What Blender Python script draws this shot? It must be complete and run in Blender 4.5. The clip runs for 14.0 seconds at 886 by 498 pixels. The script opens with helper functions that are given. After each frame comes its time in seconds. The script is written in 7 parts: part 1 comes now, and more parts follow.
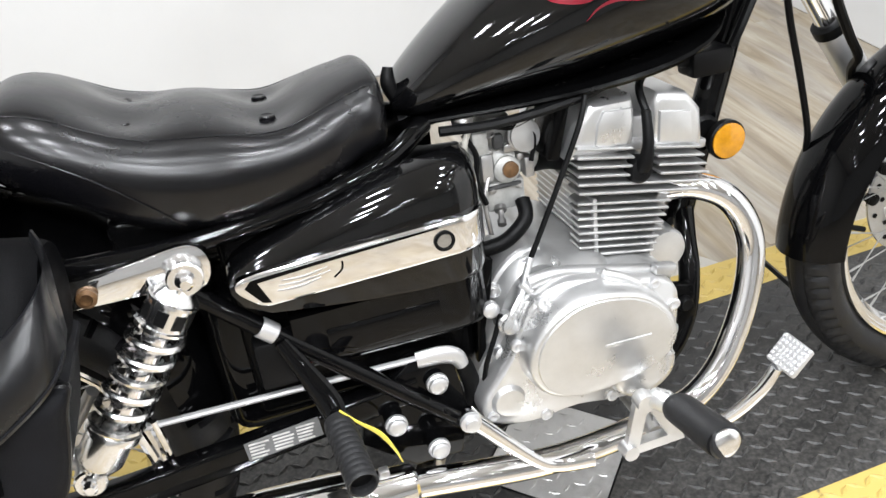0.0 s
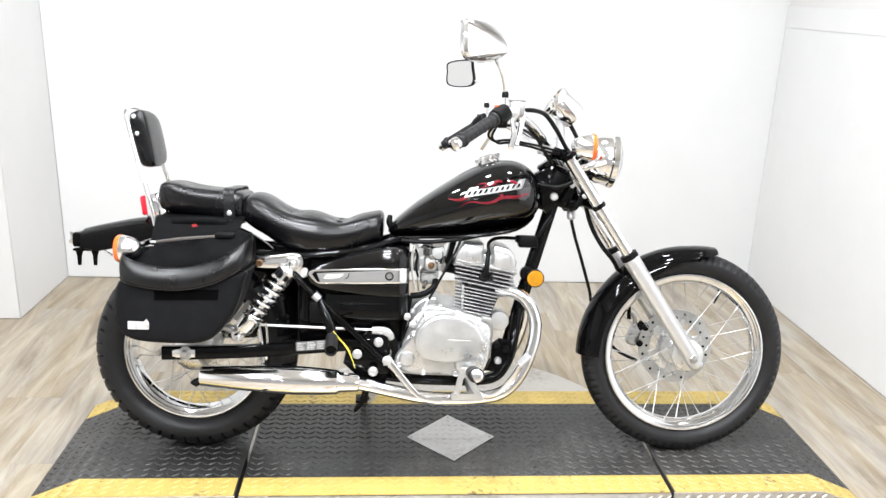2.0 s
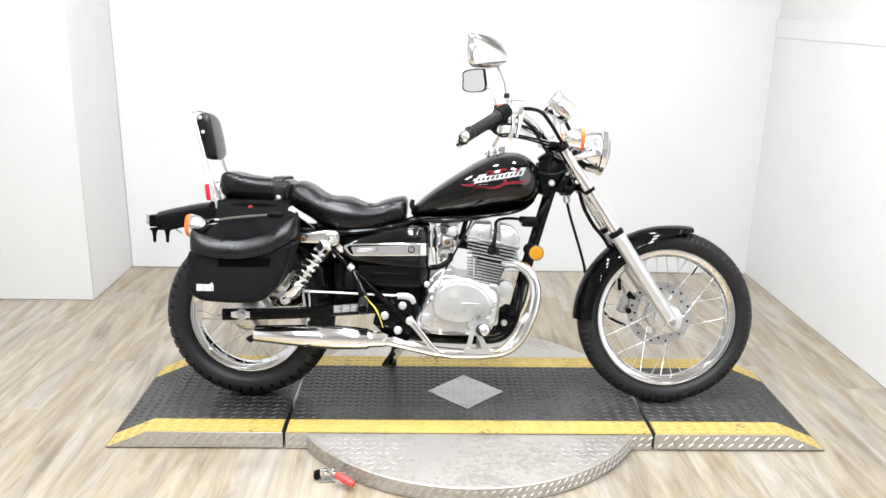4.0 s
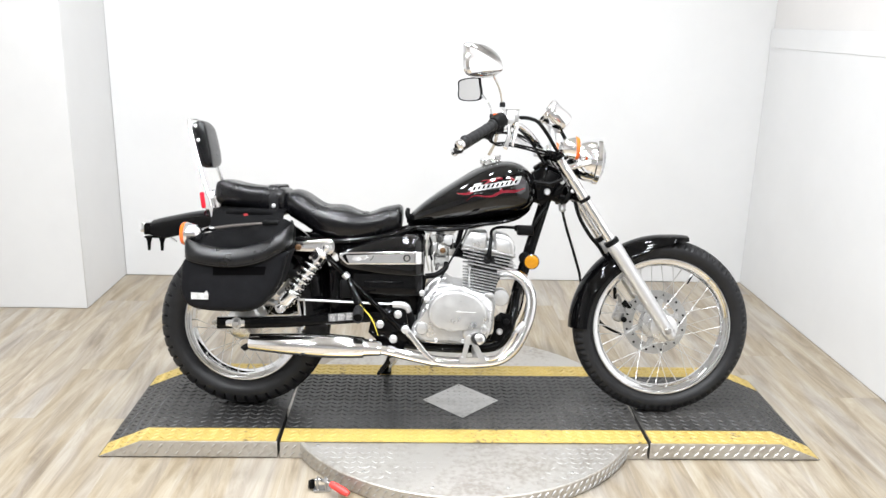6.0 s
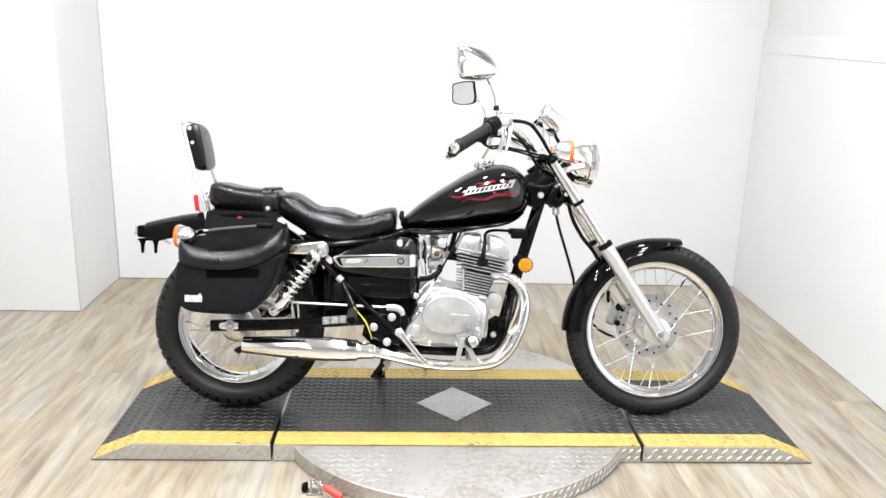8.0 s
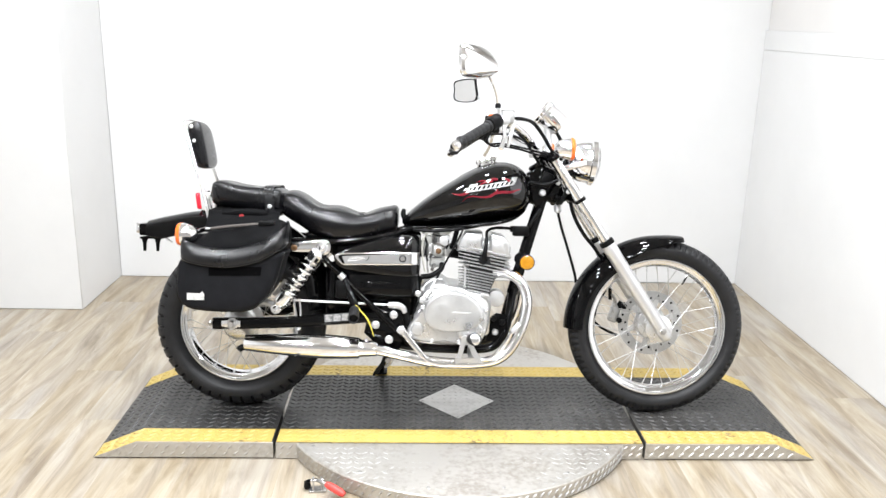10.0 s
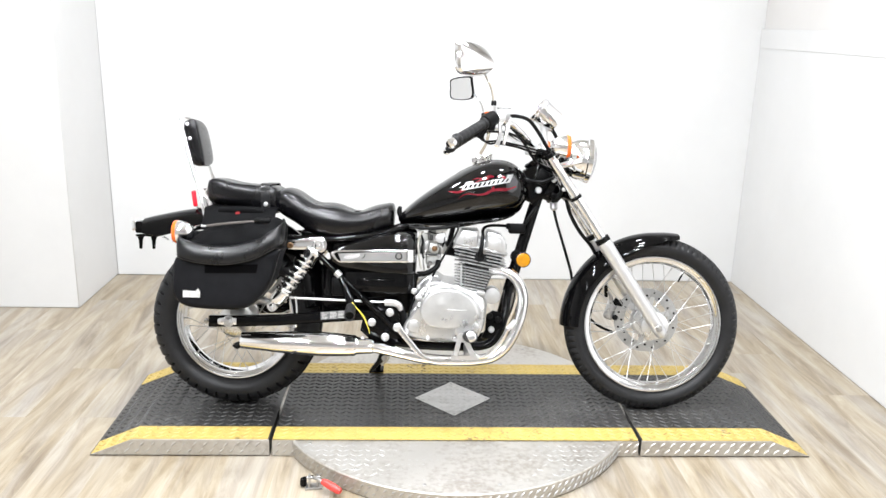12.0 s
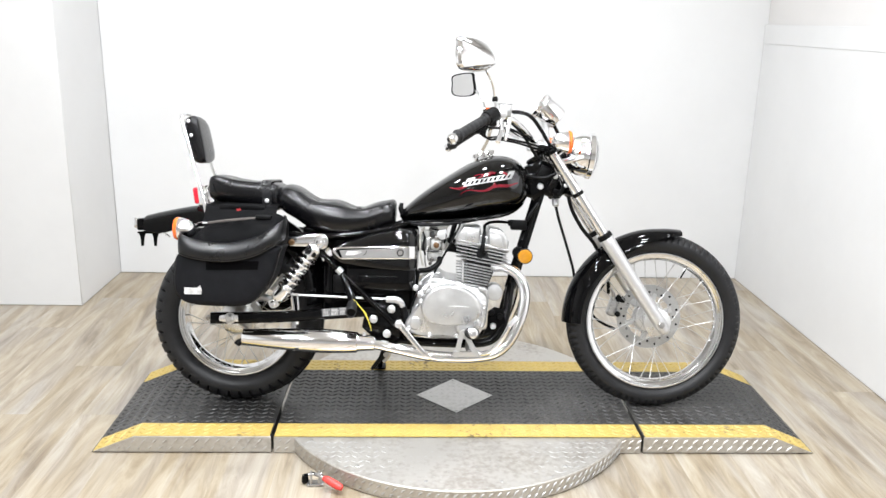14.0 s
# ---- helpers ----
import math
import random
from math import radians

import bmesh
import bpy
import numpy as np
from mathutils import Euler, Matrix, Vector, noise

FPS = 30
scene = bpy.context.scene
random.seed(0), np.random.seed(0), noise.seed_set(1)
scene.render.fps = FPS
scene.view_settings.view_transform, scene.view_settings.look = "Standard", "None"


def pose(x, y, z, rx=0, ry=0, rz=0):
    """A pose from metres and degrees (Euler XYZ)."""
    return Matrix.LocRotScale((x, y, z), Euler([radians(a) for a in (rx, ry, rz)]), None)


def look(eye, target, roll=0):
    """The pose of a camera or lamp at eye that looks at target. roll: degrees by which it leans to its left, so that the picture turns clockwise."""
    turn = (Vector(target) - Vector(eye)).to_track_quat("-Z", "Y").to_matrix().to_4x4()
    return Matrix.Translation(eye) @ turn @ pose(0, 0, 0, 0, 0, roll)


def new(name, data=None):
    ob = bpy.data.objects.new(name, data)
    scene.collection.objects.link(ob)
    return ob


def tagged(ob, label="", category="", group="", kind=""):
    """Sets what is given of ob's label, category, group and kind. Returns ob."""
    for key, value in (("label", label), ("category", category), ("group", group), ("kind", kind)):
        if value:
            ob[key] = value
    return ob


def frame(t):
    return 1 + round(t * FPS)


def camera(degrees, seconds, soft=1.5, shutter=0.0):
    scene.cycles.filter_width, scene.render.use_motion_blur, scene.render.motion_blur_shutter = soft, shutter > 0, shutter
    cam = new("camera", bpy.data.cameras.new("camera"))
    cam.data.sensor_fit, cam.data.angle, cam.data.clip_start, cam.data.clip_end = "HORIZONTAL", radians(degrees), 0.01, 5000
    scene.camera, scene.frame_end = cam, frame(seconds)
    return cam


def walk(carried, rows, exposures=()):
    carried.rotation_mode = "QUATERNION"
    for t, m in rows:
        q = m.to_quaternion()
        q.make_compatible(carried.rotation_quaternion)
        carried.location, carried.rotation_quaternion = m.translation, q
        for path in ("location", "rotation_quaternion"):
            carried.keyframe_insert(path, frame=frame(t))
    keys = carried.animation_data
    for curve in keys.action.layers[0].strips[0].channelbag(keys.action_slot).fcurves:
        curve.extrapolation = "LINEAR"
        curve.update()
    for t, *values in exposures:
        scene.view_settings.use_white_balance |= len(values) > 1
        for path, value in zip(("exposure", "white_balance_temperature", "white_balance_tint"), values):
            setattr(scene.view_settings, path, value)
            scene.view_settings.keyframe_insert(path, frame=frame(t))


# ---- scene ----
cam = camera(56.9, 14.0)
PATH = [
    (0, (-0.408, -0.751, 1.130), (0.074, 0.764, -0.084), -4.4),
    (0.3, (-0.418, -0.927, 1.196), (-0.015, 0.683, 0.080), -2.0),
    (0.5, (-0.370, -1.072, 1.216), (-0.118, 0.632, 0.199), -1.4),
    (0.7, (-0.306, -1.228, 1.237), (-0.090, 0.516, 0.281), 2.1),
    (0.8, (-0.292, -1.305, 1.260), (-0.052, 0.459, 0.348), 3.4),
    (1, (-0.287, -1.472, 1.294), (-0.059, 0.343, 0.486), 3.1),
    (1.3, (-0.284, -1.737, 1.302), (-0.077, 0.083, 0.499), 3.2),
    (1.5, (-0.276, -1.895, 1.308), (-0.103, -0.043, 0.572), 2.5),
    (1.8, (-0.250, -2.085, 1.351), (-0.096, -0.199, 0.703), 1.7),
    (2, (-0.214, -2.211, 1.356), (-0.068, -0.307, 0.760), 2.1),
    (2.3, (-0.200, -2.386, 1.386), (-0.063, -0.469, 0.830), 1.2),
    (2.5, (-0.169, -2.500, 1.388), (-0.056, -0.589, 0.810), 1.1),
    (2.7, (-0.195, -2.590, 1.395), (-0.122, -0.690, 0.771), 1.2),
    (3.2, (-0.180, -2.648, 1.372), (-0.118, -0.731, 0.798), 1.2),
    (5, (-0.169, -2.654, 1.365), (-0.115, -0.735, 0.806), 1.2),
    (5.5, (-0.172, -2.652, 1.373), (-0.108, -0.731, 0.82), 1.4),
    (6, (-0.175, -2.649, 1.367), (-0.103, -0.726, 0.824), 1.4),
    (6.5, (-0.166, -2.65, 1.361), (-0.099, -0.728, 0.811), 1.4),
    (7, (-0.177, -2.648, 1.36), (-0.103, -0.727, 0.81), 1.5),
    (7.5, (-0.173, -2.65, 1.354), (-0.09, -0.727, 0.814), 1.5),
    (8, (-0.174, -2.654, 1.363), (-0.088, -0.728, 0.831), 1.6),
    (10.5, (-0.176, -2.655, 1.364), (-0.096, -0.73, 0.825), 1.4),
    (11, (-0.168, -2.655, 1.361), (-0.094, -0.729, 0.826), 1.4),
    (11.5, (-0.179, -2.659, 1.36), (-0.093, -0.734, 0.823), 1.6),
    (12, (-0.171, -2.659, 1.358), (-0.082, -0.735, 0.819), 1.5),
    (12.5, (-0.165, -2.654, 1.354), (-0.08, -0.73, 0.816), 1.5),
    (13, (-0.178, -2.663, 1.359), (-0.093, -0.738, 0.821), 1.5),
    (13.5, (-0.177, -2.663, 1.355), (-0.092, -0.739, 0.813), 1.4),
    (14, (-0.161, -2.656, 1.351), (-0.083, -0.733, 0.808), 1.3),
]
walk(cam, [(t, look(eye, target, roll)) for t, eye, target, roll in PATH], [(0, -0.04), (0.8, -0.02), (1.5, 0.13), (2.4, 0.16), (5, 0.02), (7, 0.02), (8, 0.07), (10.4, 0.18), (12.5, 0.16), (13.3, 0.07), (14, 0.02)])

# ---- light ----
scene.view_settings.exposure = 0.0
world = bpy.data.worlds.new("hall_air")
scene.world = world
world.use_nodes = True
world.node_tree.nodes["Background"].inputs[0].default_value = (0.9, 0.95, 1.0, 1)
world.node_tree.nodes["Background"].inputs[1].default_value = 0.15


def ceiling_lamp(x, y, z, sx, sy, watts):
    lamp = bpy.data.lights.new("unseen_ceiling_lamp", "AREA")
    lamp.shape, lamp.size, lamp.size_y, lamp.energy = "RECTANGLE", sx, sy, watts
    lamp.color = (0.925, 0.955, 1.0)
    ob = new("unseen_ceiling_lamp", lamp)
    ob.matrix_world = pose(x, y, z, 0, 0, 0)
    return ob


for lx in (-1.35, -0.45, 0.45, 1.2):
    for ly, watts in ((-2.7, 24), (-1.75, 24.5), (-0.8, 24.5), (0.35, 15.5)):
        ceiling_lamp(lx, ly, 2.68, 0.15, 0.15, watts * (0.22 if lx > 1 else 1.05 if lx < -1 else 1.08 if lx < 0 else 0.95))


# Unseen lamps added behind the camera to brighten chrome and gloss reflections.
for lx in (-2.0, 0.1, 2.2):
    for ly in (-3.9, -5.1, -6.2):
        ceiling_lamp(lx, ly, 2.68, 0.15, 0.15, 6)


# ---- materials ----
def mat(name, base, rough=0.5, metal=0.0, coat=0.0, vary=0.0, scale=20.0, bump=0.0, bump_scale=200.0, rough_vary=0.0, base2=None,
        stretch=(1, 1, 1), spec=0.5, ior=1.5, transmit=0.0):
    m = bpy.data.materials.new(name)
    m.use_nodes = True
    nt = m.node_tree
    p = nt.nodes["Principled BSDF"]
    p.inputs["Base Color"].default_value = (*base, 1)
    p.inputs["Roughness"].default_value = rough
    p.inputs["Metallic"].default_value = metal
    p.inputs["Coat Weight"].default_value = coat
    p.inputs["Coat Roughness"].default_value = 0.04
    p.inputs["IOR"].default_value = ior
    p.inputs["Transmission Weight"].default_value = transmit
    p.inputs["Specular IOR Level"].default_value = spec
    tc = nt.nodes.new("ShaderNodeTexCoord")
    mp = nt.nodes.new("ShaderNodeMapping")
    mp.inputs["Scale"].default_value = stretch
    nt.links.new(tc.outputs["Object"], mp.inputs["Vector"])
    if vary or rough_vary:
        n = nt.nodes.new("ShaderNodeTexNoise")
        n.inputs["Scale"].default_value, n.inputs["Detail"].default_value = scale, 7
        n.inputs["Roughness"].default_value = 0.65
        nt.links.new(mp.outputs["Vector"], n.inputs["Vector"])
        if vary:
            ramp = nt.nodes.new("ShaderNodeValToRGB")
            second = base2 or tuple(c * (1 - vary) for c in base)
            ramp.color_ramp.elements[0].position, ramp.color_ramp.elements[1].position = 0.35, 0.65
            ramp.color_ramp.elements[0].color, ramp.color_ramp.elements[1].color = (*second, 1), (*base, 1)
            nt.links.new(n.outputs["Fac"], ramp.inputs["Fac"])
            nt.links.new(ramp.outputs["Color"], p.inputs["Base Color"])
        if rough_vary:
            r = nt.nodes.new("ShaderNodeMapRange")
            r.inputs["From Min"].default_value, r.inputs["From Max"].default_value = 0.3, 0.7
            r.inputs["To Min"].default_value, r.inputs["To Max"].default_value = max(rough - rough_vary, 0.01), rough + rough_vary
            nt.links.new(n.outputs["Fac"], r.inputs["Value"])
            nt.links.new(r.outputs["Result"], p.inputs["Roughness"])
    if bump:
        b = nt.nodes.new("ShaderNodeTexNoise")
        b.inputs["Scale"].default_value, b.inputs["Detail"].default_value = bump_scale, 4
        nt.links.new(mp.outputs["Vector"], b.inputs["Vector"])
        bp = nt.nodes.new("ShaderNodeBump")
        bp.inputs["Strength"].default_value, bp.inputs["Distance"].default_value = bump, 0.002
        nt.links.new(b.outputs["Fac"], bp.inputs["Height"])
        nt.links.new(bp.outputs["Normal"], p.inputs["Normal"])
    return m


WALL = mat("white_wall_paint", (0.665, 0.665, 0.662), 0.55, vary=0.05, scale=1.6, bump=0.08, bump_scale=90)
# The white wall paint again, with the pillar's grey shading put into its colour.
WALL_PILLAR = mat("shaded_white_wall_paint", (0.635, 0.633, 0.628), 0.55, vary=0.06, scale=1.4, bump=0.08, bump_scale=90)
WALL_GREY = mat("grey_wall_paint", (0.66, 0.645, 0.63), 0.6, vary=0.06, scale=1.0, bump=0.08, bump_scale=90)
HALL = mat("hall_paint", (0.62, 0.62, 0.615), 0.6, vary=0.1, scale=0.8)
CEIL = mat("ceiling_paint", (0.75, 0.75, 0.74), 0.7, vary=0.05, scale=1.0)
BLACK = mat("gloss_black_paint", (0.0018, 0.0018, 0.0020), 0.05, spec=0.19, coat=0.0, rough_vary=0.02, scale=30)
PAINT = mat("gloss_black_bodywork", (0.0020, 0.0020, 0.0022), 0.05, spec=0.36, coat=0.22, rough_vary=0.015, scale=18)
SATIN = mat("satin_black_paint", (0.0020, 0.0020, 0.0021), 0.22, spec=0.08, coat=0.0, rough_vary=0.08, scale=40)
DARK = mat("matt_black_plastic", (0.0032, 0.0032, 0.0034), 0.42, spec=0.12, rough_vary=0.1, scale=60, bump=0.15, bump_scale=400)
VINYL = mat("black_vinyl", (0.0028, 0.0028, 0.0036), 0.25, spec=0.40, vary=0.3, scale=9, bump=0.16, bump_scale=42, rough_vary=0.07)
LIDVINYL = mat("bluish_bag_vinyl", (0.0050, 0.0052, 0.0062), 0.30, spec=0.42, vary=0.4, scale=14, bump=0.07, bump_scale=110, rough_vary=0.08)
NYLON = mat("black_yoke_nylon", (0.0030, 0.0030, 0.0034), 0.6, spec=0.06, vary=0.3, scale=30, bump=0.35, bump_scale=900)
CLOTH = mat("black_nylon", (0.0078, 0.0080, 0.0096), 0.60, spec=0.11, vary=0.3, scale=30, bump=0.35, bump_scale=900)
BRIGHT = mat("bright_plated_steel", (0.90, 0.90, 0.905), 0.20, metal=1.0, rough_vary=0.06, scale=40)
CHROME = mat("chrome", (0.88, 0.88, 0.89), 0.06, metal=1.0, rough_vary=0.03, scale=35)
ALU = mat("polished_aluminium", (0.66, 0.66, 0.665), 0.40, metal=0.80, vary=0.05, scale=9, rough_vary=0.04)
CAST = mat("silver_cast_aluminium", (0.53, 0.53, 0.528), 0.36, metal=0.8, vary=0.2, scale=16, rough_vary=0.08, bump=0.06, bump_scale=260)
COVER_ALU = mat("matt_polished_cover", (0.74, 0.74, 0.737), 0.32, metal=0.84, vary=0.16, scale=11, rough_vary=0.10, bump=0.03, bump_scale=60)
TAPE = mat("hook_and_loop_black", (0.0022, 0.0022, 0.0024), 0.9, spec=0.02, bump=0.3, bump_scale=1400)
ZINC = mat("pale_zinc_casting", (0.52, 0.52, 0.50), 0.5, metal=0.45, vary=0.35, scale=45, bump=0.1, bump_scale=240)
PLATED = mat("ground_disc_steel", (0.56, 0.56, 0.555), 0.36, metal=0.85, vary=0.2, scale=22, rough_vary=0.08)
RIM = mat("rim_chrome", (0.86, 0.86, 0.865), 0.09, metal=1.0, rough_vary=0.05, scale=25)
STEEL = mat("dull_steel", (0.5, 0.49, 0.48), 0.38, metal=0.9, vary=0.25, scale=60, rough_vary=0.1)
RUBBER = mat("tyre_rubber", (0.0145, 0.0145, 0.0155), 0.44, spec=0.26, vary=0.3, scale=25, bump=0.25, bump_scale=350, rough_vary=0.1)
RUBBER2 = mat("grip_rubber", (0.016, 0.016, 0.0168), 0.45, spec=0.28, vary=0.2, scale=60, bump=0.2, bump_scale=500)
AMBER = mat("amber_plastic", (0.52, 0.225, 0.004), 0.12, coat=0.5, vary=0.25, scale=90)
ORANGE = mat("orange_lens", (0.90, 0.15, 0.02), 0.12, coat=0.5, vary=0.15, scale=80)
RED = mat("red_lens", (0.75, 0.02, 0.04), 0.1, coat=0.5, vary=0.15, scale=80)
REDPLASTIC = mat("red_handle_rubber", (0.75, 0.06, 0.05), 0.45, vary=0.2, scale=60)
GLASS = mat("clear_lens", (0.9, 0.9, 0.9), 0.03, transmit=0.9, ior=1.45)
MIRROR = mat("mirror_glass", (0.9, 0.9, 0.9), 0.01, metal=1.0)
# Dark metal; on the cylinder core its colour carries the shade between fins.
CORE = mat("dark_metal_and_gap_shade", (0.05, 0.05, 0.05), 0.6, metal=0.3, vary=0.4, scale=60)
REDTAG = mat("dark_red_cloth", (0.30, 0.012, 0.015), 0.6, vary=0.2, scale=80)
ZIP = mat("brown_grey_zip", (0.13, 0.115, 0.105), 0.45, metal=0.3, vary=0.4, scale=240)
WIREYELLOW = mat("yellow_cable_sleeve", (0.75, 0.6, 0.08), 0.5, vary=0.2, scale=60)
BROWN = mat("brass_plug", (0.16, 0.085, 0.035), 0.5, metal=0.4, vary=0.4, scale=120)
GREYLABEL = mat("grey_label", (0.12, 0.12, 0.122), 0.5, vary=0.2, scale=60)
CLEARHOSE = mat("milky_hose", (0.55, 0.53, 0.48), 0.35, vary=0.2, scale=40)
WHITELABEL = mat("white_label", (0.62, 0.61, 0.59), 0.5, vary=0.45, scale=70)
DECAL_RED = mat("red_decal", (0.19, 0.007, 0.018), 0.1, coat=0.6, vary=0.35, scale=30)
DECAL_SILVER = mat("silver_decal", (0.30, 0.30, 0.30), 0.3, metal=0.4, vary=0.12, scale=60)
DECAL_GREY = mat("grey_decal", (0.045, 0.043, 0.047), 0.12, coat=0.1, vary=0.2, scale=60)


def worn(name, base, under, rough, scale, amount, metal=0.0, bump=0.1, fine=160.0, lo=0.26, hi=0.44):
    """Paint scuffed through to what lies under it, at two scales."""
    m = mat(name, base, rough, metal, bump=bump, bump_scale=300)
    nt = m.node_tree
    p = nt.nodes["Principled BSDF"]
    tc = next(n for n in nt.nodes if n.type == "TEX_COORD")
    big, small = nt.nodes.new("ShaderNodeTexNoise"), nt.nodes.new("ShaderNodeTexNoise")
    for n, s in ((big, scale), (small, fine)):
        n.inputs["Scale"].default_value, n.inputs["Detail"].default_value = s, 6
        nt.links.new(tc.outputs["Object"], n.inputs["Vector"])
    add = nt.nodes.new("ShaderNodeMath")
    add.operation = "MULTIPLY"
    nt.links.new(big.outputs["Fac"], add.inputs[0])
    nt.links.new(small.outputs["Fac"], add.inputs[1])
    r = nt.nodes.new("ShaderNodeMapRange")
    r.inputs["From Min"].default_value, r.inputs["From Max"].default_value = lo, hi
    r.inputs["To Max"].default_value = amount
    nt.links.new(add.outputs[0], r.inputs["Value"])
    mix = nt.nodes.new("ShaderNodeMix")
    mix.data_type = "RGBA"
    mix.inputs["A"].default_value, mix.inputs["B"].default_value = (*base, 1), (*under, 1)
    nt.links.new(r.outputs["Result"], mix.inputs["Factor"])
    nt.links.new(mix.outputs["Result"], p.inputs["Base Color"])
    return m


DECK = worn("worn_black_deck_paint", (0.019, 0.0186, 0.0180), (0.078, 0.074, 0.069), 0.36, 2.2, 0.9, lo=0.22, hi=0.42)
YELLOW = worn("worn_yellow_paint", (0.46, 0.335, 0.092), (0.10, 0.075, 0.04), 0.42, 9.0, 0.85, fine=70.0, lo=0.335, hi=0.42)
TREAD = worn("scuffed_tread_tops", (0.021, 0.0206, 0.0200), (0.074, 0.071, 0.067), 0.46, 4.0, 0.9, bump=0.1)
PLATE = worn("diamond_plate_aluminium", (0.54, 0.535, 0.525), (0.40, 0.392, 0.38), 0.44, 5.0, 0.9, metal=0.80, bump=0.15, fine=60.0, lo=0.22, hi=0.42)
# Dirt, plus the floor's tan reflection put into the base colour.
SKIRT = worn("dirty_tan_plate_aluminium", (0.53, 0.51, 0.475), (0.38, 0.345, 0.305), 0.46, 6.0, 0.9, metal=0.76, bump=0.15, fine=60.0, lo=0.22, hi=0.40)


def plank_material():
    m = bpy.data.materials.new("vinyl_wood_planks")
    m.use_nodes = True
    nt = m.node_tree
    p = nt.nodes["Principled BSDF"]
    p.inputs["Roughness"].default_value = 0.42
    tc, info = nt.nodes.new("ShaderNodeTexCoord"), nt.nodes.new("ShaderNodeObjectInfo")
    shift = nt.nodes.new("ShaderNodeVectorMath")
    shift.operation = "MULTIPLY_ADD"
    comb = nt.nodes.new("ShaderNodeCombineXYZ")
    for k in range(3):
        nt.links.new(info.outputs["Random"], comb.inputs[k])
    nt.links.new(comb.outputs[0], shift.inputs[0])
    shift.inputs[1].default_value = (37.0, 19.0, 0.0)
    nt.links.new(tc.outputs["Object"], shift.inputs[2])
    mp = nt.nodes.new("ShaderNodeMapping")
    mp.inputs["Scale"].default_value = (9.0, 1.0, 1.0)
    nt.links.new(shift.outputs[0], mp.inputs["Vector"])
    grain = nt.nodes.new("ShaderNodeTexNoise")
    grain.inputs["Scale"].default_value, grain.inputs["Detail"].default_value = 1.7, 8
    grain.inputs["Roughness"].default_value, grain.inputs["Distortion"].default_value = 0.66, 1.3
    nt.links.new(mp.outputs["Vector"], grain.inputs["Vector"])
    fine_map = nt.nodes.new("ShaderNodeMapping")
    fine_map.inputs["Scale"].default_value = (70.0, 3.0, 1.0)
    nt.links.new(shift.outputs[0], fine_map.inputs["Vector"])
    fine = nt.nodes.new("ShaderNodeTexNoise")
    fine.inputs["Scale"].default_value, fine.inputs["Detail"].default_value = 2.0, 5
    nt.links.new(fine_map.outputs["Vector"], fine.inputs["Vector"])
    def tones(stops):
        r = nt.nodes.new("ShaderNodeValToRGB")
        e = r.color_ramp.elements
        e[0].position, e[0].color = stops[0][0], (*stops[0][1], 1)
        e[1].position, e[1].color = stops[-1][0], (*stops[-1][1], 1)
        for at, c in stops[1:-1]:
            e.new(at).color = (*c, 1)
        nt.links.new(grain.outputs["Fac"], r.inputs["Fac"])
        return r

    warm = tones([(0.26, (0.150, 0.112, 0.072)), (0.42, (0.242, 0.194, 0.130)), (0.56, (0.318, 0.268, 0.194)), (0.74, (0.400, 0.356, 0.282))])
    grey = tones([(0.26, (0.150, 0.126, 0.100)), (0.42, (0.244, 0.213, 0.177)), (0.56, (0.314, 0.283, 0.240)), (0.74, (0.395, 0.364, 0.320))])
    tone_map = nt.nodes.new("ShaderNodeMapping")
    tone_map.inputs["Scale"].default_value = (5.0, 0.55, 1.0)
    tone_map.inputs["Location"].default_value = (11.0, 3.0, 0.0)
    nt.links.new(shift.outputs[0], tone_map.inputs["Vector"])
    tone = nt.nodes.new("ShaderNodeTexNoise")
    tone.inputs["Scale"].default_value, tone.inputs["Detail"].default_value, tone.inputs["Distortion"].default_value = 2.0, 4, 0.8
    nt.links.new(tone_map.outputs["Vector"], tone.inputs["Vector"])
    span = nt.nodes.new("ShaderNodeMapRange")
    span.inputs["From Min"].default_value, span.inputs["From Max"].default_value = 0.34, 0.58
    nt.links.new(tone.outputs["Fac"], span.inputs["Value"])
    blend = nt.nodes.new("ShaderNodeMix")
    blend.data_type = "RGBA"
    nt.links.new(span.outputs["Result"], blend.inputs["Factor"])
    nt.links.new(grey.outputs["Color"], blend.inputs["A"])
    nt.links.new(warm.outputs["Color"], blend.inputs["B"])
    # knots and dark flecks
    spot_map = nt.nodes.new("ShaderNodeMapping")
    spot_map.inputs["Scale"].default_value = (9.0, 4.0, 1.0)
    nt.links.new(shift.outputs[0], spot_map.inputs["Vector"])
    spot = nt.nodes.new("ShaderNodeTexNoise")
    spot.inputs["Scale"].default_value, spot.inputs["Detail"].default_value = 1.6, 3
    nt.links.new(spot_map.outputs["Vector"], spot.inputs["Vector"])
    knot = nt.nodes.new("ShaderNodeMapRange")
    knot.inputs["From Min"].default_value, knot.inputs["From Max"].default_value = 0.70, 0.78
    knot.inputs["To Max"].default_value = 0.55
    nt.links.new(spot.outputs["Fac"], knot.inputs["Value"])
    knots = nt.nodes.new("ShaderNodeMix")
    knots.data_type = "RGBA"
    knots.inputs["B"].default_value = (0.16, 0.12, 0.09, 1)
    nt.links.new(knot.outputs["Result"], knots.inputs["Factor"])
    nt.links.new(blend.outputs["Result"], knots.inputs["A"])
    hue = nt.nodes.new("ShaderNodeHueSaturation")
    val = nt.nodes.new("ShaderNodeMapRange")
    val.inputs["To Min"].default_value, val.inputs["To Max"].default_value = 1.12, 1.30
    nt.links.new(info.outputs["Random"], val.inputs["Value"])
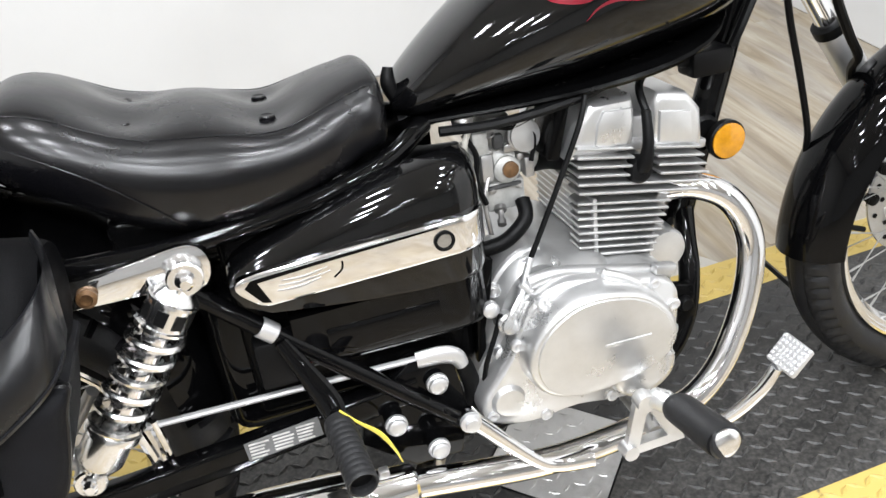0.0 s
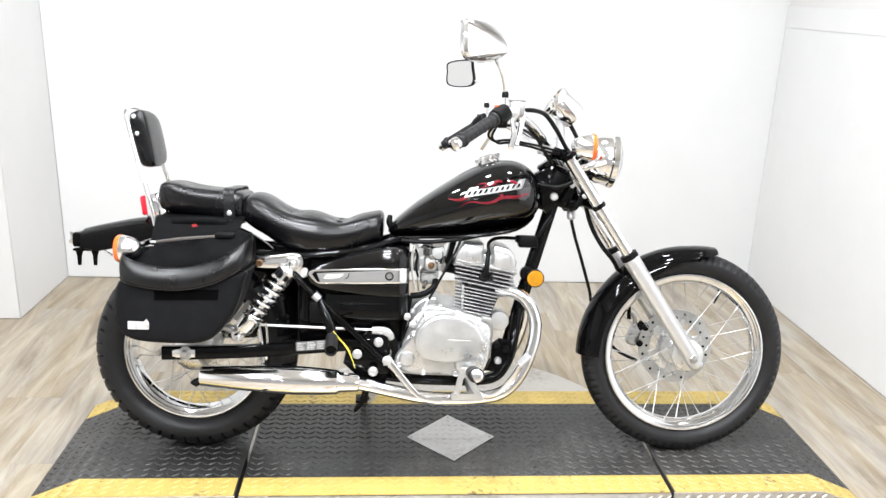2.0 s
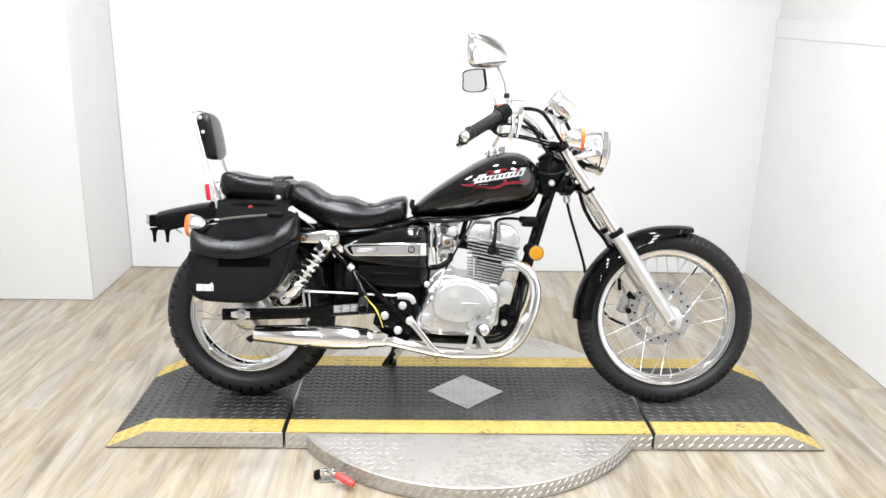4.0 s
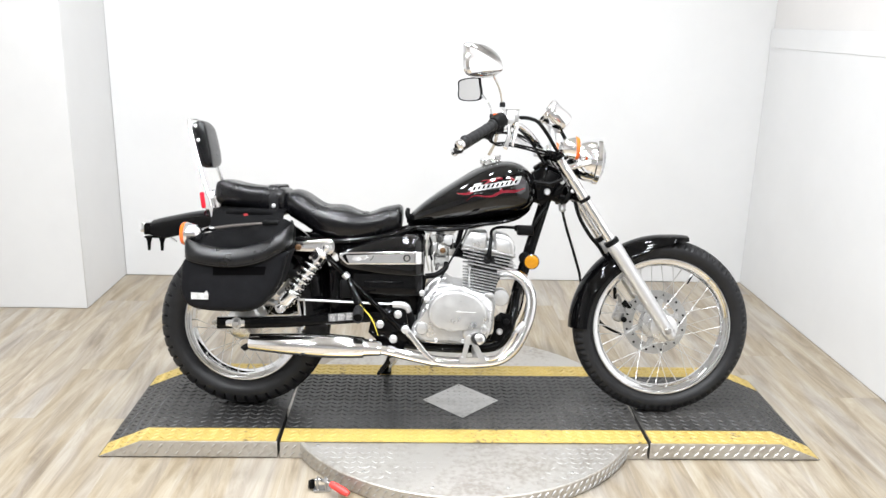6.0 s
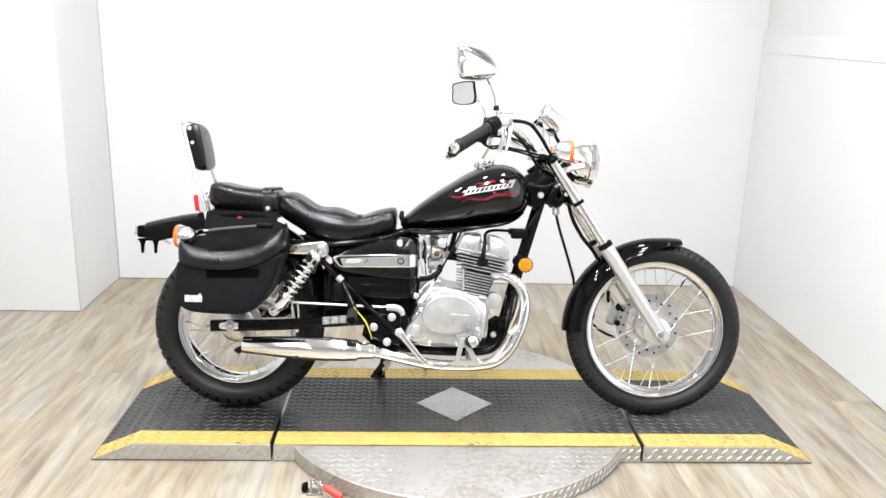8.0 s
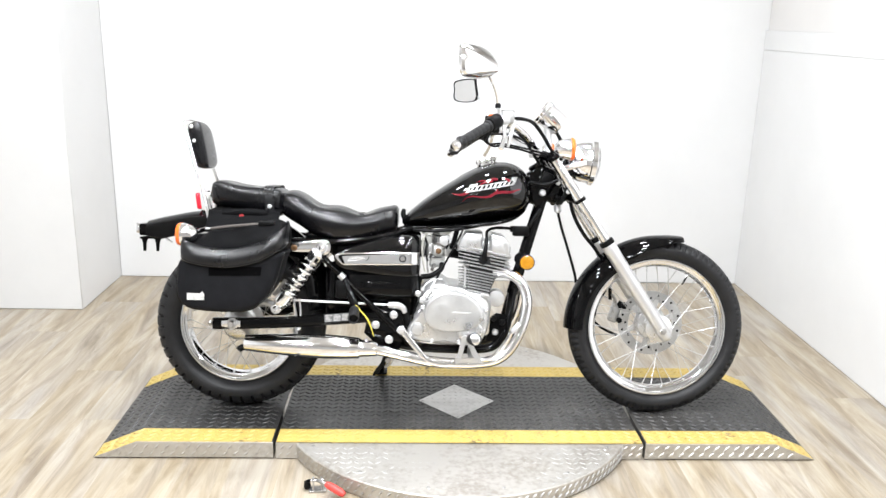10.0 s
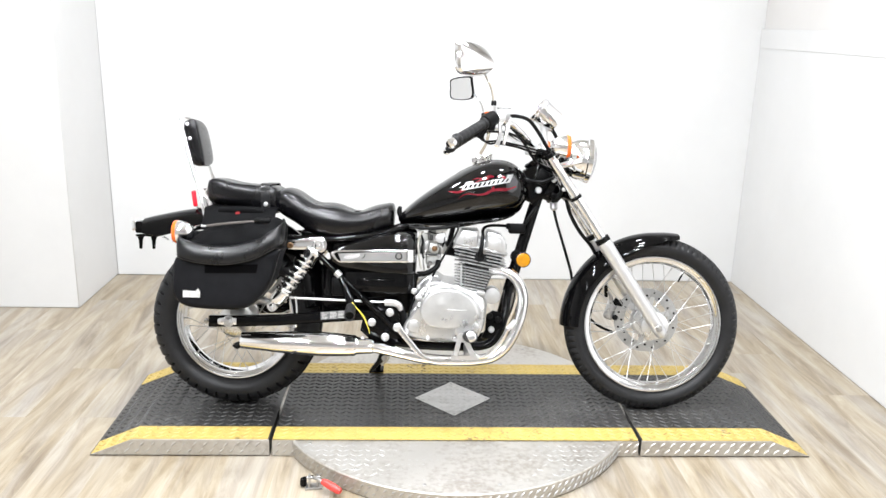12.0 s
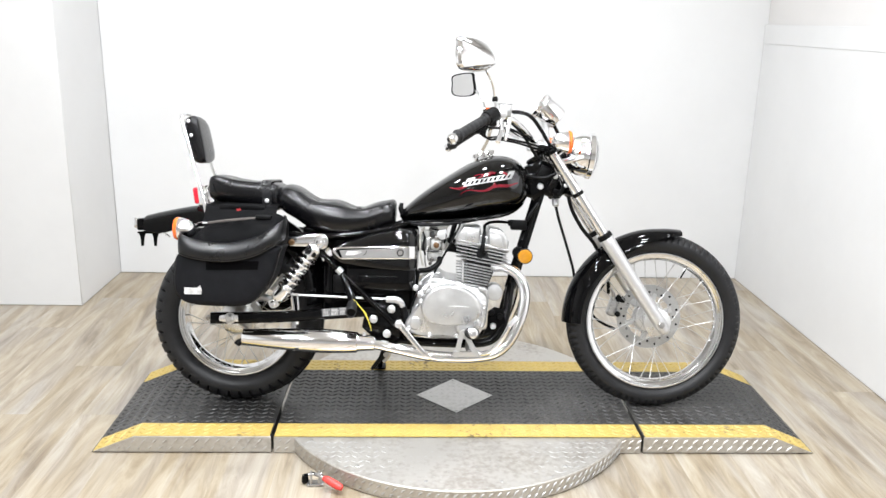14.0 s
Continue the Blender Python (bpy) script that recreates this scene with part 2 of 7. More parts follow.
    nt.links.new(val.outputs["Result"], hue.inputs["Value"])
    sat = nt.nodes.new("ShaderNodeMapRange")
    sat.inputs["To Min"].default_value, sat.inputs["To Max"].default_value = 1.04, 0.82
    nt.links.new(info.outputs["Random"], sat.inputs["Value"])
    nt.links.new(sat.outputs["Result"], hue.inputs["Saturation"])
    nt.links.new(knots.outputs["Result"], hue.inputs["Color"])
    mix = nt.nodes.new("ShaderNodeMix")
    mix.data_type, mix.blend_type = "RGBA", "MULTIPLY"
    mix.inputs["Factor"].default_value = 0.24
    nt.links.new(hue.outputs["Color"], mix.inputs["A"])
    nt.links.new(fine.outputs["Fac"], mix.inputs["B"])
    nt.links.new(mix.outputs["Result"], p.inputs["Base Color"])
    bp = nt.nodes.new("ShaderNodeBump")
    bp.inputs["Strength"].default_value, bp.inputs["Distance"].default_value = 0.15, 0.001
    nt.links.new(fine.outputs["Fac"], bp.inputs["Height"])
    nt.links.new(bp.outputs["Normal"], p.inputs["Normal"])
    return m


PLANK = plank_material()


# ---- mesh helpers ----
def finish(bm, name, material, sharp=38.0):
    bm.normal_update()
    lim = radians(sharp)
    for fc in bm.faces:
        fc.smooth = True
    for ed in bm.edges:
        ed.smooth = len(ed.link_faces) == 2 and ed.calc_face_angle(0.0) < lim
    me = bpy.data.meshes.new(name)
    bm.to_mesh(me)
    bm.free()
    me.materials.append(material)
    return me


def part(name, bm, material, parent=None, label="", sharp=38.0):
    """Links a bmesh as one mesh object, under a thing or under a part."""
    ob = new(name, finish(bm, name, material, sharp))
    if parent:
        ob.parent = parent
    return tagged(ob, label) if label else ob


def thing(name, label, category, m=None, kind="", group=""):
    ob = new(name)
    ob.empty_display_size = 0.05
    if m is not None:
        ob.matrix_world = m
    return tagged(ob, label, category, group, kind)


def fix(bm):
    bmesh.ops.recalc_face_normals(bm, faces=bm.faces)
    return bm


def box(bm, c, s, bevel=0.0, turn=None, seg=2):
    m = Matrix.Translation(c) @ (turn.to_4x4() if turn else Matrix.Identity(4)) @ Matrix.Diagonal((*s, 1))
    made = bmesh.ops.create_cube(bm, size=1.0, matrix=m)["verts"]
    if bevel:
        eds = list({e for v in made for e in v.link_edges})
        bmesh.ops.bevel(bm, geom=eds, offset=bevel, segments=seg, profile=0.5, affect="EDGES", clamp_overlap=True)
    return bm


def smooth_path(pts, k=6, closed=False):
    """Catmull-Rom through the points."""
    p = [Vector(q) for q in pts]
    n, out = len(p), []
    spans = n if closed else n - 1
    for i in range(spans):
        if closed:
            a, b, c, d = (p[(i + j) % n] for j in (-1, 0, 1, 2))
        else:
            a, b, c, d = p[max(i - 1, 0)], p[i], p[i + 1], p[min(i + 2, n - 1)]
        for j in range(k):
            t = j / k
            out.append(0.5 * (2 * b + (c - a) * t + (2 * a - 5 * b + 4 * c - d) * t * t + (3 * b - a - 3 * c + d) * t ** 3))
    if not closed:
        out.append(p[-1])
    return out


def bridge(bm, rings, cap=True, closed=True):
    rows = [[bm.verts.new(q) for q in r] for r in rings]
    n = len(rows[0])
    for a, b in zip(rows, rows[1:]):
        for i in range(n if closed else n - 1):
            j = (i + 1) % n
            bm.faces.new((a[i], a[j], b[j], b[i]))
    if cap and closed:
        bm.faces.new(rows[0][::-1])
        bm.faces.new(rows[-1])
    return rows


def tube(bm, pts, radius, n=12, k=6, flat=1.0, bend=True):
    """A round (or flattened) tube along a path; radius may be one number or one for each point."""
    radii = radius if isinstance(radius, (list, tuple)) else [radius] * len(pts)
    if bend and len(pts) > 2:
        path = smooth_path(pts, k)
        rr = [v.x for v in smooth_path([(r, 0, 0) for r in radii], k)]
    else:
        path, rr = [Vector(q) for q in pts], list(radii)
    up, rings = None, []
    for i, q in enumerate(path):
        d = (path[min(i + 1, len(path) - 1)] - path[max(i - 1, 0)]).normalized()
        if up is None:
            up = Vector((0, 1, 0)) if abs(d.y) < 0.9 else Vector((0, 0, 1))
        side = d.cross(up).normalized()
        up = side.cross(d).normalized()
        rings.append([q + rr[i] * (math.cos(2 * math.pi * a / n) * side + flat * math.sin(2 * math.pi * a / n) * up) for a in range(n)])
    bridge(bm, rings)
    return fix(bm)


def rod(bm, a, b, r, n=10):
    return tube(bm, [a, b], r, n, bend=False)


def lathe(bm, prof, centre, axis, n=32, cap=True):
    """Turns a profile of (radius, along) round an axis."""
    ax = Vector(axis).normalized()
    u = ax.orthogonal().normalized()
    w = ax.cross(u)
    c = Vector(centre)
    rings = [[c + ax * h + r * (math.cos(2 * math.pi * i / n) * u + math.sin(2 * math.pi * i / n) * w) for i in range(n)] for r, h in prof]
    bridge(bm, rings, cap)
    return fix(bm)


def ring_lathe(bm, prof, centre, axis, n=48):
    """A closed profile turned round an axis: a hollow ring."""
    return lathe(bm, list(prof) + [prof[0]], centre, axis, n, cap=False)


def plate(bm, outline, y0, y1, bevel=0.0, seg=2):
    """An outline in x and z, thick from y0 to y1."""
    a = [bm.verts.new((x, y0, z)) for x, z in outline]
    b = [bm.verts.new((x, y1, z)) for x, z in outline]
    n = len(a)
    front, back = bm.faces.new(a), bm.faces.new(b[::-1])
    for i in range(n):
        bm.faces.new((a[i], b[i], b[(i + 1) % n], a[(i + 1) % n]))
    fix(bm)
    if bevel:
        bmesh.ops.bevel(bm, geom=list(front.edges) + list(back.edges), offset=bevel, segments=seg, profile=0.5, affect="EDGES", clamp_overlap=True)
    return bm


def pillow(bm, outline, steps):
    """An outline in x and z, stacked along y at the scales given: a soft, bulging block."""
    cx = sum(p[0] for p in outline) / len(outline)
    cz = sum(p[1] for p in outline) / len(outline)
    rings = [[Vector((cx + (x - cx) * s, y, cz + (z - cz) * s)) for x, z in outline] for y, s in steps]
    bridge(bm, rings)
    return fix(bm)


def lerp_rows(rows, t):
    """Smooth values between rows of numbers whose first is the place along."""
    for i in range(len(rows) - 1):
        a, b = rows[i], rows[i + 1]
        if t <= b[0] or i == len(rows) - 2:
            p, q = rows[max(i - 1, 0)], rows[min(i + 2, len(rows) - 1)]
            h = b[0] - a[0]
            u = min(max((t - a[0]) / h, 0.0), 1.0)
            out = []
            for k in range(1, len(a)):
                ma = (b[k] - p[k]) / (b[0] - p[0]) if b[0] != p[0] else 0.0
                mb = (q[k] - a[k]) / (q[0] - a[0]) if q[0] != a[0] else 0.0
                out.append((2 * u ** 3 - 3 * u * u + 1) * a[k] + (u ** 3 - 2 * u * u + u) * h * ma + (3 * u * u - 2 * u ** 3) * b[k] + (u ** 3 - u * u) * h * mb)
            return out
    return list(rows[-1][1:])


def sect(x, zb, zt, hw, e=2.4, n=32, y0=0.0):
    c, h = (zb + zt) / 2, (zt - zb) / 2
    out = []
    for i in range(n):
        a = 2 * math.pi * i / n
        ca, sa = math.cos(a), math.sin(a)
        out.append(Vector((x, y0 + hw * math.copysign(abs(ca) ** (2 / e), ca), c + h * math.copysign(abs(sa) ** (2 / e), sa))))
    return out


def body(bm, rows, e=2.4, n=32, steps=28, y0=0.0):
    """A rounded body along x from rows of (x, bottom, top, half width)."""
    xs = [rows[0][0] + (rows[-1][0] - rows[0][0]) * (0.5 - 0.5 * math.cos(math.pi * i / steps)) for i in range(steps + 1)]
    bridge(bm, [sect(x, *lerp_rows(rows, x), e, n, y0) for x in xs])
    return fix(bm)


# ---- the room ----
def slab(name, lo, hi, material, label, category, kind="structure"):
    bm = bmesh.new()
    box(bm, [(a + b) / 2 for a, b in zip(lo, hi)], [b - a for a, b in zip(lo, hi)], 0.004, seg=1)
    return tagged(part(name, bm, material), label, category, "", kind)


slab("wall_back", (-1.716, 1.592, 0), (1.80, 1.75, 2.75), WALL, "plain white painted wall behind the motorcycle stand", "wall")
slab("wall_right", (1.626, -2.2, 0), (1.80, 1.592, 1.352), WALL, "white painted half-height wall with a ledge", "wall")
slab("wall_right_upper", (1.637, -2.2, 1.352), (1.80, 1.592, 2.75), WALL_GREY, "pale grey wall set back above the ledge", "wall")
slab("trim_ledge", (1.6235, -2.2, 1.262), (1.6262, 1.590, 1.356), WALL, "white painted ledge trim along the half-height wall", "trim")
slab("wall_pillar", (-3.3, 1.063, 0), (-1.716, 1.75, 2.75), WALL_PILLAR, "white painted wall corner standing forward of the back wall", "wall")
# Unseen walls, down to wall_front, added to enclose the light and feed reflections.
slab("wall_left", (-3.4, -7.0, 0), (-3.3, 1.75, 2.75), WALL, "plain unseen side wall closing the hall", "wall")
slab("wall_hall_right", (3.6, -7.0, 0), (3.7, -2.2, 2.75), HALL, "plain unseen side wall closing the hall", "wall")
slab("wall_hall_return", (1.80, -2.2, 0), (3.7, -2.1, 2.75), HALL, "plain unseen return wall closing the hall", "wall")
slab("wall_front", (-3.4, -7.1, 0), (3.7, -7.0, 2.75), HALL, "plain unseen grey wall closing off the hall", "wall")
slab("ceiling", (-3.4, -7.1, 2.75), (3.7, 1.75, 2.85), CEIL, "plain pale ceiling", "ceiling")
floor = slab("floor", (-3.4, -7.1, -0.06), (3.7, 1.75, -0.004), HALL, "pale oak-coloured vinyl plank floor", "floor")


# ---- the stand: turntable, ramps ----
def lozenge(bm, x, y, z, turn, length=0.0215, wide=0.0075, high=0.0020, up=(0, 0, 1), along=(1, 0, 0)):
    """One raised tread of diamond plate: a low pointed ridge."""
    up, along = Vector(up), Vector(along)
    cross = up.cross(along)
    d = math.cos(turn) * along + math.sin(turn) * cross
    s = up.cross(d)
    c = Vector((x, y, z))
    tips = [c - d * length / 2, c + s * wide / 2, c + d * length / 2, c - s * wide / 2]
    top = [c - d * length * 0.26 + up * high, c + s * wide * 0.12 + up * high, c + d * length * 0.26 + up * high, c - s * wide * 0.12 + up * high]
    a, b = [bm.verts.new(q) for q in tips], [bm.verts.new(q) for q in top]
    bm.faces.new(b[::-1])
    for i in range(4):
        bm.faces.new((a[i], b[i], b[(i + 1) % 4], a[(i + 1) % 4]))


def treads(bm, x0, x1, y0, y1, height, keep=lambda x, y: True, pitch=0.0215, length=0.0270, wide=0.0092, high=0.0026, rise=1.30):
    nx, ny = int((x1 - x0) / pitch), max(int((y1 - y0) / (pitch * rise)), 3)
    for i in range(nx):
        for j in range(ny):
            x, y = x0 + (i + 0.5) * (x1 - x0) / nx, y0 + (j + 0.5) * (y1 - y0) / ny
            if keep(x, y):
                slope = (height(x + 0.01, y) - height(x - 0.01, y)) / 0.02
                along = Vector((1, 0, slope)).normalized()
                up = Vector((-slope, 0, 1)).normalized()
                lozenge(bm, x, y, height(x, y), radians(36 if i % 2 else -36), length, wide, high, up=up, along=along)


H, YB, YF = 0.060, 0.304, -0.298


def prism(bm, outline, y0, y1, bevel=0.0015):
    return plate(bm, outline, y0, y1, bevel, 1)


def strip(bm, xs, y0, y1, height, lift=0.0006):
    """A thin painted band that follows the deck."""
    low = [[bm.verts.new((x, y, height(x, 0) + h)) for x in xs] for y, h in ((y0, -0.002), (y0, lift), (y1, lift), (y1, -0.002))]
    for a, b in zip(low, low[1:]):
        for i in range(len(xs) - 1):
            bm.faces.new((a[i], a[i + 1], b[i + 1], b[i]))
    return fix(bm)


def ramp_height(x, y=0.0):
    k = (abs(x) - 1.03) / 0.137
    return H * (1 - max(k, 0.0)) + 0.003 * max(k, 0.0)


def end_ramp(sign, label):
    r = thing("motorcycle_ramp", label, "ramp", group="end ramps of the stand")
    a, b, c = sign * 0.600, sign * 1.03, sign * 1.167
    bm = bmesh.new()
    prism(bm, [(a, 0.004), (a, H), (b, H), (c, 0.003), (c, 0.0015)] if sign > 0 else [(c, 0.0015), (c, 0.003), (b, H), (a, H), (a, 0.004)], YF + 0.002, YB - 0.002)
    part("deck_plate", bm, DECK, r, "worn black painted deck")
    lo, hi = min(a, c), max(a, c)
    xs = [lo + 0.004, sign * 1.03, hi - 0.004]
    for y0, y1 in ((YF + 0.001, -0.214), (0.213, YB - 0.001)):
        bm = bmesh.new()
        strip(bm, xs, y0, y1, ramp_height)
        treads(bm, lo + 0.01, hi - 0.02, y0 + 0.004, y1 - 0.004, lambda x, y: ramp_height(x) + 0.0006)
        part("edge_stripe", bm, YELLOW, r, "scuffed yellow painted edge stripe")
    bm = bmesh.new()
    treads(bm, lo + 0.008, hi - 0.012, -0.211, 0.211, ramp_height)
    tagged(part("tread", bm, TREAD, r, "raised diamond treads"), kind="stuff")
    for y, up, s in ((YF, (0, -1, 0), 1), (YB, (0, 1, 0), -1)):
        bm = bmesh.new()
        prism(bm, [(a, 0.005), (a, H - 0.001), (b, H - 0.001), (c - sign * 0.004, 0.005)], y - 0.002, y + 0.002, 0.0005)
        for i in range(15):
            for j in range(2):
                x, z = a + sign * (0.02 + 0.033 * i + 0.0165 * j), 0.019 + 0.024 * j
                if z < ramp_height(x) - 0.014:
                    lozenge(bm, x, y - 0.002 * s, z, radians(45 if s > 0 else 135), 0.028, 0.0090, 0.0030, up=up, along=(1, 0, 0))
        part("side_skirt", bm, SKIRT, r, "bare aluminium diamond-plate skirt")
    return r


end_ramp(-1, "black diamond-plate end ramp with yellow edges, under the rear wheel")
end_ramp(1, "black diamond-plate end ramp with yellow edges, under the front wheel")


def middle_deck():
    r = thing("ramp_deck", "black diamond-plate middle deck with yellow edges and a bare diamond", "deck")
    bm = bmesh.new()
    prism(bm, [(-0.590, 0.0585), (0.590, 0.0585), (0.590, H), (-0.590, H)], YF + 0.002, YB - 0.002, 0.0006)
    part("deck_plate", bm, DECK, r, "worn black painted deck")
    flat = lambda x, y=0.0: H
    for y0, y1 in ((YF + 0.001, -0.214), (0.213, YB - 0.001)):
        bm = bmesh.new()
        strip(bm, [-0.589, 0.0, 0.589], y0, y1, flat)
        treads(bm, -0.586, 0.586, y0 + 0.004, y1 - 0.004, lambda x, y: H + 0.0006)
        part("edge_stripe", bm, YELLOW, r, "scuffed yellow painted edge stripe")
    inside = lambda x, y: abs(x) + abs(y) > 0.145
    bm = bmesh.new()
    treads(bm, -0.586, 0.586, -0.211, 0.211, flat, inside)
    tagged(part("tread", bm, TREAD, r, "raised diamond treads"), kind="stuff")
    for s in (-1, 1):
        for y, up in ((YF, (0, -1, 0)), (YB, (0, 1, 0))):
            bm = bmesh.new()
            box(bm, (s * 0.552, y, 0.030), (0.078, 0.004, 0.054))
            for i in range(3):
                for j in range(2):
                    lozenge(bm, s * 0.552 + 0.026 * (i - 1) + 0.006 * j, y + (-0.002 if y < 0 else 0.002), 0.018 + 0.024 * j, radians(45 if y < 0 else 135), 0.027, 0.0090, 0.0030, up=up)
            part("side_skirt", bm, SKIRT, r, "bare aluminium diamond-plate skirt")
    # A dark sheet under the diamond draws its gap and shadow border.
    bm = bmesh.new()
    d = 0.1385
    bm.faces.new([bm.verts.new(q) for q in ((d, 0, H + 0.0008), (0, d, H + 0.0008), (-d, 0, H + 0.0008), (0, -d, H + 0.0008))])
    bmesh.ops.solidify(bm, geom=bm.faces[:], thickness=0.0012)
    part("plate_gap_shadow", fix(bm), CORE, r, "dark sheet drawn as the gap and shadow round the bare plate")
    bm = bmesh.new()
    d = 0.135
    a = [bm.verts.new(q) for q in ((d, 0, H), (0, d, H), (-d, 0, H), (0, -d, H))]
    b = [bm.verts.new(q) for q in ((d - 0.001, 0, H + 0.002), (0, d - 0.001, H + 0.002), (-d + 0.001, 0, H + 0.002), (0, -d + 0.001, H + 0.002))]
    bm.faces.new(b)
    for i in range(4):
        bm.faces.new((a[i], a[(i + 1) % 4], b[(i + 1) % 4], b[i]))
    treads(bm, -d, d, -d, d, lambda x, y: H + 0.002, lambda x, y: abs(x) + abs(y) < 0.12, 0.020, 0.018, 0.0052, 0.0012)
    diamond = part("diamond_plate", bm, PLATE, r, "bare aluminium diamond-plate rhombus")
    for x, y in ((0.12, 0), (-0.12, 0), (0, 0.12), (0, -0.12)):
        bm = bmesh.new()
        lathe(bm, [(0.0045, 0), (0.0045, 0.001), (0.003, 0.0018)], (x, y, H + 0.002), (0, 0, 1), 10)
        part("screw", bm, STEEL, diamond)
    return r


middle_deck()


def turntable():
    r = thing("turntable", "round aluminium diamond-plate turntable under the ramp", "turntable")
    bm = bmesh.new()
    lathe(bm, [(0.600, 0.0), (0.600, 0.003), (0.604, 0.004), (0.606, 0.052), (0.603, 0.0555)], (0, 0, 0), (0, 0, 1), 128)
    part("drum", bm, SKIRT, r)
    bm = bmesh.new()
    on_top = lambda x, y: x * x + y * y < 0.590 ** 2 and y < -0.31
    rubbed = lambda x, y: abs(x) < 0.27 + 0.06 * math.sin(91 * x + 157 * y)
    treads(bm, -0.6, 0.6, -0.6, 0.6, lambda x, y: 0.0555, lambda x, y: on_top(x, y) and not rubbed(x, y), 0.0215, 0.024, 0.0070, 0.0010)
    treads(bm, -0.6, 0.6, -0.6, 0.6, lambda x, y: 0.0555, lambda x, y: on_top(x, y) and rubbed(x, y) and math.sin(311 * x + 173 * y) > 0.1, 0.0215, 0.013, 0.0036, 0.0004)
    for i in range(150):
        a = 2 * math.pi * i / 150
        for j in range(2):
            aa = a + 0.02 * j
            c = Vector((math.cos(aa), math.sin(aa), 0))
            lozenge(bm, 0.6055 * c.x, 0.6055 * c.y, 0.017 + 0.022 * j, radians(45), 0.024, 0.0085, 0.0026, up=c, along=(-c.y, c.x, 0))
    tagged(part("tread", bm, PLATE, r, "raised diamond treads"), kind="stuff")
    for i in range(16):
        a = 2 * math.pi * (i + 0.5) / 16
        bm = bmesh.new()
        lathe(bm, [(0.006, 0), (0.006, 0.001), (0.004, 0.002)], (0.565 * math.cos(a), 0.565 * math.sin(a), 0.0555), (0, 0, 1), 10)
        part("screw", bm, STEEL, r)
    return r


turntable()


def toggle_clamp():
    r = thing("toggle_clamp", "steel toggle clamp with a red handle beside the turntable", "clamp", pose(-0.438, -0.492, 0, 0, 0, 6))
    bm = bmesh.new()
    box(bm, (0, 0.012, 0.004), (0.05, 0.03, 0.006), 0.001)
    box(bm, (-0.012, 0.012, 0.022), (0.006, 0.024, 0.036), 0.001)
    box(bm, (0.012, 0.012, 0.022), (0.006, 0.024, 0.036), 0.001)
    rod(bm, (-0.02, 0.012, 0.034), (0.02, 0.012, 0.034), 0.004)
    part("base", bm, STEEL, r, "dark steel bracket")
    bm = bmesh.new()
    tube(bm, [(0, 0.012, 0.034), (0.015, -0.006, 0.037), (0.034, -0.022, 0.034)], 0.005, 8)
    arm = part("lever", bm, STEEL, r)
    bm = bmesh.new()
    tube(bm, [(0.026, -0.016, 0.036), (0.037, -0.024, 0.034), (0.066, -0.046, 0.026), (0.078, -0.055, 0.023)], [0.008, 0.011, 0.0115, 0.008], 12)
    part("grip", bm, REDPLASTIC, arm, "red rubber grip")
    bm = bmesh.new()
    rod(bm, (-0.030, 0.018, 0.03), (0, 0.014, 0.036), 0.004)
    lathe(bm, [(0.009, 0), (0.011, 0.006), (0.009, 0.022)], (-0.030, 0.018, 0.006), (0, 0, 1), 12)
    part("plunger", bm, DARK, r)
    return r


toggle_clamp()


# ---- the motorcycle ----
# Its own axes: x ahead, y to its left, z up from the ground between the wheels.
BIKE = pose(-0.0345, -0.045, 0.0605, 0, 0, -1.7) @ pose(0, 0, 0, -10.5, 0, 0)
bike = thing("motorcycle", "black cruiser motorcycle with chrome trim on its side stand", "motorcycle", BIKE)
FW, RW = (0.715, 0.0, 0.303), (-0.715, 0.0, 0.291)


def tyre_mesh(bm, c, outer, inner, wide, n, notch, every, depth):
    """A tyre with notches cut across its shoulders."""
    m, rings = 38, []
    rm, h = (outer + inner) / 2, (outer - inner) / 2
    for i in range(n):
        a = 2 * math.pi * i / n
        ring = []
        for j in range(m):
            s = -1.25 + 2.5 * j / (m - 1)
            ang = s * math.pi / 2 * 1.35
            y = wide / 2 * math.sin(ang) / max(1.0, 1.0)
            r = rm + h * math.cos(ang) if abs(ang) < math.pi else inner
            r = max(r, inner)
            lo, hi = notch
            if lo < abs(s) < hi and (i + (every // 2 if s > 0 else 0)) % every == 0:
                r -= depth
                y *= 1 - depth * 6
            if 0.14 < abs(s) < 0.21:
                r -= depth * 0.6
            ring.append(Vector((c[0] + r * math.cos(a), c[1] + y, c[2] + r * math.sin(a))))
        rings.append(ring)
    rings.append(rings[0])
    rows = [[bm.verts.new(q) for q in r] for r in rings[:-1]]
    rows.append(rows[0])
    for a, b in zip(rows, rows[1:]):
        for j in range(m - 1):
            bm.faces.new((a[j], a[j + 1], b[j + 1], b[j]))
        bm.faces.new((a[m - 1], a[0], b[0], b[m - 1]))
    return fix(bm)


def rim_mesh(bm, c, r, half, n=96):
    side = [(r, half), (r - 0.002, half + 0.003), (r - 0.006, half + 0.003), (r - 0.008, half - 0.003), (r - 0.012, half - 0.004), (r - 0.0135, half - 0.010), (r - 0.020, half - 0.012), (r - 0.022, half * 0.45), (r - 0.029, half * 0.15)]
    prof = side + [(a, -b) for a, b in side[::-1]] + [(r - 0.002, 0.0)]
    return ring_lathe(bm, prof, c, (0, 1, 0), n)


